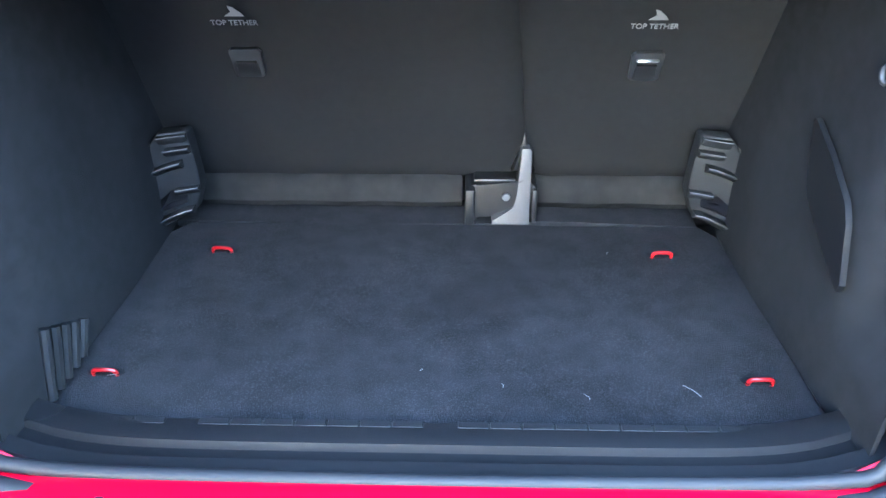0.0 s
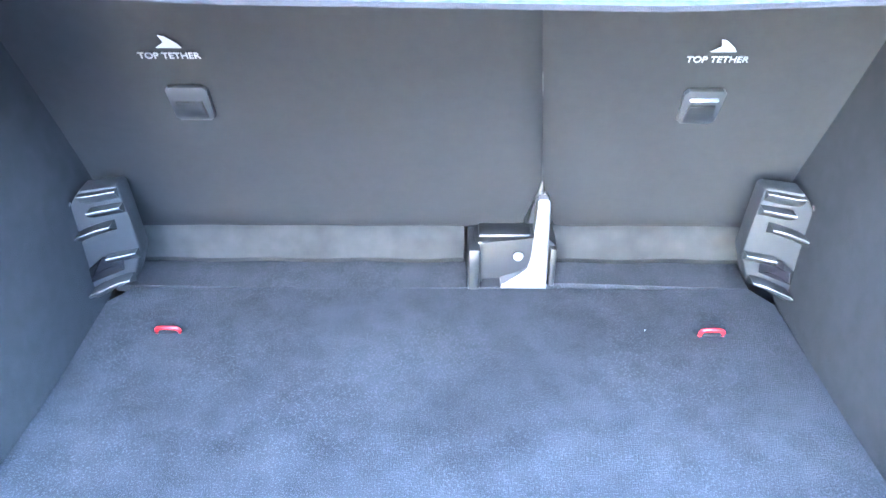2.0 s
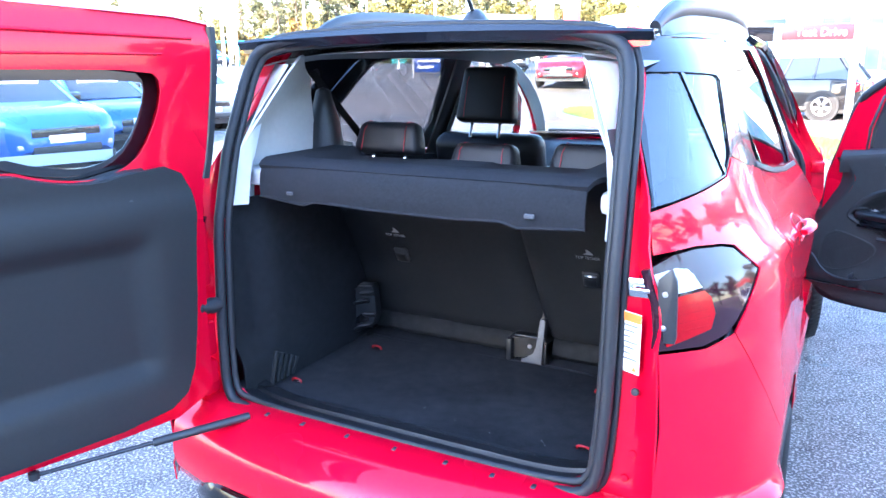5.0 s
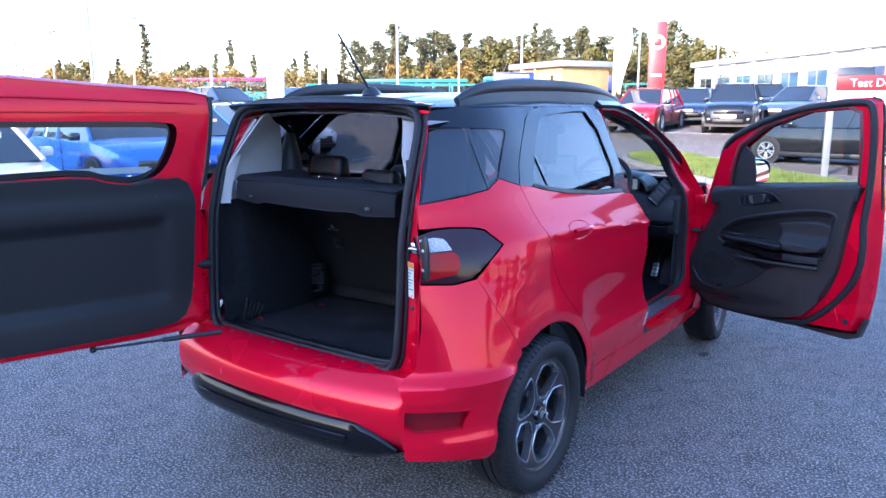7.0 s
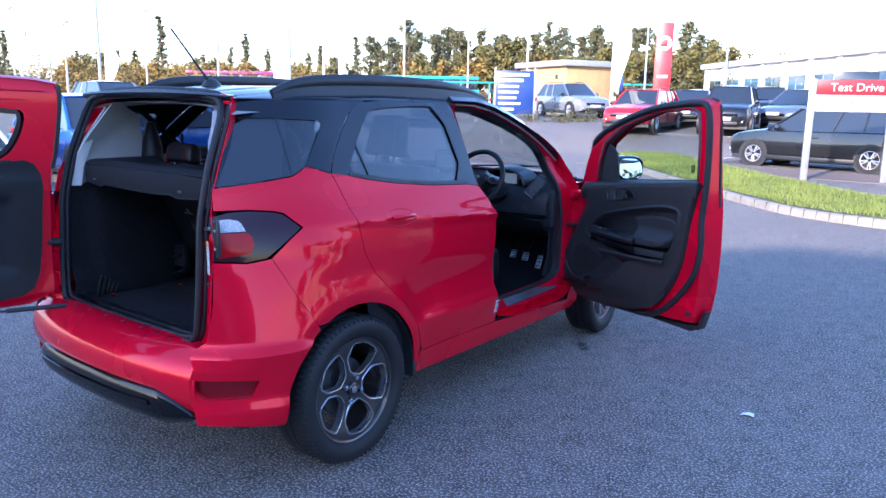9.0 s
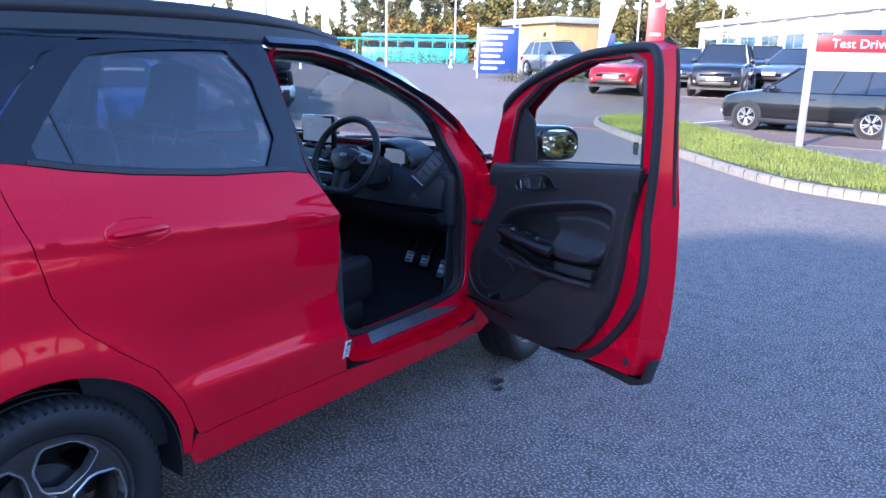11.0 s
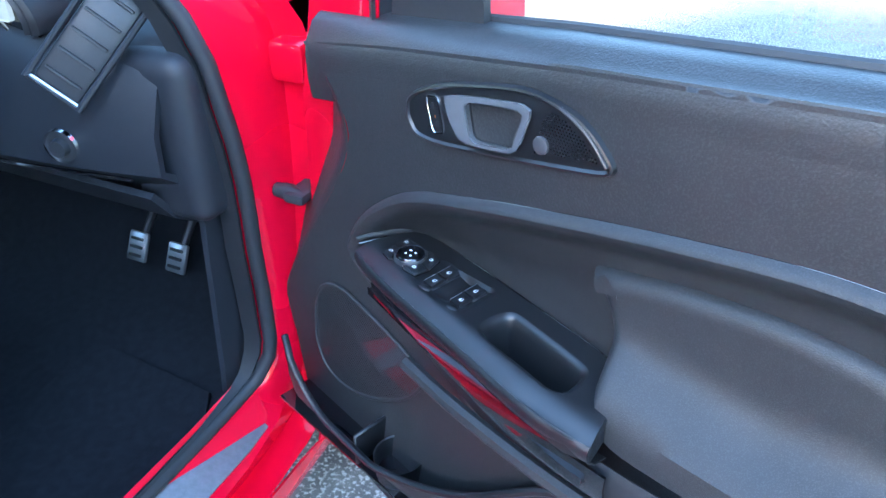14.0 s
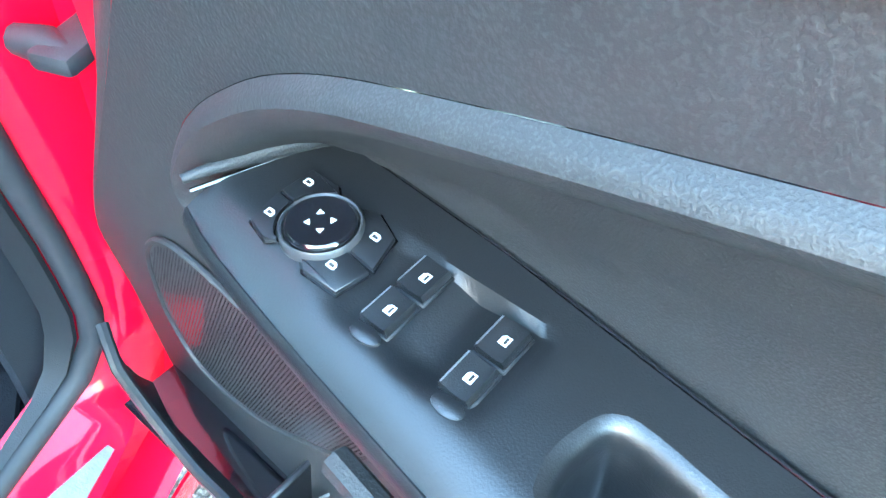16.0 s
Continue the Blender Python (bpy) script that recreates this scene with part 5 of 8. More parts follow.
part("bulkhead", block((-0.76, 3.02, 0.3), (0.76, 3.08, 1.08), 0.01), CABIN, car)
for x, y, z, h, n in ((0.325, 2.905, 0.540, 0.060, "clutch_pedal"), (0.415, 2.915, 0.530, 0.060, "brake_pedal"), (0.512, 2.935, 0.502, 0.095, "throttle_pedal")):
    ped = block((-0.024 if h < 0.08 else -0.02, -0.005, -h / 2), (0.024 if h < 0.08 else 0.02, 0.005, h / 2), 0.004)
    po = part(n, ped, SATIN, car, "bright drilled metal pedal")
    po.matrix_basis = pose(x, y - 0.05, z, -28, 0, 0)
    part("pedal_arm", tube([(0, 0.01, h / 2 - 0.02), (0, 0.06, h / 2 + 0.18)], 0.008, 8), DARKMET, po)
    for k in range(3):
        part("pedal_grip", block((-0.016, -0.008, -h * 0.3 + k * h * 0.28 - 0.003), (0.016, -0.004, -h * 0.3 + k * h * 0.28 + 0.003), 0.001, 1), TRIMBK, po)

# dashboard: a swept moulding with the driver's hood
dash_prof = [(2.92, 0.68), (2.76, 0.72), (2.67, 0.79), (2.605, 0.853), (2.580, 0.872), (2.583, 0.93), (2.60, 0.975), (2.615, 1.01), (2.66, 1.045), (2.74, 1.075), (2.86, 1.09), (2.98, 1.09)]
dash = part("dashboard", loft([[(x, y + 0.05 * abs(x / 0.68) ** 3 - 0.02 * math.exp(-(x / 0.15) ** 2), z + (0.012 * math.exp(-((x - 0.33) / 0.2) ** 2) if z > 1.0 else 0)) for y, z in dash_prof] for x in np.linspace(-0.69, 0.69, 41)], thick=0.012), CABIN, car, "black moulded dashboard")
hood = [[(0.350 + 0.165 * math.cos(radians(a)) * k, y, 1.058 + 0.085 * math.sin(radians(a)) * k) for a in range(-5, 186, 10)] for k, y in ((0.90, 2.72), (1.0, 2.62), (1.10, 2.63), (1.22, 2.78))]
part("instrument_hood", loft(hood, thick=0.008), PLASTIC2, dash, "black hood over the instruments")
part("instrument_face", sheet([(0.350 + 0.150 * math.cos(radians(a)), 1.058 + 0.076 * math.sin(radians(a))) for a in range(0, 360, 15)], lambda x, z: (x, 2.668 + 0.25 * (z - 1.06), z), 0.05, 0.004), GLOSSBK, dash)
part("instrument_display", block((0.335, 2.652, 1.052), (0.450, 2.657, 1.118), 0.006), SCREEN_DIM, dash, "lit grey instrument display")
for dx in (-0.085, 0.085):
    ring = lathe([(-0.004, 0.040), (-0.008, 0.042), (-0.004, 0.045)], 28, "y")
    part("dial_ring", ring, CHROME, dash).matrix_basis = pose(0.375 + dx, 2.660, 1.070)
# touch screen
scr = part("touch_screen", block((-0.175, 2.585, 1.085), (0.055, 2.61, 1.255), 0.008), GLOSSBK, dash, "tablet-like touch screen with a lit map")
part("screen_display", block((-0.160, 2.5815, 1.125), (0.040, 2.584, 1.243), 0.001, 1), SCREEN, scr)
for dx in (-0.145, 0.025):
    k = lathe([(0, 0.013), (-0.018, 0.012), (-0.020, 0.0)], 16, "y")
    part("screen_knob", k, SATIN, scr).matrix_basis = pose(dx, 2.585, 1.102)
part("screen_button", block((-0.12, 2.580, 1.095), (0.0, 2.585, 1.110), 0.003), TRIMBK, scr)


def vent(x0, x1, z0, z1, y, skew=0.0):
    v = part("air_vent", block((x0, y, z0), (x1, y + 0.03, z1), 0.008), GLOSSBK, dash, "black slatted air vent")
    n = 5
    for k in range(n):
        z = z0 + (z1 - z0) * (k + 0.7) / (n + 0.4)
        part("slat", block((x0 + 0.008, y - 0.006, z - 0.002), (x1 - 0.008, y + 0.01, z + 0.002), 0.001, 1), TRIMBK, v)
    part("vent_edge", tube([(x0, y - 0.003, z0), (x1, y - 0.003, z0)], 0.003, 6), SATIN, v)
    return v


vent(-0.165, -0.06, 0.975, 1.04, 2.572)
vent(-0.05, 0.055, 0.975, 1.04, 2.572)
vent(-0.66, -0.56, 0.97, 1.04, 2.63)
rv = vent(-0.033, 0.033, -0.082, 0.082, 0)
rv.data.materials[0] = TRIMBK
up = Vector((0.070, 0.095, 0.120)).normalized()
inward = Vector((-0.62, 0.72, -0.30))
inward = (inward - up * inward.dot(up)).normalized()
across = inward.cross(up)
rv.matrix_basis = Matrix([[across[i], inward[i], up[i], (0.612, 2.640, 1.052)[i]] for i in range(3)] + [[0, 0, 0, 1]])
part("vent_frame", tube([rv.matrix_basis @ Vector(q) for q in ((-0.037, -0.004, -0.086), (0.037, -0.004, -0.086), (0.037, -0.004, 0.086), (-0.037, -0.004, 0.086))], 0.005, 8, closed=True), CABIN, dash)
part("dash_end", block((0.595, 2.660, 0.78), (0.728, 2.84, 1.035), 0.030, 4), CABIN, dash, "moulded end of the dashboard")
part("dash_strip", tube([(-0.62, 2.60, 0.955), (-0.3, 2.572, 0.96), (-0.18, 2.565, 0.96)], 0.008, 8), GLOSSBK, dash)
part("heater_panel", block((-0.13, 2.555, 0.86), (0.05, 2.58, 0.945), 0.008), GLOSSBK, dash, "black heater control panel")
for dx in (-0.09, 0.01):
    k = lathe([(0, 0.022), (-0.016, 0.020), (-0.018, 0.0)], 18, "y")
    part("heater_knob", k, SATIN, dash).matrix_basis = pose(dx, 2.555, 0.90)
k = lathe([(0, 0.024), (-0.004, 0.024), (-0.006, 0.020), (-0.006, 0.014), (-0.016, 0.012), (-0.016, 0.0)], 20, "y")
part("light_switch", k, TRIMBK, dash, "round light switch").matrix_basis = pose(0.545, 2.606, 0.905, 0, 0, 15)
k = lathe([(-0.001, 0.0225), (-0.006, 0.0245), (-0.001, 0.0265)], 24, "y")
part("switch_ring", k, CHROME, dash).matrix_basis = pose(0.545, 2.604, 0.905, 0, 0, 15)
part("lower_panel", loft([[(x, 2.640, 0.838), (x, 2.675, 0.79), (x, 2.74, 0.745), (x, 2.86, 0.715)] for x in (0.22, 0.45, 0.66)], thick=0.01), CABIN, dash)
part("dash_seam", tube([(0.20, 2.578, 0.868), (0.45, 2.590, 0.865), (0.64, 2.625, 0.862)], 0.003, 6), GLOSSBK, dash)
part("screen_wiper", tube([(-0.2, 2.93, 1.115), (0.15, 2.90, 1.14), (0.55, 2.86, 1.16)], 0.008, 6), TRIMBK, car, "black wiper blade")
part("screen_wiper", tube([(-0.62, 2.88, 1.13), (-0.25, 2.93, 1.13)], 0.008, 6), TRIMBK, car, "black wiper blade")

# steering wheel, flat at the bottom
SC = Vector((0.325, 2.385, 1.097))
ST = Matrix.Translation(SC) @ Matrix.Rotation(radians(-24), 4, "X")
rim = []
for k in range(48):
    a = 2 * math.pi * k / 48
    rim.append((0.182 * math.cos(a), 0.0, max(0.182 * math.sin(a), -0.160)))
sw = part("steering_wheel", tube(rim, 0.0165, 12, closed=True), LEATHER, car, "black leather steering wheel with silver spokes")
sw.matrix_basis = ST
part("airbag_pad", prism(soft([(-0.075, 0.045), (0.075, 0.045), (0.085, 0.0), (0.045, -0.065), (-0.045, -0.065), (-0.085, 0.0)], 2), 0.045, lambda u, v, w: (u, 0.03 - w, v), 0.012), PLASTIC2, sw)
badge = lathe([(-0.0165, 0.0), (-0.0165, 0.020), (-0.0150, 0.022), (-0.010, 0.022)], 24, "y")
for v in badge.verts:
    v.co.z *= 0.45
part("wheel_badge", badge, SATIN, sw).matrix_basis = pose(0, -0.002, 0.008)
for s in (-1, 1):
    part("wheel_spoke", prism(soft([(s * 0.07, 0.03), (s * 0.172, 0.022), (s * 0.172, -0.018), (s * 0.075, -0.022)], 1), 0.022, lambda u, v, w: (u, 0.022 - w, v), 0.005), SATIN if s > 0 else TRIMBK, sw)
    part("spoke_button", prism(soft([(s * 0.09, 0.018), (s * 0.135, 0.016), (s * 0.135, -0.012), (s * 0.092, -0.012)], 1), 0.006, lambda u, v, w: (u, 0.0 - w, v), 0.002), TRIMBK, sw)
    part("lower_spoke", prism([(s * 0.018, -0.05), (s * 0.045, -0.05), (s * 0.035, -0.155), (s * 0.012, -0.155)], 0.018, lambda u, v, w: (u, 0.02 - w, v), 0.004), TRIMBK, sw)
part("steering_column", tube([SC + Vector((0, 0.02, -0.01)), SC + Vector((0, 0.25, -0.11))], [0.07, 0.085], 16), CABIN, car)
part("column_cover", block((0.255, 2.43, 0.965), (0.415, 2.62, 1.045), 0.03), CABIN, car)
part("column_stalk", tube([(0.40, 2.45, 1.05), (0.46, 2.43, 1.075), (0.495, 2.425, 1.09)], [0.007, 0.009, 0.011], 8), TRIMBK, car)
lid = lathe([(0.0, 0.036), (-0.004, 0.034), (-0.005, 0.0)], 24, "y")
part("column_cap", lid, PLASTIC2, car).matrix_basis = pose(0.395, 2.572, 0.982)

# centre console and gear lever
cons = part("centre_console", loft([[(x, y, z) for x, z in ((-0.11, 0.36), (-0.105, zt - 0.03), (-0.09, zt), (0.09, zt), (0.105, zt - 0.03), (0.11, 0.36))] for y, zt in ((1.55, 0.66), (1.95, 0.59), (2.15, 0.53), (2.35, 0.515), (2.52, 0.53), (2.60, 0.58))], thick=0.006), CABIN, car, "black centre console")
for s in (-1, 1):
    part("console_edge", tube([(s * 0.094, 2.0, 0.577), (s * 0.094, 2.18, 0.532), (s * 0.094, 2.36, 0.522), (s * 0.094, 2.54, 0.545)], 0.005, 8), SATIN, cons)
boot = lathe([(-0.09, 0.072), (0, 0.06), (0.05, 0.045), (0.10, 0.024), (0.14, 0.014)], 16, "z")
gl = part("gear_lever", boot, LEATHER, car, "gear lever with a leather gaiter")
gl.matrix_basis = pose(0.0, 2.35, 0.612)
part("lever_rod", tube([(0, 0, 0.13), (0, 0.0, 0.20)], 0.007, 8), CHROME, gl)
part("gear_knob", lathe([(0.18, 0.012), (0.19, 0.020), (0.215, 0.026), (0.235, 0.024), (0.245, 0.012), (0.246, 0.0)], 18, "z"), TRIMBK, gl)
part("gaiter_frame", loft([[(0.07 * math.cos(a), 0.085 * math.sin(a), z) for a in np.linspace(0, 6.283, 25)] for z in (0.0, 0.008)], thick=0.004), SATIN, gl)

# driver's door opening: painted frame, seal, step plate
F_OUT = [(1.735, 1.575), (2.03, 1.565), (2.34, 1.472), (2.60, 1.365), (2.76, 1.25), (2.83, 1.09), (2.80, 0.80), (2.775, 0.50), (2.73, 0.325), (1.87, 0.369), (1.842, 0.55), (1.822, 0.70), (1.822, 0.985), (1.745, 1.138), (1.74, 1.35)]
F_IN = [(1.79, 1.545), (2.016, 1.538), (2.318, 1.455), (2.545, 1.365), (2.66, 1.27), (2.70, 1.12), (2.732, 0.80), (2.738, 0.55), (2.67, 0.445), (2.02, 0.43), (1.90, 0.52), (1.86, 0.68), (1.86, 0.97), (1.80, 1.14), (1.795, 1.35)]
F_OUT_S, F_IN_S = soft(F_OUT, 2, keep=0.2), soft(F_IN, 2, keep=0.2)


def depth(y, z, d):
    return (side(y, z) - d, y, z)


def low(z):
    return min(1, max(0, (0.50 - z) / 0.06))


part("door_opening_frame", loft([[depth(y, z, 0.0) for y, z in F_OUT_S], [depth(y, z, 0.055) for y, z in grown(F_OUT_S, -0.004)], [depth(*((0.45 * a[0] + 0.55 * b[0]), (0.45 * a[1] + 0.55 * b[1])), 0.068 - 0.038 * low(b[1])) for a, b in zip(F_OUT_S, F_IN_S)], [depth(y, z, 0.085 + 0.035 * low(z)) for y, z in F_IN_S], [depth(y, z, 0.12 + 0.03 * low(z)) for y, z in grown(F_IN_S, -0.012)]], closed=True), RED, car, "red painted driver's door frame")
part("door_opening_seal", tube([depth(y, z, 0.088 + 0.035 * low(z)) for y, z in grown(F_IN_S, -0.004)], 0.012, 10, closed=True), RUBBER, car, "black rubber door seal")
part("opening_trim", loft([[depth(y, z, 0.10 + 0.03 * low(z)) for y, z in grown(F_IN_S, -0.012)], [depth(y, z, 0.128) for y, z in grown(F_IN_S, -0.018)]], closed=True, thick=0.006), PLASTIC, car, "black plastic door opening trim")
plate = part("sill_tread_plate", sheet(soft([(0.722, 1.98), (0.790, 1.98), (0.782, 2.655), (0.726, 2.66)], 1, keep=0.08), lambda x, y: (x, y, 0.411 + 0.36 * (0.795 - x)), 0.05, 0.004), TREAD, car, "scuffed metal sill tread plate")
part("plate_mark", block((-0.018, -0.006, 0), (0.018, 0.006, 0.0008), 0.0, 1), REDPLAST, plate).matrix_basis = pose(0.757, 2.36, 0.4295, 0, 20, 90)
st = part("tyre_label", sheet([(1.835, 0.43), (1.872, 0.425), (1.870, 0.50), (1.834, 0.505)], lambda y, z: (side(y, z) + 0.0012 - 0.4 * max(0, y - 1.86), y, z), 0.02, 0.0008), WHITEPAINT, car, "small white information label")
for k in range(4):
    z = 0.442 + 0.009 * k
    part("label_line", sheet([(1.838, z), (1.866, z), (1.866, z + 0.004), (1.838, z + 0.004)], lambda y, zz: (side(y, zz) + 0.003 - 0.4 * max(0, y - 1.86), y, zz), 0.02, 0.0005), INK, st)
part("label_symbol", sheet([(1.84, 0.483), (1.866, 0.48), (1.862, 0.495), (1.85, 0.498)], lambda y, zz: (side(y, zz) + 0.003 - 0.4 * max(0, y - 1.86), y, zz), 0.02, 0.0005), TRIMBK, st)
# rear-view mirror
rm = part("interior_mirror", block((-0.115, -0.018, -0.034), (0.115, 0.018, 0.034), 0.014), TRIMBK, car, "black interior mirror")
rm.matrix_basis = pose(0.03, 2.22, 1.44, 8, 0, 14)
part("mirror_stem", tube([(0, 0.01, 0.03), (0, 0.06, 0.075)], 0.010, 8), TRIMBK, rm)
part("mirror_glass", block((-0.105, -0.0205, -0.027), (0.105, -0.0185, 0.027), 0.0, 1), MIRROR, rm)
part("sensor_cover", block((-0.05, 2.16, 1.47), (0.09, 2.30, 1.53), 0.02), TRIMBK, car)


# ---- driver's door, standing open; built along its length u, height z and depth w (inside face towards -w) ----
DOOR = pose(0.82, 2.76, 0, 0, 0, -20.2)


def dp(u, z, w=0.0):
    return tuple(DOOR @ Vector((float(u), float(w), float(z))))


D_OUT = [(0.02, 1.06), (0.06, 1.22), (0.11, 1.352), (0.26, 1.462), (0.54, 1.570), (0.79, 1.607), (0.92, 1.612), (0.975, 1.595), (0.99, 1.50), (1.00, 1.35), (1.012, 1.18), (1.025, 1.05), (1.025, 0.80), (1.02, 0.60), (1.005, 0.47), (0.975, 0.385), (0.58, 0.352), (0.14, 0.345), (0.02, 0.38), (-0.01, 0.50), (-0.015, 0.8), (-0.005, 0.98)]
D_WIN = [(0.195, 1.098), (0.205, 1.2), (0.243, 1.335), (0.385, 1.447), (0.622, 1.533), (0.84, 1.553), (0.90, 1.53), (0.915, 1.374), (0.925, 1.17), (0.7, 1.15), (0.45, 1.128)]


D_WINO = [(u, z - (0.055 if z < 1.18 else 0)) for u, z in D_WIN]


def skin_w(u, z):
    return 0.115 + 0.02 * math.sin(math.pi * min(1, max(0, (z - 0.35) / 0.75))) - 0.05 * max(0, z - 1.1)


door = part("driver_door", sheet(D_OUT, lambda u, z: dp(u, z, skin_w(u, z)), 0.05, 0.003, holes=[D_WINO]), RED, car, "driver's door standing wide open")
part("shut_face", loft([[dp(u, z, 0.014) for u, z in grown(D_OUT, -0.030)], [dp(u, z, 0.035) for u, z in grown(D_OUT, -0.022)], [dp(u, z, 0.06) for u, z in grown(D_OUT, -0.020)], [dp(u, z, 0.085) for u, z in grown(D_OUT, -0.003)], [dp(u, z, skin_w(u, z)) for u, z in D_OUT]], closed=True), RED, door)
near = grown(D_OUT, -0.024)
seal = soft(near[:8] + [(0.978, 1.52), (0.992, 1.35), (0.993, 1.12), (0.977, 0.975), (0.992, 0.865), (0.980, 0.710), (0.905, 0.577), (0.805, 0.462), (0.70, 0.388)] + near[16:], 2)
part("door_seal", tube([dp(u, z, 0.008 + 0.052 * min(1, max(0, (0.16 - u) / 0.08)) * min(1, max(0, (z - 0.50) / 0.10)) * min(1, max(0, (1.40 - z) / 0.08))) for u, z in seal], 0.0175, 10, closed=True), RUBBER, door, "thick black rubber door seal")
part("outer_seal", tube([dp(u, z, 0.092) for u, z in soft([p for p in grown(D_OUT, -0.002) if p[0] > 0.90 and p[1] > 1.0], 1, False)], 0.008, 8), RUBBER, door)
part("frame_cover", loft([[dp(u, z, 0.010) for u, z in grown(D_WIN, 0.022)], [dp(u, z, 0.006) for u, z in grown(D_WIN, 0.010)], [dp(u, z, 0.05) for u, z in D_WIN]], closed=True), TRIMBK, door, "black window channel")
part("door_glass", sheet(grown(D_WIN, 0.006), lambda u, z: dp(u, z, 0.06 - 0.02 * (z - 1.1)), 0.12, 0.003), GLASS, door, "clear door window")
waist = sorted(p for p in D_WIN if p[1] < 1.18)
part("outer_waist_seal", loft([[dp(u, z + h, w) for u, z in waist] for h, w in ((0.004, 0.064), (0.006, 0.075), (-0.045, 0.120), (-0.06, 0.128))], thick=0.004), TRIMBK, door, "black outer window seal")
WAIST_Z = ([0.06, 0.25, 0.488, 0.78, 0.955], [1.062, 1.092, 1.124, 1.155, 1.172])
GLASS_Z = ([0.06, 0.195, 0.45, 0.7, 0.925, 0.955], [1.085, 1.098, 1.128, 1.150, 1.170, 1.172])
part("waist_roll", loft([[dp(u, ip(u, *(GLASS_Z if top else WAIST_Z)) + h, w) for u in np.linspace(0.086, 0.953, 48)] for top, h, w in ((0, -0.075, -0.0150), (0, -0.050, -0.0188), (0, -0.034, -0.0190), (0, -0.020, -0.0189), (0, -0.008, -0.0178), (0, 0.002, -0.0140), (1, -0.001, -0.0040), (1, 0.006, 0.006), (1, 0.010, 0.018), (1, 0.011, 0.036))]), CARD, door, "rolled top edge of the door lining")
part("inner_waist_seal", tube([dp(u, ip(u, *GLASS_Z) + 0.011, 0.040) for u in np.linspace(0.088, 0.953, 40)], 0.006, 8), RUBBER, door, "black inner window seal")
part("glass_mark", sheet([(0.850, 1.215), (0.875, 1.215), (0.875, 1.26), (0.850, 1.26)], lambda u, z: dp(u, z, 0.052), 0.05, 0.0006), INKCLEAR, door)
part("latch_slot", prism(soft([(0.0, -0.012), (0.045, -0.018), (0.05, 0.006), (0.03, 0.010), (0.0, 0.012)], 1), 0.002, lambda u, v, w: dp(0.912 + 1.15 * u, 0.752 + 1.3 * v + 0.25 * max(0, u - 0.03), 0.010 - w)), GLOSSBK, door)
part("latch_plate", prism([(0.03, -0.012), (0.055, -0.005), (0.05, 0.010), (0.035, 0.008)], 0.003, lambda u, v, w: dp(0.912 + 1.15 * u, 0.750 + v, 0.008 - w), 0.001), SATIN, door)
for u, z in ((0.962, 0.825), (0.949, 0.797), (0.969, 0.803), (0.946, 0.714)):
    h = lathe([(0, 0.006), (0.004, 0.005), (0.004, 0)], 10, "y")
    part("shut_face_bolt", h, DARKMET, door).matrix_basis = Matrix.Translation(dp(u, z, 0.006)) @ Matrix.Rotation(radians(-20.2), 4, "Z")
gro = lathe([(0.004, 0.016), (-0.003, 0.015), (-0.004, 0.0)], 16, "y")
part("rubber_plug", gro, TRIMBK, door).matrix_basis = Matrix.Translation(dp(0.938, 0.452, 0.010)) @ Matrix.Rotation(radians(-20.2), 4, "Z")
for a, b in (((0.87, 0.52), (0.90, 0.44)), ((0.925, 0.53), (0.94, 0.50))):
    part("paint_glint_rib", tube([dp(*a, 0.012), dp(*b, 0.012)], 0.004, 6), RED, door)
part("door_foot", prism([(0.60, 0.352), (0.975, 0.385), (1.005, 0.47), (1.02, 0.47), (0.99, 0.37), (0.93, 0.345)], 0.05, lambda u, v, w: dp(u, v, 0.055 + w), 0.004), TRIMBK, door, "black lower door edge")
part("door_check", block((0.80, 2.745, 0.803), (0.835, 2.82, 0.819), 0.005), TRIMBK, door)
part("check_boot", tube([(0.775, 2.765, 0.811), (0.80, 2.765, 0.811), (0.825, 2.76, 0.811)], [0.011, 0.014, 0.008], 10), TRIMBK, door)
for z in (0.62, 1.0):
    part("door_hinge", block((0.77, 2.79, z - 0.03), (0.83, 2.86, z + 0.03), 0.01), RED, door)

# lining
CARD_FRONT = [(-0.03, 0.56), (-0.044, 0.63), (-0.018, 0.68), (0.055, 0.785), (0.112, 0.865), (0.152, 0.925), (0.166, 0.972), (0.136, 1.025), (0.088, 1.064)]
CARD_REAR = [(0.955, 1.168), (0.918, 1.090), (0.898, 0.985), (0.884, 0.85), (0.868, 0.74), (0.838, 0.64), (0.795, 0.56), (0.72, 0.468)]
D_CARD = [(0.25, 1.092), (0.488, 1.124), (0.78, 1.155)] + CARD_REAR + [(0.60, 0.40), (0.334, 0.376), (0.126, 0.39), (0.0, 0.45)] + CARD_FRONT
D_CARD = soft(D_CARD, 1, keep=0.15)
PAD = soft([(0.13, 0.79), (0.178, 0.866), (0.265, 0.930), (0.387, 0.963), (0.56, 1.003), (0.74, 1.036), (0.848, 1.028), (0.870, 0.99), (0.850, 0.877), (0.822, 0.768), (0.767, 0.745), (0.60, 0.70), (0.539, 0.680), (0.406, 0.70), (0.218, 0.74)], 3, keep=0.22)
PAD_N = np.array(PAD)
PAD_D = np.roll(PAD_N, -1, 0) - PAD_N


def pad_dist(u, z):
    p = np.array((u, z)) - PAD_N
    f = np.clip((p * PAD_D).sum(1) / (PAD_D ** 2).sum(1), 0, 1)
    d = math.sqrt(((p - f[:, None] * PAD_D) ** 2).sum(1).min())
    return d if inside((u, z), PAD) else -d


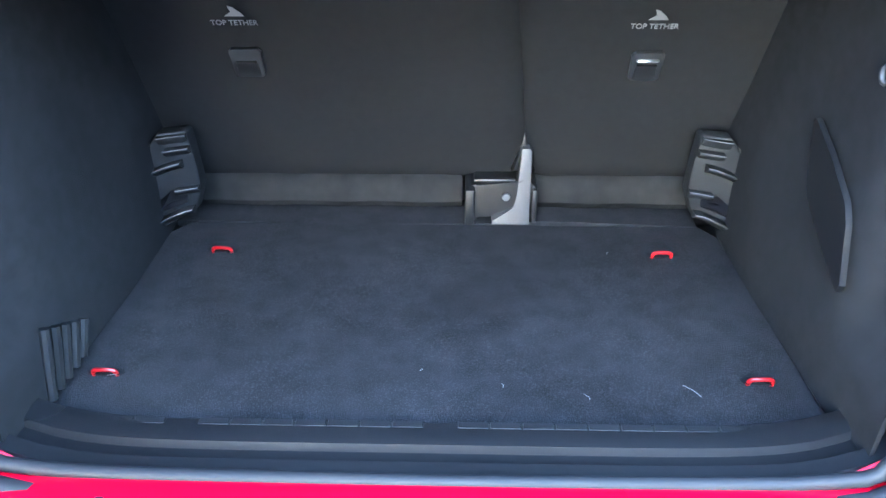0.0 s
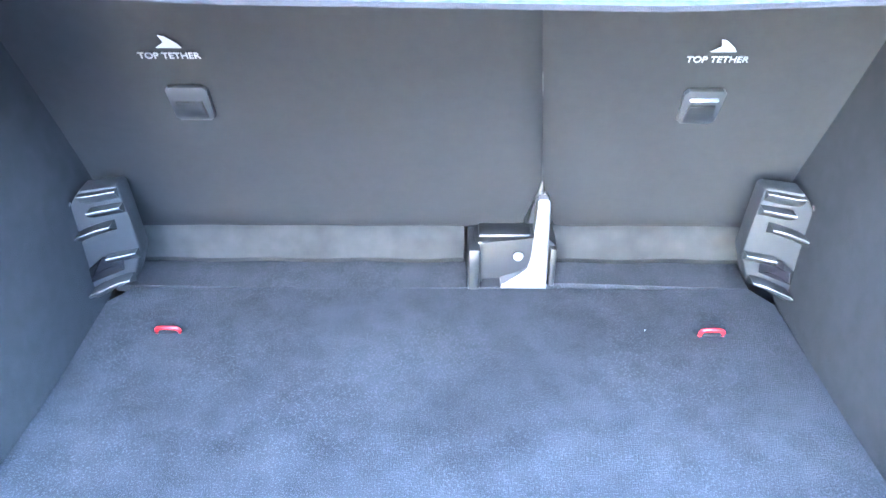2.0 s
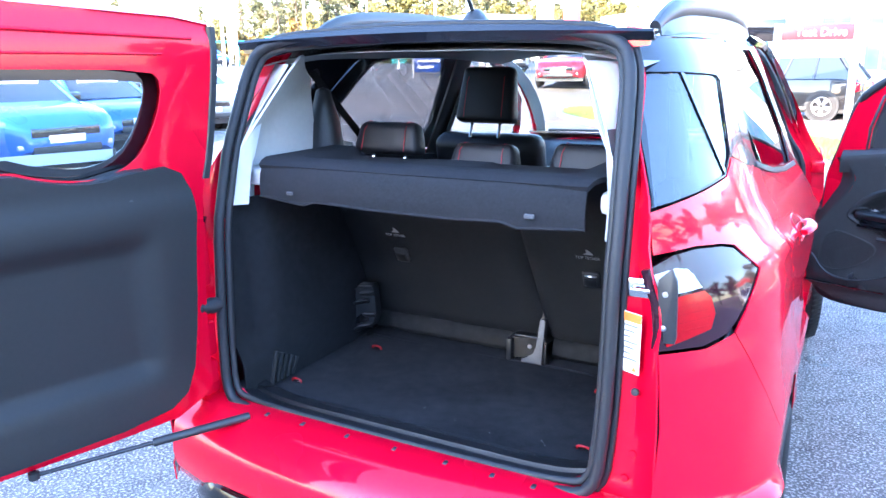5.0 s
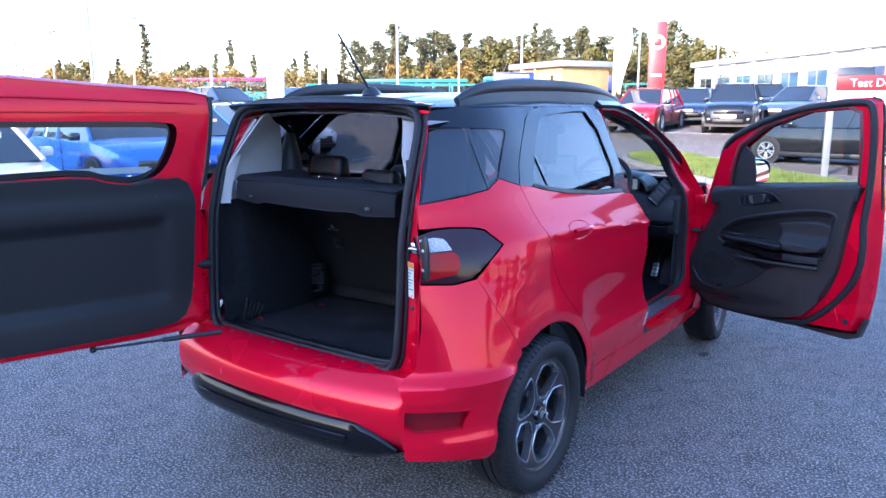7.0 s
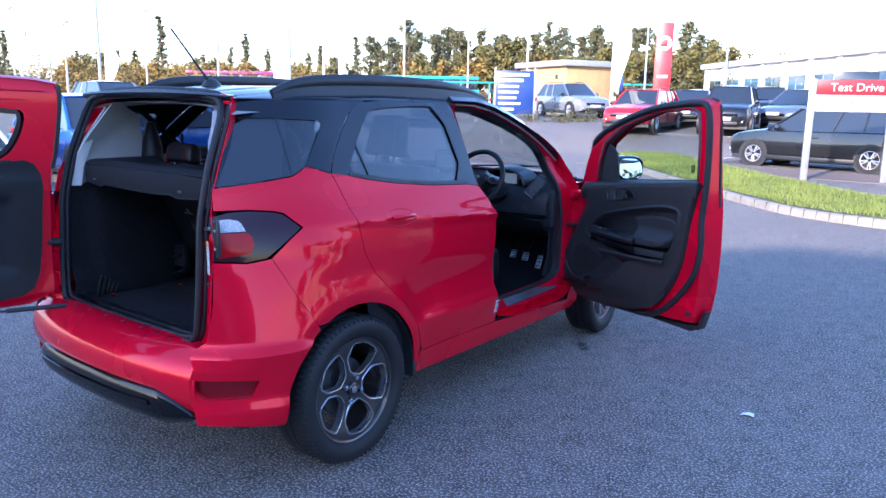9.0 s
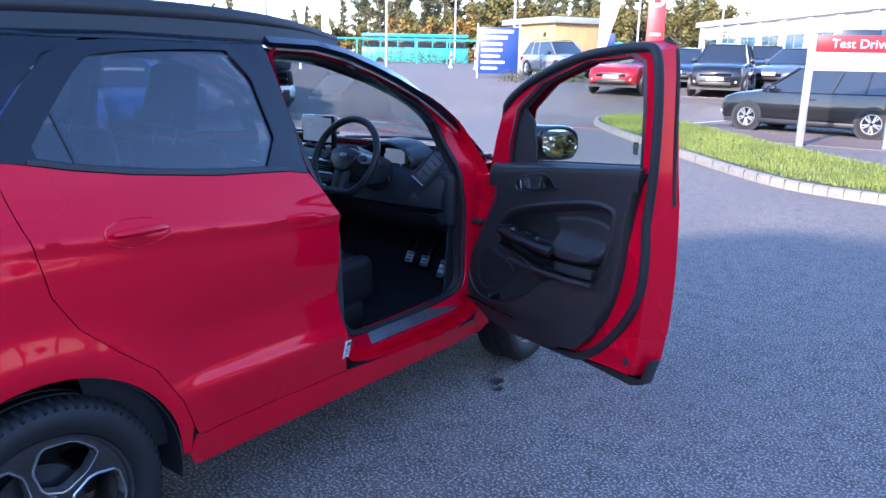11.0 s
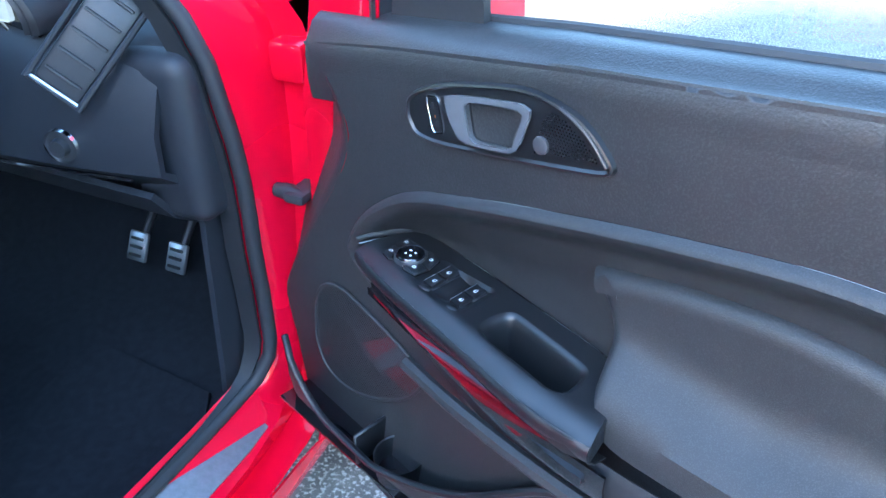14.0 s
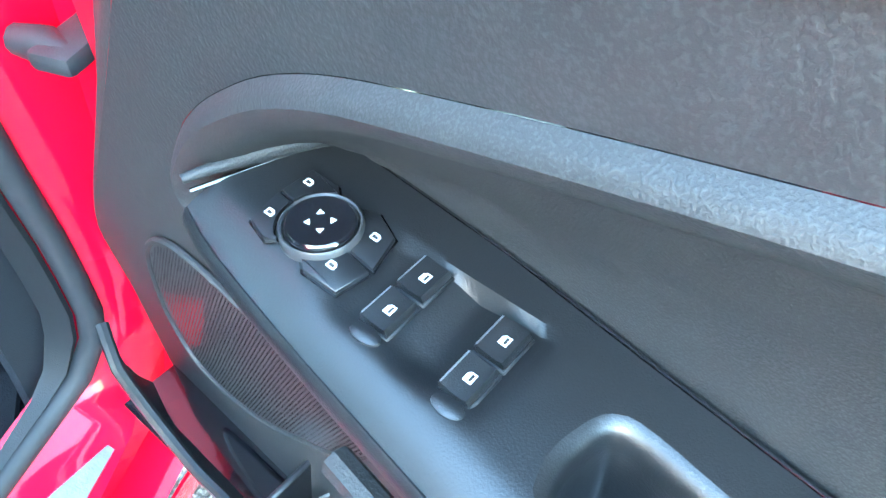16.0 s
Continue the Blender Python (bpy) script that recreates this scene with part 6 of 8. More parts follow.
def card_base(u, z):
    """Depth of the lining without its pad: rolled top and belly."""
    w = -0.020
    w += 0.004 * min(1, max(0, (z - ip(u, *WAIST_Z) + 0.05) / 0.05))
    belly = ip(u, [0.26, 0.42], [0.56, 0.75])
    if z < belly:
        w -= 0.028 * min(1, (belly - z) / 0.15) * ip(u, [0.0, 0.25, 0.7, 0.88], [0.4, 1, 0.8, 0.1])
    return w


def roll_w(d, u):
    """A welt along the pad's edge that rolls over into the dished pad; the dish deepens towards the hinge."""
    q = min(1, max(0, (d - 0.010) / 0.034))
    run = ip(u, [0.19, 0.23, 0.28, 0.36, 0.6], [0.018, 0.036, 0.060, 0.075, 0.06])
    fall = ip(u, [0.16, 0.20, 0.23, 0.34, 0.42, 0.53, 0.70, 0.85], [0.030, 0.046, 0.048, 0.040, 0.030, 0.018, 0.012, 0.006])
    t = min(1, max(0, (d - 0.026) / run))
    return 0.016 * q * q * (3 - 2 * q) + fall * t - 0.009 * math.sin(math.pi / 2 * min(1, d / 0.010)) * (1 - q)


def card_w(u, z):
    d = pad_dist(u, z)
    return card_base(u, z) + (roll_w(d, u) if d > 0 else 0)


def cushion_w(u, z, d):
    """The elbow cushion: a sloping upper face, then a rounded ledge that stands out."""
    ledge = ip(u, [0.55, 0.62, 0.72, 0.82], [0.868, 0.862, 0.858, 0.868])
    q = min(1, max(0, (ledge + 0.016 - z) / 0.050))
    q = q * q * (3 - 2 * q) * min(1, max(0, (0.852 - u) / 0.035))
    rim = math.sqrt(max(0, 1 - (1 - min(1, d / 0.018)) ** 2))
    return 0.012 - 0.021 * rim - (0.052 * q + 0.008 * max(0, 0.92 - z) / 0.12) * rim


def pillow(outline, w, rings, step, dist=None):
    """A padded form: rows that follow the outline inwards, and a net within."""
    edge = [tuple(p) for p in dense(outline, step)]
    rows = [(grown(edge, -d), d) for d in rings]
    bm = loft([[dp(u, z, w(u, z, d)) for u, z in r] for r, d in rows], closed=True)
    last = rings[-1]
    sheet(rows[-1][0], lambda u, z: dp(u, z, w(u, z, max(last, dist(u, z)) if dist else last)), step * 1.5, 0.0, bm=bm)
    bmesh.ops.remove_doubles(bm, verts=bm.verts, dist=0.0008)
    return bm


part("inner_shell", sheet(grown(D_OUT, -0.030), lambda u, z: dp(u, z, 0.014 + 0.010 * math.sin(14 * z) * (1 if u > 0.9 and z < 1.1 else 0)), 0.03, 0.003, holes=[grown(D_WIN, 0.004), grown(PAD, -0.015)]), RED, door)
card = part("door_lining", sheet(D_CARD, lambda u, z: dp(u, z, card_base(u, z)), 0.0125, 0.0, holes=[PAD]), CARD, door, "black grained door lining")
CUSH = soft([(0.512, 0.928), (0.535, 0.936), (0.62, 0.955), (0.70, 0.966), (0.78, 0.964), (0.838, 0.945), (0.842, 0.90), (0.828, 0.832), (0.795, 0.795), (0.70, 0.780), (0.60, 0.778), (0.567, 0.80), (0.556, 0.86), (0.535, 0.905)], 2, keep=0.2)
rows = [[dp(u, z, card_base(u, z)) for u, z in soft(CARD_FRONT, 2, False)]]
for f, w in ((0.10, -0.0185), (0.22, -0.012), (0.45, 0.002), (1.0, 0.030)):
    rows.append([dp(u - f * ip(z, [0.56, 0.64, 0.77, 0.90, 0.97, 1.06], [0.045, 0.045, 0.085, 0.115, 0.115, 0.05]), z - 0.012 * f, w) for u, z in soft(CARD_FRONT, 2, False)])
rear = soft(CARD_REAR, 2, False)
part("card_edge", loft([[dp(u + a, z - 0.3 * a, card_base(u, z) if a == 0 else w) for u, z in rear] for a, w in ((0, 0), (0.006, -0.018), (0.012, -0.008), (0.018, 0.014))]), CARD, card, "rounded rear edge of the door lining")
part("card_return", loft(rows), CARD, card, "rounded leading edge of the door lining")
part("door_pad", pillow(PAD, lambda u, z, d: card_base(u, z) + roll_w(d, u), (0.0, 0.003, 0.006, 0.010, 0.014, 0.019, 0.024, 0.029, 0.034, 0.040, 0.046, 0.052), 0.010, pad_dist), CARDSOFT, card, "soft black leather-grain pad")
part("elbow_cushion", pillow(CUSH, cushion_w, (0.0, 0.001, 0.003, 0.006, 0.010, 0.016, 0.022), 0.012), CARDSOFT, card, "soft black elbow cushion")
part("pad_seam", tube([dp(u, z, card_base(u, z) + 0.002) for u, z in (tuple(p) for p in dense(PAD, 0.0125))], 0.0022, 6, closed=True), GLOSSBK, card)

# armrest with the switch panel and the pull cup
ARM = [(0.186, -0.040), (0.190, -0.030), (0.213, 0.032), (0.219, 0.040), (0.232, 0.041), (0.26, 0.039), (0.342, 0.032), (0.42, 0.021), (0.476, 0.014), (0.531, 0.007), (0.556, -0.001), (0.572, -0.016), (0.592, -0.062), (0.60, -0.098), (0.575, -0.104), (0.546, -0.102), (0.495, -0.096), (0.396, -0.080), (0.29, -0.064), (0.215, -0.050)]
CUP = soft([(0.4235, -0.056), (0.4185, -0.037), (0.424, -0.015), (0.432, -0.0105), (0.489, -0.020), (0.535, -0.0275), (0.5425, -0.037), (0.543, -0.072), (0.484, -0.0635)], 2, keep=0.2)
ARM_Z = 0.829


def clamp(x):
    return min(1.0, max(0.0, x))


def arm_z(u, w):
    """The armrest's top: a rolled front edge, and a well with two saddles that holds the window switches."""
    edge = ip(u, [0.187, 0.29, 0.396, 0.495, 0.60], [-0.04, -0.064, -0.08, -0.096, -0.10])
    z = ARM_Z - 0.011 * clamp((edge + 0.028 - w) / 0.028) ** 2
    gate_w = clamp((0.0105 - w) / 0.004) * clamp((w + 0.049) / 0.014)
    z += gate_w * ip(u, [0.286, 0.302, 0.310, 0.330, 0.345, 0.356, 0.362, 0.377, 0.387], [0, -0.004, -0.0035, -0.004, -0.0095, -0.0075, -0.0045, -0.0045, 0])
    return z


def arm_top(u, w):
    return dp(u, arm_z(u, w), w)


arm = part("armrest", sheet(ARM, arm_top, 0.0045, 0.0, holes=[grown(CUP, 0.007)]), ARMTOP, door, "black armrest with switches and a pull cup")
rim_pts = dense(ARM, 0.012)
part("armrest_skirt", loft([[dp(u, arm_z(u, w), w) for u, w in rim_pts], [dp(u, arm_z(u, w) - 0.002, w) for u, w in grown(rim_pts, 0.0010)], [dp(u, ARM_Z - 0.030, w) for u, w in grown(rim_pts, 0.0010)]], closed=True), ARMTOP, arm)
back = [(0.188, -0.036), (0.205, 0.010), (0.2175, 0.0400), (0.232, 0.0425), (0.342, 0.0335), (0.42, 0.0225), (0.476, 0.0155), (0.531, 0.0085), (0.557, 0.0005), (0.574, -0.0155)]
part("armrest_seam", tube([dp(u, ARM_Z - 0.001, w) for u, w in soft(back, 1, False)], 0.0013, 6), GLOSSBK, arm)
end = soft([(0.183, -0.036), (0.196, 0.0), (0.209, 0.034), (0.226, 0.047), (0.25, 0.050)], 2, False)
part("end_roll", tube([dp(u, ARM_Z + 0.004, w) for u, w in end], [0.002 + 0.0062 * math.sin(math.pi * (i + 0.5) / len(end)) for i in range(len(end))], 10), CARDSOFT, arm, "soft roll at the front end of the armrest")
front_edge = [(0.187, -0.040), (0.215, -0.050), (0.29, -0.064), (0.396, -0.080), (0.495, -0.096), (0.546, -0.102), (0.60, -0.099)]
fe = soft(front_edge, 2, False)
part("armrest_side", loft([[dp(u, ARM_Z - 0.0112, w + 0.001) for u, w in fe], [dp(u, ARM_Z - 0.0135, w - 0.0012) for u, w in fe], [dp(u, ARM_Z - 0.018, w - 0.003) for u, w in fe], [dp(u, ARM_Z - 0.028, w) for u, w in fe], [dp(u, ARM_Z - 0.040, w + 0.012) for u, w in fe], [dp(u, ARM_Z - 0.045, w + 0.03) for u, w in fe]], thick=0.002), PLASTIC2, arm)
part("armrest_core", prism(grown(ARM, -0.012), 0.012, lambda u, v, w: dp(u, 0.752 + w, v)), GLOSSBK, arm)
part("cup_wall", loft([[dp(u, arm_z(u, w), w) for u, w in grown(CUP, 0.007)], [dp(u, ARM_Z - 0.0015, w) for u, w in grown(CUP, 0.003)], [dp(u, ARM_Z - 0.006, w) for u, w in CUP], [dp(u, ARM_Z - 0.016, w) for u, w in grown(CUP, -0.002)], [dp(u, ARM_Z - 0.072, w) for u, w in grown(CUP, -0.006)]], closed=True), ARMTOP, arm, "deep pull cup")
part("cup_floor", sheet(grown(CUP, -0.004), lambda u, w: dp(u, ARM_Z - 0.072, w), 0.03, 0.002), PLASTIC, arm)
part("cup_seam", tube([dp(0.437, ARM_Z - 0.030, -0.058), dp(0.50, ARM_Z - 0.050, -0.066), dp(0.537, ARM_Z - 0.060, -0.070)], 0.0008, 5), TRIMEDGE, arm)
# gloss strip and grab recess under the armrest
gs = soft([(0.215, -0.052), (0.29, -0.066), (0.396, -0.082), (0.495, -0.096), (0.60, -0.10), (0.70, -0.092), (0.79, -0.072)], 2, False)
part("gloss_strip", loft([[dp(u, 0.790 - 0.02 * min(1, (u - 0.2) / 0.3) + h, w + k) for u, w in gs if u < 0.62] for h, k in ((0.008, 0.014), (-0.008, 0.013), (-0.028, 0.016), (-0.036, 0.034))], thick=0.003), GLOSSBK, door, "glossy black strip under the armrest")
part("grab_slot", loft([[dp(u, 0.770 + h, w + k) for u, w in gs if u > 0.58] for h, k in ((0.004, 0.030), (-0.008, 0.022), (-0.028, 0.020), (-0.036, 0.034))], thick=0.003), PLASTIC, door, "dark slot under the elbow cushion")
part("grab_lip", tube([dp(u, 0.712 + 0.02 * (u - 0.4), w) for u, w in soft([(0.30, -0.060), (0.40, -0.074), (0.55, -0.082), (0.70, -0.076), (0.80, -0.06)], 2, False)], 0.010, 8), CARD, door)
# small lens whose orange glint is put into its colour
part("courtesy_lens_glint", block((-0.006, -0.002, -0.003), (0.006, 0.002, 0.003), 0.001, 1), ORANGE, door).matrix_basis = DOOR @ pose(0.405, -0.068, 0.760)
strut = soft([(0.235, 0.800), (0.30, 0.762), (0.345, 0.738), (0.423, 0.708), (0.485, 0.690), (0.54, 0.690), (0.60, 0.705)], 2, False)
part("grab_bracket", loft([[dp(u, z + h * clamp((u - 0.215) / 0.12), -0.046 + k + 0.012 * clamp((0.335 - u) / 0.10)) for u, z in strut] for h, k in ((0.006, 0.014), (0.008, 0.002), (0.003, -0.003), (-0.018, 0.002), (-0.030, 0.014), (-0.034, 0.030))], thick=0.003), CARD, door)

# switches
def arm_mat(u, w, dz=0.0):
    return DOOR @ pose(u, w, ARM_Z + dz)


KC = (0.2625, -0.0134)
kn = part("mirror_knob", lathe([(0.0, 0.0188), (0.0070, 0.0180), (0.0085, 0.0165), (0.0078, 0.0145), (0.0075, 0.0)], 40, "z"), GLOSSBK, arm, "round mirror adjuster knob")
kn.matrix_basis = arm_mat(*KC)
part("knob_ring", lathe([(0.0, 0.0212), (0.0058, 0.0210), (0.0070, 0.0200), (0.0062, 0.0190), (0.003, 0.0188)], 40, "z"), TRIMEDGE, arm, "grey ring round the knob").matrix_basis = arm_mat(*KC)
for k in range(4):
    a = radians(45 + 90 * k)
    tri = prism([(0.0078, 0.0), (0.0050, 0.0019), (0.0050, -0.0019)], 0.0004, lambda u, v, w: (u * math.cos(a) - v * math.sin(a), u * math.sin(a) + v * math.cos(a), 0.0077 + w))
    part("knob_arrow", tri, WHITEMARK, kn)
    fan = prism(soft([(0.0095, -0.0028), (0.0145, -0.0062), (0.0152, 0.0), (0.0145, 0.0062), (0.0095, 0.0028), (0.0115, 0.0)], 1, keep=0.2), 0.0003, lambda u, v, w: (u * math.cos(a + 0.785) - v * math.sin(a + 0.785), u * math.sin(a + 0.785) + v * math.cos(a + 0.785), 0.0074 + w))
    part("knob_scallop", fan, TRIMBK, kn)


def ring_arc(c, r, a, b, n=8):
    """Points on a circle, the short way from the direction of a to that of b."""
    t0, t1 = math.atan2(a[1] - c[1], a[0] - c[0]), math.atan2(b[1] - c[1], b[0] - c[0])
    d = (t1 - t0 + math.pi) % (2 * math.pi) - math.pi
    return [(c[0] + r * math.cos(t0 + d * k / n), c[1] + r * math.sin(t0 + d * k / n)) for k in range(n + 1)]


SC2 = (0.2598, -0.0122)
for outer, at in (([(0.2275, -0.0078), (0.2285, 0.0129), (0.2476, 0.0125), (0.2515, 0.0090)], (0.2345, 0.0045)), ([(0.2505, -0.0320), (0.2460, -0.0352), (0.2308, -0.0311), (0.2272, -0.0096)], (0.2355, -0.0225)),
                  ([(0.2690, 0.0090), (0.2773, 0.0118), (0.2941, 0.0044), (0.2996, -0.0165)], (0.2870, -0.0015)), ([(0.2990, -0.0187), (0.2958, -0.0368), (0.2747, -0.0370), (0.2689, -0.0326)], (0.2835, -0.0270))):
    edge = outer + ring_arc(SC2, 0.0222, outer[-1], outer[0])
    part("switch_slot", prism(grown(edge, 0.0014), 0.0004, lambda u, v, w: dp(u, ARM_Z + 0.0002 + w, v)), GLOSSBK, arm)
    b = part("switch_segment", prism(edge, 0.0030, lambda u, v, w: dp(u, ARM_Z + 0.0003 + w, v), 0.0008), PLASTIC2, arm, "black mirror switch segment")
    icon = prism(soft([(-0.0026, -0.0018), (0.0026, -0.0018), (0.0026, 0.0010), (0.0010, 0.0024), (-0.0026, 0.0024)], 1, keep=0.1), 0.0002, lambda u, v, w: dp(at[0] + u, ARM_Z + 0.0034 + w, at[1] + v))
    part("switch_icon", icon, WHITEMARK, b)
    part("icon_gap", prism([(-0.0016, -0.0009), (0.0016, -0.0009), (0.0016, 0.0006), (-0.0016, 0.0012)], 0.0001, lambda u, v, w: dp(at[0] + u, ARM_Z + 0.00365 + w, at[1] + v)), PLASTIC2, b)
for u, w in ((0.3197, -0.0040), (0.3197, -0.0277), (0.3685, -0.0086), (0.3685, -0.0322)):
    prof = [(-0.0078, -0.002), (-0.0080, 0.0052), (-0.0066, 0.0066), (-0.002, 0.0054), (0.003, 0.0048), (0.0066, 0.0054), (0.0078, 0.0036), (0.0078, -0.002)]
    b = part("window_switch", loft([[(x, y, z) for x, z in prof] for y in (-0.0100, -0.0097, 0.0097, 0.0100)], caps=True), PLASTIC2, arm, "black window switch")
    b.matrix_basis = arm_mat(u, w, -0.0035)
    part("switch_icon", prism([(-0.0022, -0.0026), (0.0022, -0.0026), (0.0022, 0.0026), (-0.0008, 0.0026), (-0.0022, 0.0012)], 0.0003, lambda a, c, d: (a + 0.0008, c, 0.0051 + d)), WHITEMARK, b)
    part("icon_gap", prism([(0.0000, -0.0018), (0.0014, -0.0018), (0.0014, 0.0018), (0.0000, 0.0018)], 0.0002, lambda a, c, d: (a + 0.0008, c, 0.0054 + d)), PLASTIC2, b)
    part("switch_edge", tube([(-0.0072, -0.0094, 0.0061), (-0.0072, 0.0094, 0.0061)], 0.0006, 6), SATIN, b)
    part("switch_bed", block((-0.0092, -0.0115, -0.001), (0.0092, 0.0115, 0.0012), 0.0008, 1), PLASTIC, b)
for u, w in ((0.320, -0.0430), (0.370, -0.0475)):
    lip = lathe([(0.0, 0.0085), (0.0012, 0.0080), (0.0020, 0.0055), (0.0022, 0.0)], 20, "z")
    for v in lip.verts:
        v.co.y *= 0.55
    part("well_lip", lip, ARMTOP, arm).matrix_basis = arm_mat(u, w, -0.0012)

# inner handle group
BZ = soft([(0.277, 1.026), (0.279, 1.045), (0.294, 1.058), (0.339, 1.0765), (0.43, 1.0955), (0.462, 1.0955), (0.499, 1.0875), (0.522, 1.0735), (0.5435, 1.051), (0.536, 1.0415), (0.468, 1.0285), (0.403, 1.0175), (0.3245, 1.005), (0.290, 1.006)], 2, keep=0.2)


def hz(u, v, w=0.0):
    return dp(u, v, -0.0212 - w)


def facet(outline, rows):
    """Bands that follow an outline inwards: (shift, height) for each row."""
    ring = [tuple(p) for p in dense(outline, 0.006)]
    return loft([[hz(u, v, h) for u, v in (grown(ring, d) if d else ring)] for d, h in rows], closed=True)


CH_O = soft([(0.340, 1.0675), (0.4555, 1.0862), (0.4375, 1.0312), (0.364, 1.0215), (0.3455, 1.043)], 2, keep=0.13)
CH_I = soft([(0.3675, 1.0664), (0.4455, 1.0784), (0.4315, 1.0338), (0.3765, 1.0258)], 2, keep=0.12)
bez = part("handle_bezel", sheet(grown(BZ, -0.004), lambda u, v: hz(u, v, 0.0022), 0.012, 0.0, holes=[CH_I]), ARMTOP, door, "black bezel round the inner handle")
part("bezel_rim", facet(BZ, ((0.0015, -0.001), (0, 0.0040), (-0.0022, 0.0048), (-0.0045, 0.0022))), ARMTOP, bez, "raised satin black bezel edge")
part("handle_recess", loft([[hz(u, v, 0.004) for u, v in CH_I], [hz(u, v, -0.024) for u, v in grown(CH_I, -0.004)]], closed=True), PLASTIC, bez)
part("recess_back", sheet(CH_I, lambda u, v: hz(u, v, -0.024), 0.03, 0.001), GLOSSBK, bez)
part("inner_handle", sheet(CH_O, lambda u, v: hz(u, v, 0.0052), 0.012, 0.003, holes=[CH_I]), HANDLE, bez, "satin chrome inner door handle")
part("handle_edge", facet(CH_I, ((0.0028, 0.0053), (0.0014, 0.0066), (0, 0.0058), (-0.0008, 0.0015))), CHROME, bez, "bright edge of the handle")
part("handle_lever", prism([(0.4130, 1.0720), (0.4440, 1.0768), (0.4310, 1.0350), (0.4165, 1.0325)], 0.006, lambda u, v, w: hz(u, v, -0.010 + w), 0.002), HANDLE, bez, "satin handle lever in the recess")
LB = soft([(0.3072, 1.0565), (0.3275, 1.0602), (0.3380, 1.0215), (0.3185, 1.0155)], 2, keep=0.16)
part("lock_frame", facet(LB, ((0, 0.0022), (-0.0006, 0.0042), (-0.0016, 0.0042), (-0.0024, 0.0026))), CHROME, bez, "chrome lock button frame")
part("lock_button", prism(grown(LB, -0.0026), 0.0012, lambda u, v, w: hz(u, v, 0.0022 + w)), PLASTIC2, bez)
for c, r in (((0.3190, 1.0475), 0.0036), ((0.3260, 1.0290), 0.0036)):
    part("lock_icon", prism([(c[0] - r * 0.6, c[1] - r), (c[0] + r * 0.7, c[1] - r * 0.8), (c[0] + r * 0.6, c[1] + r), (c[0] - r * 0.7, c[1] + r * 0.8)], 0.0003, lambda u, v, w: hz(u, v, 0.0035 + w)), TRIMEDGE, bez)
part("lock_mark", prism([(0.3222, 1.0380), (0.3231, 1.0382), (0.3239, 1.0352), (0.3230, 1.0350)], 0.0002, lambda u, v, w: hz(u, v, 0.0035 + w)), ORANGE, bez)
GRI = soft([(0.4655, 1.0835), (0.480, 1.0860), (0.494, 1.0805), (0.5126, 1.0695), (0.5310, 1.0505), (0.485, 1.0422), (0.4525, 1.0365), (0.457, 1.0600)], 1, keep=0.12)
part("tweeter_grille", sheet(GRI, lambda u, v: hz(u, v, 0.0036), 0.012, 0.0), ARMTOP, bez, "perforated black tweeter cover")
bm = bmesh.new()
for i in range(28):
    for j in range(20):
        u, v = 0.450 + 0.0034 * i + 0.0017 * (j % 2), 1.034 + 0.0030 * j
        if inside((u, v), grown(GRI, -0.0025)) and math.hypot(u - 0.4640, v - 1.0492) > 0.0105:
            cvs = bmesh.ops.create_circle(bm, cap_ends=True, segments=8, radius=0.00115)["verts"]
            for vv in cvs:
                vv.co = Vector(hz(u + vv.co.x, v + vv.co.y, 0.0043))
part("grille_hole", bm, GLOSSBK, bez)["kind"] = "stuff"
band = [(0.482, 1.0895), (0.499, 1.0830), (0.518, 1.0700), (0.5355, 1.0505)]
part("tweeter_edge", tube([hz(u, v, 0.0036) for u, v in soft(band, 2, False)], 0.0022, 8), TRIMEDGE, bez, "satin grey arc beside the tweeter")
kb = lathe([(0.0, 0.0088), (-0.003, 0.0086), (-0.0038, 0.0070), (-0.0036, 0.0)], 28, "y")
part("tweeter_badge", kb, SATINDK, bez, "round satin badge").matrix_basis = Matrix.Translation(hz(0.4640, 1.0492, 0.003)) @ Matrix.Rotation(radians(-20.2), 4, "Z")

# speaker and door pocket
SPK = soft([(0.042, 0.634), (0.058, 0.686), (0.094, 0.716), (0.132, 0.717), (0.215, 0.694), (0.272, 0.674), (0.292, 0.648), (0.266, 0.605), (0.215, 0.562), (0.140, 0.528), (0.070, 0.527), (0.035, 0.562)], 2)
SPK_H = grown(SPK, -0.005)


def spk_w(u, v, h=0.0):
    return dp(u, v, card_base(u, v) - 0.0035 - h)


spk = part("speaker_grille", sheet(SPK, lambda u, v: spk_w(u, v, 0.0), 0.012, 0.0), GRILLE, door, "black perforated speaker grille")
bm = bmesh.new()
for i in range(74):
    for j in range(64):
        u, v = 0.050 + 0.0034 * i + 0.0017 * (j % 2), 0.530 + 0.0031 * j
        if inside((u, v), SPK_H):
            p = [bm.verts.new(spk_w(u + 0.0010 * math.cos(k * 1.2566), v + 0.0010 * math.sin(k * 1.2566), 0.0006)) for k in range(5)]
            bm.faces.new(p)
part("grille_hole", bm, GLOSSBK, spk)["kind"] = "stuff"
part("grille_rim", tube([spk_w(u, v, 0.0) for u, v in SPK], 0.0028, 8, closed=True), CARD, spk)
POC = soft([(0.020, 0.600), (0.045, 0.585), (0.075, 0.540), (0.13, 0.508), (0.20, 0.503), (0.27, 0.513), (0.35, 0.540), (0.43, 0.587), (0.49, 0.640), (0.54, 0.680), (0.62, 0.698), (0.72, 0.706), (0.80, 0.700)], 2, False)
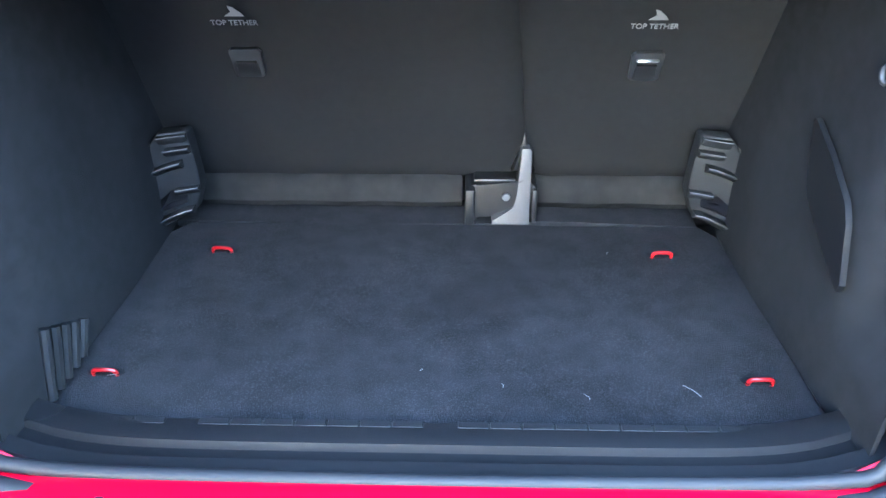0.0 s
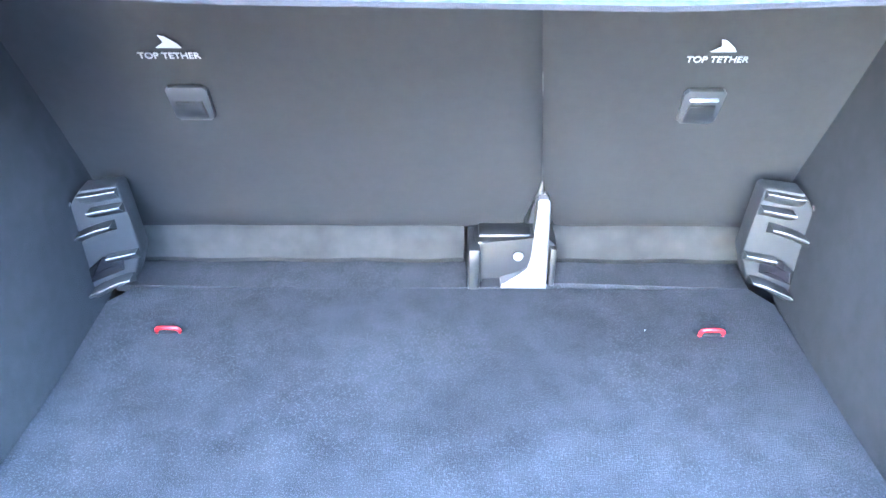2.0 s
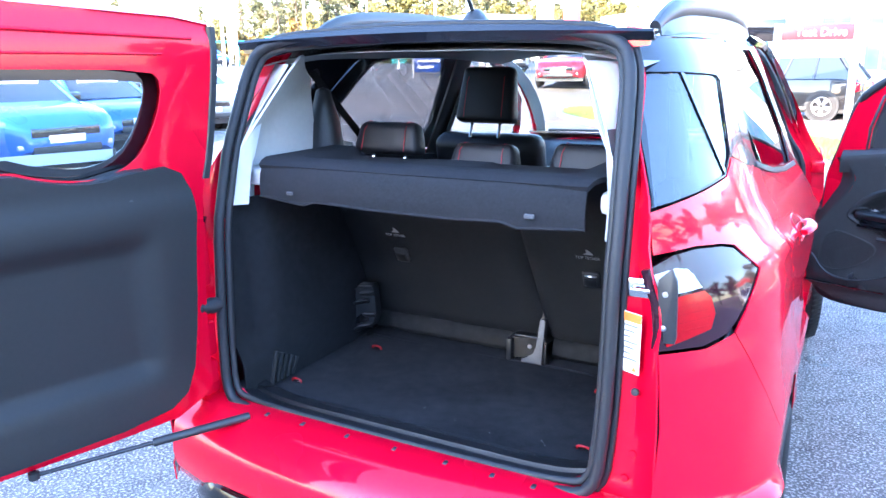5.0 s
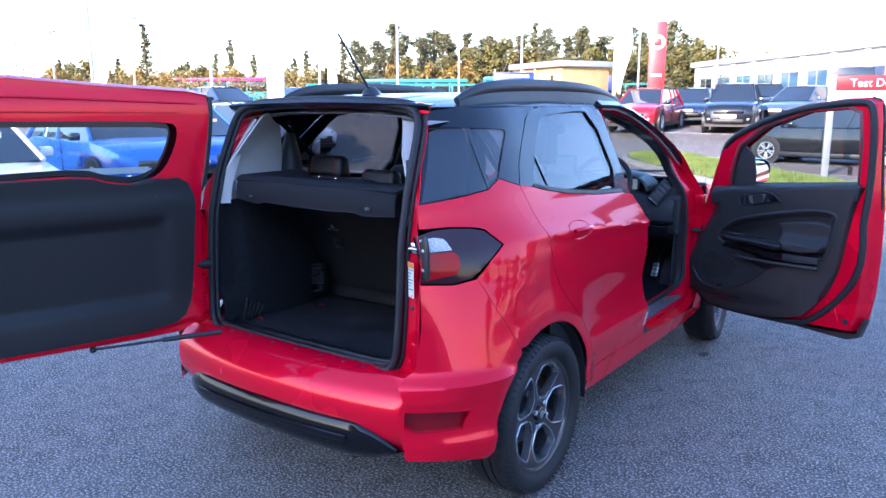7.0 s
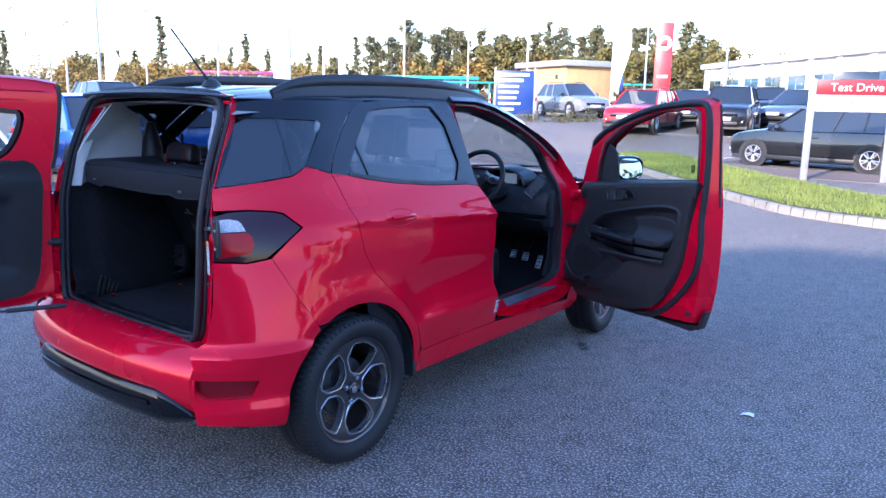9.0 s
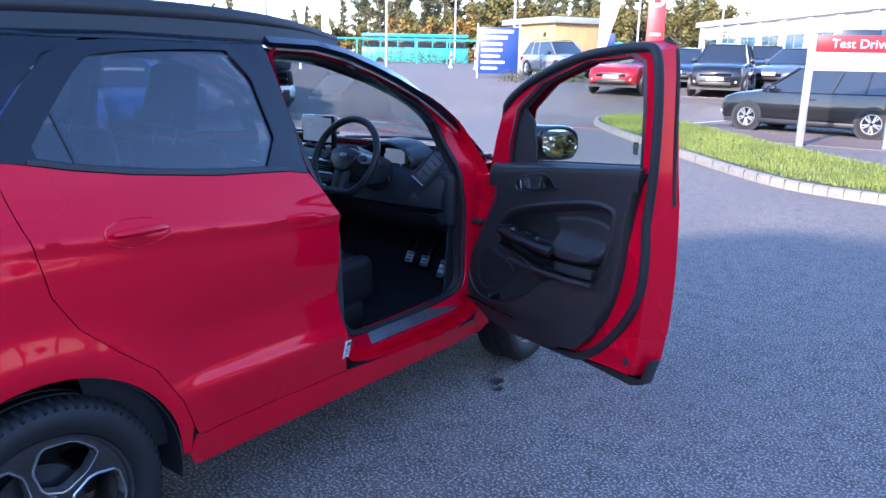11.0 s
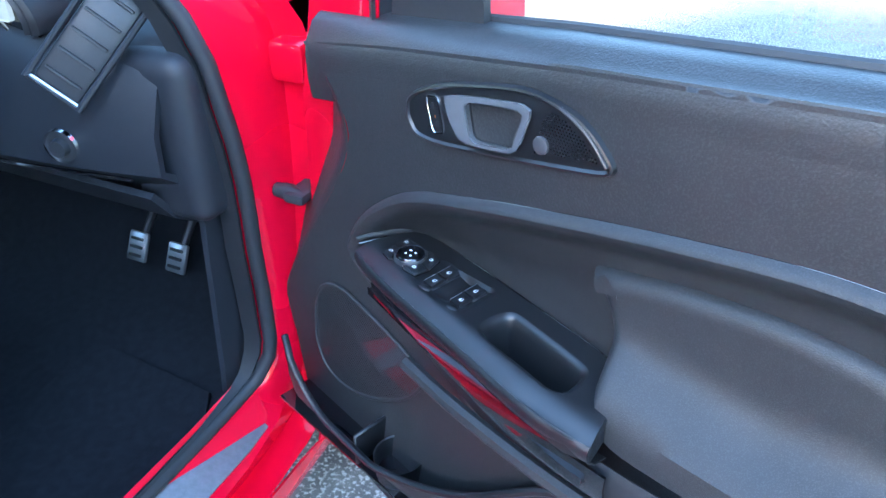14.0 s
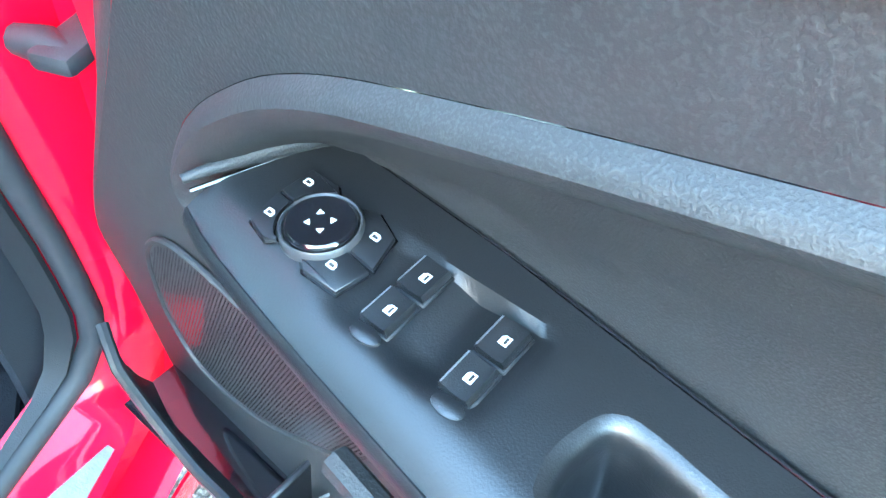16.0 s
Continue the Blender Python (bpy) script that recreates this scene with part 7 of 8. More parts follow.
low = [(0.80, 0.53), (0.72, 0.44), (0.60, 0.41), (0.334, 0.385), (0.126, 0.40), (0.0, 0.46)]


def pocket_w(u, z):
    t = min(1, max(0, (z - 0.39) / 0.12))
    own = -0.030 - ip(u, [-0.03, 0.05, 0.25, 0.45, 0.65, 0.82], [0.02, 0.055, 0.065, 0.05, 0.015, -0.02]) * t
    return min(own, card_w(u, z) - ip(u, [0.5, 0.70, 0.78], [0.007, 0.002, -0.006]))


poc = part("door_pocket", sheet(POC + low, lambda u, z: dp(u, z, pocket_w(u, z)), 0.016, 0.0), CARD, door, "deep black door pocket")
part("pocket_lip", tube([dp(u, z, pocket_w(u, z) + 0.002) for u, z in POC], 0.0055, 8), PLASTIC2, poc)
part("pocket_floor", sheet([(0.0, -0.085), (0.36, -0.085), (0.36, -0.02), (0.0, -0.02)], lambda u, w: dp(u, 0.47, w), 0.05, 0.004), GLOSSBK, poc)
part("pocket_rib", block((0, -0.04, -0.05), (0.006, 0.03, 0.012), 0.002, 1), PLASTIC2, poc).matrix_basis = DOOR @ pose(0.20, -0.045, 0.515)
ch = lathe([(0, 0.036), (0.002, 0.038), (-0.05, 0.034)], 24, "z")
part("cup_holder", ch, PLASTIC2, poc).matrix_basis = DOOR @ pose(0.26, -0.048, 0.505)

# door mirror
mh = bmesh.new()
bmesh.ops.create_cube(mh, size=1)
for v in mh.verts:
    v.co = Vector((v.co.x * 0.13, v.co.y * 0.275, v.co.z * 0.168 * (1.0 if v.co.y < 0 else 0.86)))
bmesh.ops.bevel(mh, geom=mh.edges[:], offset=0.045, segments=5, affect="EDGES", profile=0.55)
mo = part("door_mirror", mh, GLOSSBK, door, "black door mirror")
mo.matrix_basis = DOOR @ pose(0.118, 0.272, 1.178, 0, 0, 0)
MG = soft([(-0.080, -0.060), (0.09, -0.066), (0.122, -0.025), (0.116, 0.042), (0.055, 0.066), (-0.080, 0.064)], 2, keep=0.2)
part("mirror_face", prism(MG, 0.003, lambda u, v, w: (0.064 + w, u, v)), MIRROR, mo, "mirror glass").matrix_basis = pose(0.004, 0, -0.010, 0, -9.5, 0)
part("mirror_rim", tube([(0.065, u, v) for u, v in grown(MG, 0.005)], 0.008, 8, closed=True), GLOSSBK, mo)
part("mirror_arm", prism(soft([(0.06, 1.10), (0.185, 1.105), (0.175, 1.19), (0.12, 1.24), (0.07, 1.16)], 1), 0.10, lambda u, v, w: dp(u, v, 0.07 + w), 0.01), GLOSSBK, door)
part("mirror_sail", sheet([(0.200, 1.085), (0.345, 1.105), (0.340, 1.20), (0.325, 1.29), (0.262, 1.345), (0.222, 1.27)], lambda u, z: dp(u, z, 0.034), 0.06, 0.01), TRIMBK, door, "black triangular mirror base")


# ---- ground, verge, shading building ----
rg = random.Random(7)
GZ = -0.012


def rise(x, y):
    """The forecourt climbs gently beyond the verge."""
    d = math.hypot(x - 3.0, y + 1.5)
    q = min(1, max(0, (d - 24.6) / 4.0))
    return 0.6 * q * q * (3 - 2 * q) + (ip(d, [28.6, 36, 60], [0, 0.35, 0.8]))


span = [-700, -300, -140, -80] + list(np.arange(-56, 57, 1.6)) + [80, 140, 300, 700]
ground = loft([[(x, y + 20, GZ + (rise(x, y + 20) * ip(y + 20, [6, 14], [0, 1]))) for y in span] for x in span])
tagged(part("ground", ground, ASPHALT, None, "", 60), kind="structure")
VERGE = soft([(-7.0, 21.2), (-6.2, 18.5), (-4.3, 16.0), (-2.5, 13.8), (-0.5, 11.5), (0.45, 10.55), (1.15, 10.25), (1.9, 10.08), (4.0, 9.75), (9.0, 9.3), (9.0, 11.9), (4.0, 12.1), (1.35, 12.9), (-1.2, 15.9), (-2.9, 18.0), (-5.5, 21.7)], 2)
verge = tagged(part("verge", sheet(VERGE, lambda x, y: (x, y, rise(x, y) + 0.10 + 0.03 * noise.noise(Vector((x * 0.7, y * 0.7, 0)))), 0.5), SOIL), kind="structure")
kerb_bm = loft([[(x, y, z + rise(x, y)) for x, y in grown(VERGE, d)] for d, z in ((0.005, 0.09), (0.005, 0.108), (0.10, 0.108), (0.125, 0.09), (0.13, -0.02))], closed=True)
kerb = tagged(part("kerb", kerb_bm, KERB), kind="structure")
run = dense(grown(VERGE, 0.07), 0.92)
for i, p in enumerate(run):
    if p.y < 20 and p.x < 4:
        q = run[(i + 1) % len(run)]
        d = math.degrees(math.atan2(q.y - p.y, q.x - p.x))
        j = part("joint", block((-0.004, -0.062, 0.0), (0.004, 0.064, 0.1095)), SOIL, kerb)
        j.matrix_basis = pose(p.x, p.y, rise(p.x, p.y), 0, 0, d)
vb = []
fb = []
arr = np.array([tuple(p) for p in VERGE])
lo, hi = arr.min(0), arr.max(0)
inner_v = grown(VERGE, -0.06)
while len(fb) < 26000:
    x, y = rg.uniform(lo[0], min(hi[0], 5)), rg.uniform(lo[1], hi[1])
    if not inside((x, y), inner_v):
        continue
    h, a, w = rg.uniform(0.04, 0.10), rg.uniform(0, 6.28), rg.uniform(0.006, 0.013)
    z = rise(x, y) + 0.095 + 0.03 * noise.noise(Vector((x * 0.7, y * 0.7, 0)))
    k = len(vb)
    vb += [(x - w * math.cos(a), y - w * math.sin(a), z), (x + w * math.cos(a), y + w * math.sin(a), z), (x + rg.uniform(-0.04, 0.04), y + rg.uniform(-0.04, 0.04), z + h)]
    fb.append((k, k + 1, k + 2))
gm = bpy.data.meshes.new("grass")
gm.from_pydata(vb, [], fb)
gm.materials.append(GRASS)
tagged(new("grass", gm), kind="stuff", label="short sunlit green grass on the verge", category="grass")
tagged(part("pavement", block((-6.5, 17.0, -0.1), (14, 19.2, 0.004)), PAVING), kind="structure")
for a, b in (((-4.3, 26.5), (3.0, 25.5)), ((-3.9, 19.6), (-3.2, 23.4)), ((1.6, 19.4), (2.2, 23.0)), ((-12, 33), (-2, 31.5)), ((-8.6, 24.5), (-4.4, 23.8)), ((-17.5, 34.5), (-9, 33.0)), ((-9.4, 11.5), (-14, 11.7)), ((-9.8, 14.3), (-15, 14.5)), ((-8.2, 4.2), (-13, 4.4)), ((-8.9, 7.0), (-14, 7.2))):
    d = Vector((b[0] - a[0], b[1] - a[1]))
    ln = part("road_line", block((0, -0.05, 0), (d.length, 0.05, 0.003)), ROADWHITE)
    ln.matrix_basis = pose(a[0], a[1], GZ + 0.012 + max(rise(*a), rise(*b)), 0, 0, math.degrees(math.atan2(d.y, d.x)))
    tagged(ln, kind="structure")
for x, y, r in ((0.87, 2.87, 0.045), (0.93, 2.80, 0.028), (0.80, 2.95, 0.022)):
    st = soft([(r * (0.6 + 0.7 * rg.random()) * math.cos(a), r * (0.6 + 0.7 * rg.random()) * math.sin(a)) for a in np.linspace(0, 5.6, 9)], 1)
    so = part("oil_spot", sheet(st, lambda u, v: (u, v, 0), 0.05), OILSTAIN)
    so.location = (x, y, GZ + 0.004)
    tagged(so, kind="structure")
pap = part("litter", sheet([(0, 0), (0.07, 0.01), (0.06, 0.05), (0.01, 0.04)], lambda u, v: (u, v, 0.01 * math.sin(40 * u)), 0.02, 0.001), WHITEPAINT)
pap.location = (2.05, 2.35, GZ + 0.004)
tagged(pap, "small scrap of pale litter on the asphalt", "litter")

# building behind the camera, whose shade covers the car
bh = [(-4.6, 0.0), (-4.6, 9.7), (0.4, 12.55), (1.1, 12.93), (2.1, 13.0), (46, 13.0), (46, 0.0)]
shop = tagged(new("dealer_building"), "large dark-clad workshop building that shades the forecourt", "building")
part("wall", prism(bh, 14.0, lambda x, z, w: (x, -26.0 - w, z)), DARKCLAD, shop)
for k in range(8):
    w = part("window", block((0.5 + 5.5 * k, -26.05, 0.6), (5.0 + 5.5 * k, -25.99, 5.2), 0.02), WINBLUE, shop)
    part("frame", block((2.7 + 5.5 * k, -26.0, 0.55), (2.8 + 5.5 * k, -25.96, 5.25)), STEELGREY, w)
# showroom to the right, seen mirrored in the car's glass and paint
show = tagged(new("showroom"), "white showroom with a red fascia band and glazing", "building")
part("wall", block((7.5, 24.0, 0), (34, 44, 4.6)), RENDERW, show)
part("fascia", block((7.3, 23.7, 3.3), (34.2, 44, 4.3), 0.03), SIGNRED, show)
part("roof", block((7.2, 23.6, 4.6), (34.3, 44.2, 4.9)), STEELGREY, show)
for k in range(8):
    part("window", block((8.3 + 3.1 * k, 23.93, 0.3), (10.9 + 3.1 * k, 24.02, 3.0)), WINBLUE, show)

# ---- white building with tall windows on the far side ----
far = tagged(new("white_building"), "long low white building with tall blue windows", "building")
far.matrix_basis = pose(-16.0, 55.0, 0, 0, 0, -49)
part("wall", block((0, 0, 0), (36, 12, 4.4), 0.02), RENDERW, far)
part("roof_edge", block((-0.25, -0.25, 4.2), (36.2, 12.2, 4.55), 0.03), RENDERW, far, "white roof edge")
for k in range(13):
    x = 1.2 + 2.75 * k
    w = part("window", block((x, -0.04, 0.5), (x + 1.75, 0.05, 3.3)), WINBLUE if k else GLOSSBK, far)
    part("frame", block((x - 0.08, -0.07, 3.3), (x + 1.83, 0.03, 3.39)), POLEGREY, w)
    part("frame", block((x + 0.84, -0.06, 0.5), (x + 0.91, 0.02, 3.3)), POLEGREY, w)
    part("pier", block((x - 0.75, -0.12, 0), (x - 0.25, 0.0, 4.19), 0.02), RENDERW, far)

# ---- brick hut ----
hut = tagged(new("hut"), "small buff brick hut with a flat roof and grey door", "hut")
hut.matrix_basis = pose(-21.7, 38.6, 0.62, 0, 0, -28)
part("wall", block((0, 0, -0.5), (5.0, 3.2, 3.0), 0.02), BRICK, hut)
part("roof", block((-0.25, -0.3, 3.0), (5.25, 3.5, 3.32), 0.03), STEELGREY, hut)
part("door", block((1.3, -0.05, 0.1), (2.3, 0.03, 2.3), 0.02), STEELGREY, hut)
part("side_panel", block((-0.06, 0.1, 0.1), (-0.003, 3.0, 2.9)), RENDERW, hut)
part("vent", block((3.9, -0.03, 2.3), (4.15, 0.02, 2.55)), GLOSSBK, hut)
part("floodlight", block((1.05, -0.25, 2.7), (1.35, -0.02, 2.9), 0.02), WHITEPAINT, hut)

# ---- warehouse, buses, shelters in the distance ----
ware = tagged(new("warehouse"), "grey clad warehouse beyond the buses", "building")
ware.matrix_basis = pose(-62, 78, 0, 0, 0, 36)
part("wall", block((0, 0, 0), (21, 10, 5.6)), STEELGREY, ware)
part("roof", block((-0.3, -0.3, 5.6), (21.3, 10.3, 5.9)), POLEGREY, ware)
for k in range(5):
    part("rib", block((0.5 + 4.6 * k, -0.12, 0), (0.9 + 4.6 * k, 0.02, 5.6)), POLEGREY, ware)
part("panel", block((10, -0.15, 2.6), (16, 0.02, 5.0)), TEAL, ware)


def make_bus(x, y, rz, length, mat_roof):
    b = tagged(new("bus"), "teal single-deck bus parked beyond the fence", "bus", group="parked buses")
    part("body", block((-length / 2, -1.25, 0.4), (length / 2, 1.25, 1.9), 0.12), TEAL, b)
    part("roof", block((-length / 2, -1.25, 2.85), (length / 2, 1.25, 3.2), 0.14), mat_roof, b)
    n = int(length / 1.6)
    for k in range(n):
        x0 = -length / 2 + 0.2 + k * (length - 0.3) / n
        part("window", block((x0, -1.24, 1.92), (x0 + (length - 0.3) / n - 0.12, 1.24, 2.84), 0.03), CARGLASS, b)
        part("pillar", block((x0 - 0.11, -1.245, 1.9), (x0 - 0.01, 1.245, 2.86)), TEAL, b)
    for sx in (-0.33, 0.3):
        wh = lathe([(-1.27, 0.0), (-1.27, 0.42), (-1.0, 0.48), (1.0, 0.48), (1.27, 0.42), (1.27, 0.0)], 20, "y")
        bmesh.ops.translate(wh, verts=wh.verts, vec=(sx * length, 0, 0.48))
        part("wheel", wh, TYRE, b)
    b.matrix_basis = pose(x, y, 0.9, 0, 0, rz)
    return b


make_bus(-46, 60, 37, 10.5, TEAL)
make_bus(-33.5, 62, 37, 9.5, TEAL)
make_bus(-58, 45, 37, 9.5, MAGENTA)
bank = tagged(part("bank", block((-150, 0, -0.5), (60, 60, 0.9), 0.3), SOIL), kind="structure")
bank.matrix_basis = pose(-20, 66, 0, 0, 0, 36)

# ---- signs ----
ts = tagged(new("test_drive_sign"), "red and grey sign board on two grey posts", "sign")
ts.matrix_basis = pose(0.05, 16.95, 0.10, 0, 0, 22)
for x in (-0.86, 0.74):
    part("post", block((x - 0.02, -0.05, -0.15), (x + 0.12, 0.05, 2.10), 0.008), POLEGREY, ts)
part("red_panel", block((-0.755, -0.03, 1.76), (0.735, 0.03, 2.08), 0.004), SIGNRED, ts, "red sign panel")
part("grey_panel", block((-0.755, -0.03, 1.40), (0.735, 0.03, 1.757), 0.004), SIGNGREY, ts, "grey sign panel")
bar_text(ts, "wording", "Test Drive", 0.24, pose(0.06, -0.033, 1.915, 90), WHITEMARK, 0.001)
ro = lathe([(-0.034, 0.0), (-0.034, 0.075), (-0.03, 0.075)], 28, "y")
part("round_badge", ro, WHITEMARK, ts).matrix_basis = pose(-0.01, 0, 1.58)
part("badge_bar", prism(soft([(-0.035, -0.035), (0.035, -0.04), (0.035, 0.03), (-0.035, 0.035)], 1), 0.001, lambda u, v, w: (u - 0.01, -0.0345 - w, v + 1.58)), INK, ts)
py = tagged(new("pylon_sign"), "tall red totem sign with a round white badge", "sign")
py.matrix_basis = pose(-14.05, 41.9, 0, 0, 0, 20)
part("panel", block((-0.48, -0.2, 0), (0.48, 0.2, 6.25), 0.05), SIGNRED, py)
ro = lathe([(-0.215, 0.0), (-0.215, 0.42), (-0.19, 0.42)], 28, "y")
part("round_badge", ro, WHITEMARK, py).matrix_basis = pose(0, 0, 5.1)
part("badge_bar", block((-0.2, -0.22, 4.9), (0.2, -0.214, 5.3), 0.002), SIGNRED, py)
part("lettering_bar", block((-0.3, -0.21, 3.15), (0.3, -0.198, 3.3), 0.002), WHITEMARK, py)
bs = tagged(new("blue_sign"), "blue forecourt notice board with white lines of lettering", "sign")
bs.matrix_basis = pose(-15.2, 27.6, 0.62, 0, 0, 30)
part("panel", block((-0.85, -0.04, 0.45), (0.85, 0.04, 2.35), 0.01), SIGNBLUE, bs)
for x in (-0.92, 0.85):
    part("post", block((x, -0.04, 0), (x + 0.07, 0.04, 2.5)), POLEGREY, bs)
for k, (w, h) in enumerate(((1.35, 0.12), (1.1, 0.13), (0.9, 0.10), (0.9, 0.10), (0.8, 0.10), (1.0, 0.10), (0.7, 0.10))):
    part("lettering_bar", block((-0.72, -0.045, 2.12 - 0.25 * k), (-0.72 + w, -0.041, 2.12 - 0.25 * k + h)), WHITEMARK, bs)
for x, y, c in ((-18.6, 44.5, SIGNBLUE), (-3.2, 37.5, GLOSSBK)):
    b = tagged(part("board", block((-0.9, -0.04, 1.2), (0.9, 0.04, 2.2), 0.01), c), "small dark notice board on a post", "sign")
    b.matrix_basis = pose(x, y, rise(x, y), 0, 0, 15)
    part("post", block((-0.05, -0.03, 0), (0.05, 0.03, 1.2)), POLEGREY, b)
for x, y in ((-22.5, 36.5), (-19.5, 36.0), (-25, 37.5)):
    bo = tagged(part("bollard", lathe([(0, 0.12), (0.05, 0.11), (0.08, 0.05), (0.9, 0.045), (0.95, 0.06), (1.0, 0.0)], 12, "z"), WHITEPAINT), "white and red bollard on the far kerb", "bollard", group="bollards")
    bo.location = (x, y, GZ + rise(x, y))
    part("band", lathe([(0.5, 0.052), (0.7, 0.051)], 12, "z"), SIGNRED, bo)


# ---- masts, lamp posts and flags ----
def lamp_post(x, y, h, arm=True):
    o = tagged(part("lamp_post", tube([(0, 0, -0.05), (0, 0, h * 0.5), (0, 0, h)], [0.09, 0.07, 0.05], 8), POLEGREY), "tall galvanised lamp post", "lamp post", group="lamp posts")
    o.location = (x, y, 0)
    if arm:
        part("arm", tube([(0, 0, h), (0.25, -0.1, h + 0.12), (0.7, -0.25, h + 0.15)], 0.04, 8), POLEGREY, o)
        part("lantern", block((0.55, -0.38, h + 0.10), (1.05, -0.18, h + 0.2), 0.03), STEELGREY, o)
    return o


def polar(deg, d):
    """A place d metres off in a direction, degrees to the left of straight ahead."""
    a = radians(deg)
    return (3.0 - d * math.sin(a), -1.5 + d * math.cos(a))


def dirpx(px):
    return 37.2 - math.degrees(math.atan((px - 784) / 1323))


for px, d, h, arm in ((130, 55, 5.9, True), (268, 62, 7.6, True), (187, 40, 11, False), (392, 45, 12, False), (712, 48, 12, False), (822, 60, 7.6, True), (924, 46, 12, False), (1128, 50, 7.0, True), (1266, 55, 9.5, False), (1320, 90, 9.0, True), (610, 64, 8, True), (40, 70, 8, True)):
    lamp_post(*polar(dirpx(px), d), h, arm)


def flag(px, d, h, dark, w=0.72, l=4.6, droop=0.55):
    o = tagged(part("flagpole", tube([(0, 0, -0.05), (0, 0, h)], [0.075, 0.05], 10), WHITEPAINT), "white flagpole with a tall hanging banner", "flagpole", group="flagpoles")
    o.location = (*polar(dirpx(px), d), 0)
    rows = []
    for i in range(15):
        z = h - 0.1 - l * i / 14
        rows.append([(u * w * (1 - droop * i / 14) * math.cos(0.6 + 0.4 * math.sin(i * 0.5)), u * w * math.sin(0.6 + 0.5 * math.sin(i * 0.6 + u * 3)) * 0.8 + 0.06 * math.sin(i + 6 * u), z - 0.25 * u * (i / 14)) for u in np.linspace(0.06, 1, 9)])
    part("banner", loft(rows, thick=0.004), FLAGW, o)
    if dark:
        part("banner_panel", loft([[tuple(Vector(p) + Vector((0.0, -0.012, 0))) for p in r] for r in rows[5:10]], thick=0.003), FLAGB, o)
    return o


for px, d, h, dark in ((52, 42, 8.6, False), (198, 50, 6.5, False), (574, 40, 8.2, False), (600, 66, 6.5, False), (1072, 31, 6.9, False)):
    flag(px, d, h, dark)
tot = tagged(part("totem", block((-0.55, -0.15, 0), (0.45, 0.15, 5.6), 0.05), FLAGW), "slim white totem sign with a dark head", "sign")
tot.matrix_basis = pose(*polar(dirpx(503), 46), 0, 0, 0, 35)
part("head", block((-0.2, -0.17, 3.9), (0.47, 0.17, 5.5), 0.04), SIGNGREY, tot)
mast = tagged(new("lattice_mast"), "grey steel lattice mast", "mast")
mast.matrix_basis = pose(*polar(dirpx(82), 75), 0, 0, 0, 20)
for a, b in ((-0.7, -0.7), (0.7, -0.7), (0.7, 0.7), (-0.7, 0.7)):
    part("leg", tube([(a, b, 0), (a * 0.6, b * 0.6, 14)], 0.07, 6), POLEGREY, mast)
for k in range(13):
    f, g = 1 - 0.4 * k / 13, 1 - 0.4 * (k + 1) / 13
    part("brace", tube([(-0.7 * f, -0.7 * f, k * 1.07), (0.7 * g, -0.7 * g, k * 1.07 + 1.07)], 0.035, 5), POLEGREY, mast)
    part("brace", tube([(0.7 * f, -0.7 * f, k * 1.07), (-0.7 * g, -0.7 * g, k * 1.07 + 1.07)], 0.035, 5), POLEGREY, mast)
fence = tagged(new("fence"), "teal tubular rail fence in front of the buses", "fence")
for k in range(12):
    x, y = polar(dirpx(560 + 50 * k), 57)
    part("post", tube([(x, y, 0), (x, y, 3.0)], 0.06, 6), TEAL, fence)
    x2, y2 = polar(dirpx(610 + 50 * k), 57)
    part("rail", tube([(x, y, 3.0), (x2, y2, 3.0)], 0.07, 6), TEAL, fence)


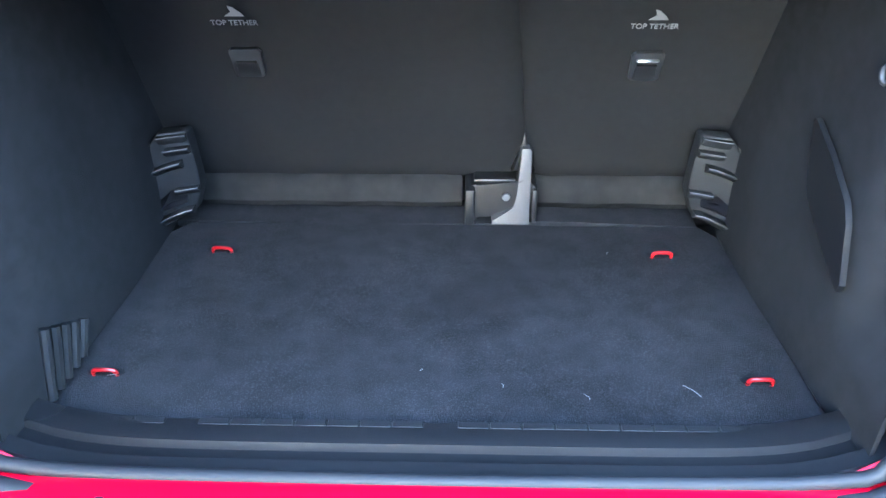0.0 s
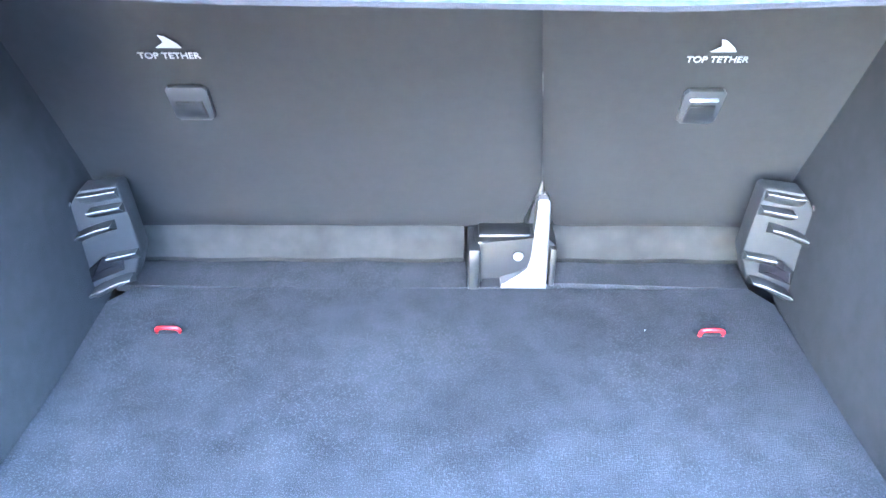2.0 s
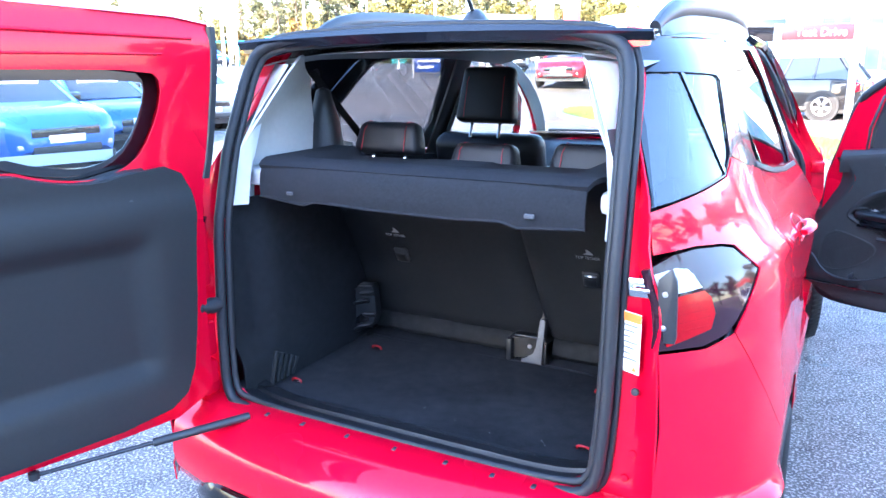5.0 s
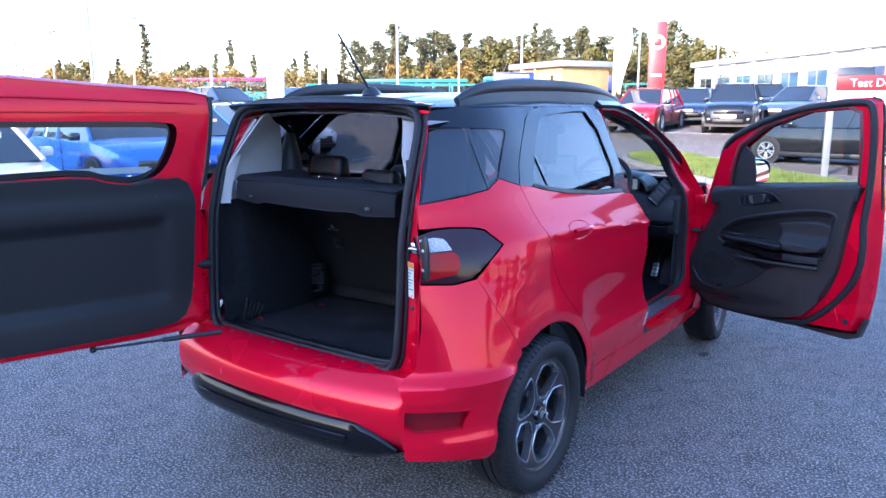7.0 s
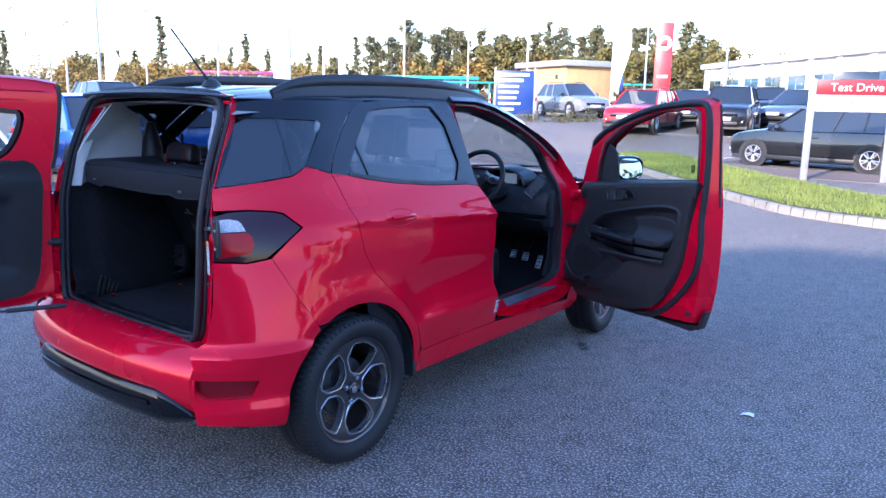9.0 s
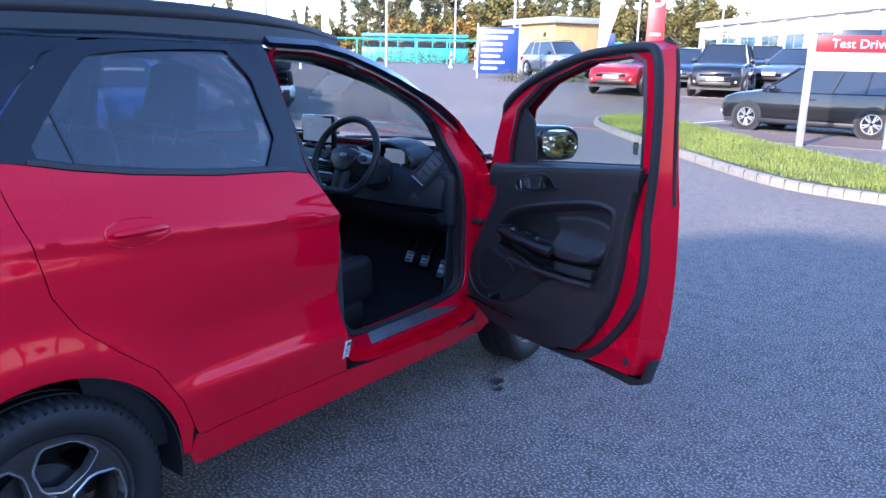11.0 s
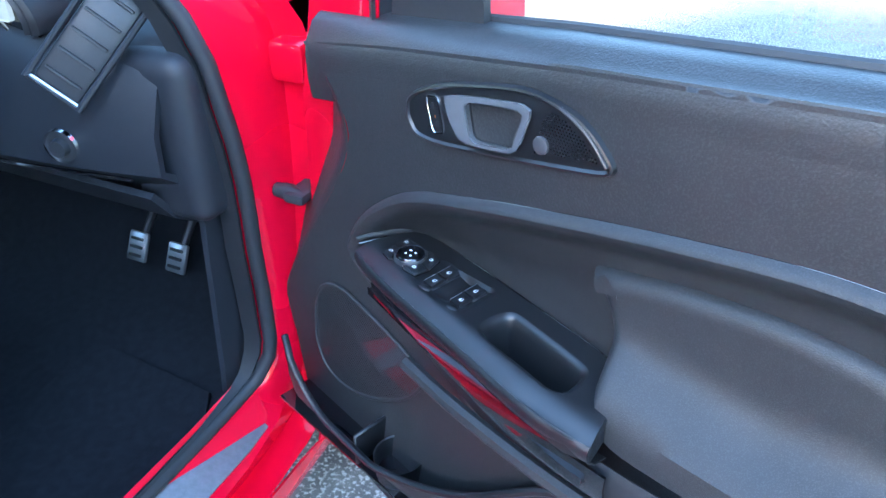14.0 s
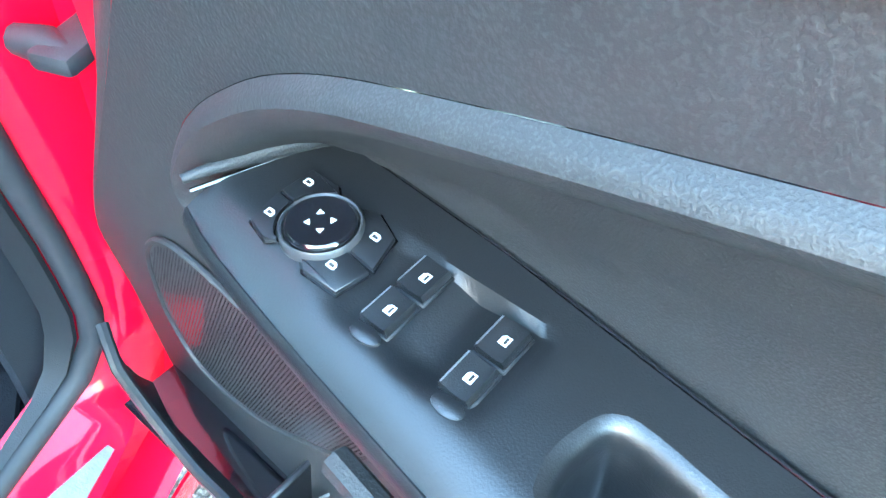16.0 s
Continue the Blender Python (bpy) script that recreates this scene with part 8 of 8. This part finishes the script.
# ---- parked cars ----
def make_car(x, y, heading, paint, label, L=4.3, W=1.8, H=1.55, kind="hatch", plate=PLATEW):
    """A parked car that faces +y before it is turned: shell, glasshouse, pillars, wheels, lamps."""
    c = tagged(new("parked_car"), label, "car", group="parked cars")
    hw = W / 2
    suv = kind == "suv"
    belt = 0.62 * H
    hood = 0.60 * H if suv else 0.55 * H
    f, r = L / 2, -L / 2
    ax_f, ax_r, R = f - 0.85, r + 0.78, 0.34 if suv else 0.31
    st = [(r, 0.72, 0.45, belt - 0.12), (r + 0.06, 0.90, 0.30, belt - 0.03), (r + 0.5, 0.985, 0.26, belt), (0, 1.0, 0.24, belt - 0.02), (f - 1.35, 1.0, 0.24, belt - 0.03), (f - 1.1, 0.99, 0.25, hood + 0.03), (f - 0.45, 0.95, 0.27, hood - 0.05), (f - 0.12, 0.86, 0.30, hood - 0.16), (f, 0.66, 0.38, hood - 0.30)]
    rows = []
    for yy in np.linspace(r, f, 34):
        k = [ip(yy, [s[0] for s in st], [s[j] for s in st]) for j in (1, 2, 3)]
        w, z0, z1 = hw * k[0], k[1], k[2]
        rows.append([(-w * 0.86, yy, z1 + 0.0), (-w * 0.95, yy, z1 - 0.03), (-w, yy, z0 + (z1 - z0) * 0.62), (-w * 0.985, yy, z0 + (z1 - z0) * 0.30), (-w * 0.93, yy, z0), (w * 0.93, yy, z0), (w * 0.985, yy, z0 + (z1 - z0) * 0.30), (w, yy, z0 + (z1 - z0) * 0.62), (w * 0.95, yy, z1 - 0.03), (w * 0.86, yy, z1), (w * 0.45, yy, z1 + 0.03), (-w * 0.45, yy, z1 + 0.03)])
    part("body", loft(rows, closed=True, caps=True), paint, c)
    # glasshouse
    yb_f, yt_f, yt_r, yb_r = f - 1.12, f - 1.95, r + (0.55 if kind != "saloon" else 1.0), r + (0.10 if kind != "saloon" else 0.55)
    tw = hw * 0.66

    def gh(t, z):
        """Front and rear ends and half width of the glasshouse at height share t."""
        return yb_f + (yt_f - yb_f) * t, yb_r + (yt_r - yb_r) * t, hw * 0.86 + (tw - hw * 0.86) * t
    zb, zt = belt - 0.04, H - 0.06
    quads = {"windscreen": [], "rear_window": []}
    a0, a1 = gh(0, 0), gh(1, 0)
    part("windscreen", loft([[(u * (a0[2] + (a1[2] - a0[2]) * t) * 0.97, a0[0] + (a1[0] - a0[0]) * t + 0.10 * (1 - u * u) * (1 - t), zb + (zt - zb) * t) for u in np.linspace(-1, 1, 9)] for t in (0, 0.5, 1)]), CARGLASS, c)
    part("rear_window", loft([[(u * (a0[2] + (a1[2] - a0[2]) * t) * 0.97, a0[1] + (a1[1] - a0[1]) * t - 0.06 * (1 - u * u), zb + (zt - zb) * t) for u in np.linspace(-1, 1, 9)] for t in (0, 0.5, 1)]), CARGLASS, c)
    for s in (-1, 1):
        part("side_window", loft([[(s * (a0[2] + (a1[2] - a0[2]) * t) * 1.0, yy0 + (yy1 - yy0) * t, zb + (zt - zb) * t) for yy0, yy1 in zip(np.linspace(a0[1], a0[0], 6), np.linspace(a1[1], a1[0], 6))] for t in (0, 0.5, 1)]), CARGLASS, c)
        for k0, k1, rr in ((a0[0], a1[0], 0.035), (a0[1], a1[1], 0.05), ((a0[0] + a0[1]) / 2, (a1[0] + a1[1]) / 2, 0.03), (a0[1] * 0.72 + a0[0] * 0.28, a1[1] * 0.78 + a1[0] * 0.22, 0.03)):
            part("pillar", tube([(s * a0[2], k0, zb), (s * a1[2], k1, zt)], rr, 6), paint, c)
        part("mirror", block((s * (hw + 0.02) - 0.09, yb_f - 0.42, zb + 0.02), (s * (hw + 0.02) + 0.09, yb_f - 0.28, zb + 0.16), 0.04), paint if kind != "suv" else GLOSSBK, c)
        part("headlamp", prism(soft([(0.38, 0.0), (0.62, 0.03), (0.80, 0.11), (0.76, 0.15), (0.45, 0.11)], 1), 0.22, lambda u, v, w: (s * u * hw, f - 0.30 - 0.34 * max(0, u - 0.5) + w * 1.15, hood - 0.34 + v), 0.01), LAMPCLEAR, c)
        part("tail_lamp", block((s * hw * 0.80 - 0.13, r - 0.0, belt - 0.30), (s * hw * 0.80 + 0.13, r + 0.16, belt - 0.10), 0.03), REDLENS, c)
        part("fog_lamp", block((s * hw * 0.66 - 0.08, f - 0.10, 0.40), (s * hw * 0.66 + 0.08, f - 0.02, 0.47), 0.01), LAMPCLEAR, c)
        part("sill_trim", block((s * hw - 0.05, ax_r + R, 0.22), (s * hw + 0.005, ax_f - R, 0.33), 0.02), TRIMBK, c)
        part("door_seam", block((s * hw * 0.997 - 0.006, 0.0, 0.34), (s * hw * 0.997 + 0.006, 0.012, belt - 0.08)), GLOSSBK, c)
        part("handle", block((s * (hw + 0.005) - 0.015, -0.22, belt - 0.19), (s * (hw + 0.005) + 0.015, -0.05, belt - 0.155), 0.01), paint, c)
        for ay in (ax_f, ax_r):
            arch = lathe([(hw * 0.90, R + 0.055), (hw * 1.002, R + 0.055), (hw * 1.002, R - 0.02)], 30)
            bmesh.ops.translate(arch, verts=arch.verts, vec=(0, ay, R))
            if s < 0:
                for v in arch.verts:
                    v.co.x *= -1
            part("wheel_arch", arch, TRIMBK, c)
            wo = part("wheel", lathe([(-0.10, R * 0.6), (-0.10, R * 0.95), (-0.07, R), (0.07, R), (0.10, R * 0.95), (0.104, R * 0.72), (0.085, R * 0.66)], 32), TYRE, c)
            wo.matrix_basis = pose(s * (hw - 0.09), ay, R, 0, 0, 0 if s > 0 else 180)
            rim = bmesh.new()
            for k in range(10):
                a = 2 * math.pi * k / 10 + (0.13 if k % 2 else -0.13)
                tube([(0.085, R * 0.12 * math.cos(a), R * 0.12 * math.sin(a)), (0.08, R * 0.66 * math.cos(a), R * 0.66 * math.sin(a))], 0.022, 5, bm=rim)
            lathe([(0.07, R * 0.60), (0.095, R * 0.64), (0.095, R * 0.68), (0.06, R * 0.68)], 32, bm=rim)
            part("rim", rim, ALLOY, wo)
            part("brake", lathe([(0.03, 0.0), (0.03, R * 0.66)], 24), DARKMET, wo)
    top = [[(u * a1[2] * 1.02, yy, zt + 0.065 * (1 - u * u) * math.sin(math.pi * min(1, max(0.12, (yy - a1[1] + 0.2) / (a1[0] - a1[1] + 0.4)))) + 0.004) for u in np.linspace(-1, 1, 9)] for yy in np.linspace(a1[1] - 0.03, a1[0] + 0.03, 10)]
    part("roof", loft(top, thick=0.02), paint, c)
    if suv:
        for s in (-1, 1):
            part("roof_rail", tube([(s * a1[2] * 0.96, a1[1] + 0.15, zt + 0.02), (s * a1[2] * 0.96, a1[1] + 0.3, zt + 0.08), (s * a1[2] * 0.96, a1[0] - 0.3, zt + 0.08), (s * a1[2] * 0.96, a1[0] - 0.1, zt + 0.02)], 0.02, 6), DARKMET, c)
    part("grille", block((-hw * 0.55, f - 0.14, hood - 0.42), (hw * 0.55, f + 0.005, hood - 0.28), 0.02), GLOSSBK, c)
    part("lower_grille", block((-hw * 0.55, f - 0.12, 0.32), (hw * 0.55, f + 0.01, 0.44), 0.02), TRIMBK, c)
    part("number_plate", block((-0.26, f - 0.02, 0.47), (0.26, f + 0.02, 0.58), 0.004), PLATEW, c)
    part("rear_plate", block((-0.26, r - 0.02, 0.72), (0.26, r + 0.02, 0.83), 0.004), PLATEY, c)
    part("price_card", block((-0.42, yb_f - 0.42, zb + 0.17), (0.42, yb_f - 0.40, zb + 0.36)), WHITEPAINT, c) if plate is None else None
    part("underside", block((-hw * 0.88, r + 0.2, 0.18), (hw * 0.88, f - 0.2, 0.3)), TRIMBK, c)
    c.matrix_basis = pose(x, y, GZ + rise(x, y), 0, 0, heading)
    return c


def paint(name, col, metal=0.3):
    return mat(name, col, 0.3, metal, 1.0, var=0.05, scale=500)


P_BLACK, P_BLUE, P_WHITE = paint("black_car_paint", (0.012, 0.013, 0.016)), paint("blue_car_paint", (0.03, 0.12, 0.50)), paint("white_car_paint", (0.72, 0.74, 0.76), 0.0)
P_SILVER, P_NAVY, P_RED, P_GREY = paint("silver_car_paint", (0.24, 0.25, 0.28)), paint("navy_car_paint", (0.02, 0.035, 0.09)), paint("bright_red_car_paint", (0.52, 0.012, 0.02)), paint("blue_grey_car_paint", (0.10, 0.13, 0.18))
make_car(-1.15, 20.75, 79, P_BLACK, "black family car parked side-on behind the verge", 4.6, 1.85, 1.62, "suv")
make_car(-8.3, 25.7, 186, P_RED, "bright red estate car parked nose out", 4.6, 1.85, 1.55, "suv")
make_car(-7.9, 29.8, 190, P_NAVY, "dark blue hatchback parked beside the red car", 4.1, 1.75, 1.45)
make_car(-5.45, 26.8, 190, P_BLACK, "tall black hatchback with round headlamps", 4.2, 1.8, 1.70, "suv")
make_car(-6.9, 37.6, 200, P_BLACK, "black car parked by the white building", 4.3, 1.8, 1.55)
make_car(-4.0, 31.0, 165, P_GREY, "blue-grey hatchback parked nose out", 4.2, 1.8, 1.5)
make_car(-14.3, 31.3, 238, P_SILVER, "silver-grey electric hatchback by the hut", 4.4, 1.8, 1.6, "suv")
make_car(-8.9, 2.4, -98, P_WHITE, "white car with its nose to the drive", 4.3, 1.8, 1.5, plate=None)
make_car(-11.2, 6.0, -98, P_BLUE, "bright blue sport utility car for sale", 4.4, 1.85, 1.62, "suv", plate=None)
make_car(-12.9, 8.9, -98, P_BLUE, "bright blue car with a price on its windscreen", 4.2, 1.8, 1.55, plate=None)
make_car(-14.2, 11.8, -98, P_SILVER, "silver sport utility car in the sales row", 4.4, 1.85, 1.65, "suv")
make_car(-16.6, 15.0, -98, P_WHITE, "white hatchback in the sales row", 4.3, 1.8, 1.5)
make_car(-15.6, 4.6, 82, P_BLACK, "black car seen from behind in the next row", 4.4, 1.8, 1.5)
make_car(-39.0, 37.5, -98, P_BLUE, "blue car at the end of the sales row", 4.3, 1.8, 1.5)
make_car(-22.0, 12.5, -98, P_GREY, "grey car in the second sales row", 4.3, 1.8, 1.5)
make_car(-24.5, 19.0, -98, P_NAVY, "dark blue car in the second sales row", 4.3, 1.8, 1.5)
make_car(13.5, 10.5, 120, P_WHITE, "white car under the trees", 4.3, 1.8, 1.5)


# ---- trees and bushes ----
def leaves(centres, n, size, seed, flat=0.6):
    """Small leaf sprays scattered round clump centres, as one crown."""
    r = random.Random(seed)
    vs, fs = [], []
    for (cx, cy, cz, rad) in centres:
        for _ in range(n):
            a, b, q = r.uniform(0, 6.283), r.uniform(-1, 1), rad * r.random() ** 0.45
            s = math.sqrt(1 - b * b)
            p = Vector((cx + q * s * math.cos(a), cy + q * s * math.sin(a), cz + q * b * flat))
            u = Vector((r.uniform(-1, 1), r.uniform(-1, 1), r.uniform(-0.6, 0.6))).normalized() * size * r.uniform(0.6, 1.3)
            v = u.cross(Vector((r.uniform(-1, 1), r.uniform(-1, 1), r.uniform(-1, 1)))).normalized() * size * 0.5
            k = len(vs)
            vs += [p - u, p + v, p + u, p - v]
            fs.append((k, k + 1, k + 2, k + 3))
    me = bpy.data.meshes.new("crown")
    me.from_pydata(vs, [], fs)
    return me


def make_tree(seed, h, form):
    r = random.Random(seed)
    t = new("tree")
    lean = r.uniform(-0.3, 0.3)
    pts = [(lean * f * f, 0.2 * lean * f, h * f) for f in np.linspace(0, 1, 6)]
    wood = tube(pts, [0.02 * h * (1 - 0.85 * f) + 0.02 for f in np.linspace(0, 1, 6)], 6)
    cl = []
    if form == "spruce":
        for k in range(54):
            f, a = 0.26 + 0.74 * (k + r.random()) / 54, r.uniform(0, 6.283)
            rad = (h * 0.23 * (1.02 - f) + 0.08) * r.uniform(0.25, 1.1)
            e = (lean * f * f + rad * math.cos(a), rad * math.sin(a), h * f + r.uniform(-0.15, 0.1))
            tube([(lean * f * f, 0, h * f), e], [0.03, 0.012], 4, bm=wood)
            cl.append((lean * f * f + 0.75 * rad * math.cos(a), 0.75 * rad * math.sin(a), e[2], 0.40 * rad + 0.16))
        m, n, size, flat = PINE, 24, 0.17, 0.55
    elif form == "pine":
        for k in range(36):
            f, a = r.uniform(0.34, 1.0), r.uniform(0, 6.283)
            q = h * 0.30 * r.uniform(0.1, 1) * (1.2 - f)
            e = (lean * f * f + q * math.cos(a), q * math.sin(a), h * f)
            tube([(lean * f * f, 0, h * (f - 0.08)), e], [0.06, 0.02], 4, bm=wood)
            cl.append((*e, h * r.uniform(0.035, 0.07)))
        m, n, size, flat = PINE, 48, 0.17, 0.7
    else:
        for k in range(18):
            f, a = r.uniform(0.35, 1.0), r.uniform(0, 6.283)
            q = h * 0.26 * r.uniform(0.2, 1)
            e = (q * math.cos(a), q * math.sin(a), h * f)
            tube([(0, 0, h * max(0.15, f - 0.25)), e], [0.07, 0.02], 4, bm=wood)
            cl.append((*e, h * r.uniform(0.08, 0.14)))
        m, n, size, flat = (AUTUMN if form == "autumn" else LEAFY), 80, 0.2, 0.85
    part("trunk", wood, BARK, t)
    crown = leaves(cl, n, size, seed, flat)
    crown.materials.append(m)
    share("crown", crown, Matrix(), t)
    label = {"spruce": "thin dark spruce with a gappy crown", "pine": "tall pine with a bare lower trunk", "autumn": "broad tree in orange autumn leaf", "leafy": "leafy deciduous tree with a round crown"}[form]
    return tagged(t, label, "tree", group="far tree belt")


rt = random.Random(11)
kinds = [make_tree(1, 8.5, "spruce"), make_tree(2, 7.5, "spruce"), make_tree(3, 9.0, "pine"), make_tree(4, 8.0, "pine"), make_tree(5, 8.5, "pine"), make_tree(6, 5.0, "autumn"), make_tree(7, 5.5, "leafy"), make_tree(8, 6.5, "leafy")]
spots = []
for px in (0, 22, 150, 300, 360, 410, 470, 545, 560, 640, 430, 250):
    spots.append((rt.choice((0, 0, 1)), px + rt.uniform(-8, 8), rt.uniform(88, 104), rt.uniform(0.85, 1.15)))
for k in range(74):
    spots.append((rt.choice((2, 3, 4, 2, 3, 0)), 660 + 8 * k + rt.uniform(-8, 8), rt.uniform(92, 118), rt.uniform(0.95, 1.3)))
for k in range(34):
    spots.append((rt.choice((5, 6, 5, 7)), 130 + 17 * k + rt.uniform(-10, 10), rt.uniform(76, 92), rt.uniform(0.7, 1.0)))
for k in range(26):
    spots.append((rt.choice((5, 6, 7)), 700 + 26 * k + rt.uniform(-10, 10), rt.uniform(86, 94), rt.uniform(0.95, 1.35)))
for k in range(26):
    spots.append((rt.choice((6, 7, 3)), -420 + 20 * k + rt.uniform(-10, 10), rt.uniform(100, 125), rt.uniform(0.6, 0.85)))
used = set()
for i, px, d, s in spots:
    x, y = polar(dirpx(px), d)
    m = pose(x, y, -0.1, 0, 0, rt.uniform(0, 360)) @ Matrix.Diagonal((s, s, s * rt.uniform(0.92, 1.12), 1))
    if i in used:
        o = copy_thing(kinds[i], m)
        o.scale = m.to_scale()
    else:
        kinds[i].matrix_basis = m
        used.add(i)
for k in range(12):
    x, y, s = 17 + 9 * rt.random(), 5 + 3.2 * k, rt.uniform(0.8, 1.05)
    o = copy_thing(kinds[7 if k % 3 else 6], pose(x, y, -0.05, 0, 0, 40 * k))
    o.scale = (s, s, s)
    tagged(o, group="trees beside the drive")


def make_bush(x, y, w, d, h, rz, m, label, n, seed, size=0.09):
    r = random.Random(seed)
    b = tagged(new("hedge"), label, "hedge", group="hedges")
    cl = [(r.uniform(-w / 2, w / 2), r.uniform(-d / 2, d / 2), h * r.uniform(0.25, 0.85), h * 0.28) for _ in range(n)]
    st = bmesh.new()
    for c in cl[:: max(1, n // 14)]:
        tube([(c[0], c[1], -0.05), (c[0] * 0.98, c[1], c[2])], 0.03, 4, bm=st)
    part("stem", st, BARK, b)["kind"] = "stuff"
    me = leaves(cl, 34, size, seed, 0.9)
    me.materials.append(m)
    share("leaves", me, Matrix(), b)
    b.matrix_basis = pose(x, y, 0, 0, 0, rz)
    return b


make_bush(-13.0, 27.5, 3.2, 1.6, 1.35, 30, HEDGE, "low clipped yellowish hedge beside the notice board", 60, 21, 0.05)
make_bush(-9.5, 46.5, 15, 2.0, 3.4, 8, HEDGE, "long green hedge before the white building", 110, 22)
make_bush(-31, 47, 22, 2.6, 2.6, 32, HEDGE, "tall autumn hedge along the far drive", 150, 23)
make_bush(-19.5, 47.0, 9, 2, 3.4, 25, HEDGE, "green hedge beside the hut", 70, 24)
make_bush(*polar(dirpx(330), 70), 24, 5, 4.7, 45, AUTUMN, "bank of orange autumn shrubs", 230, 25, 0.13)
make_bush(*polar(dirpx(120), 78), 28, 5, 4.4, 50, LEAFY, "bank of green and yellow shrubs", 230, 26, 0.13)
make_bush(*polar(dirpx(-300), 90), 60, 6, 3.0, 60, HEDGE, "dark far hedge line", 200, 27, 0.16)
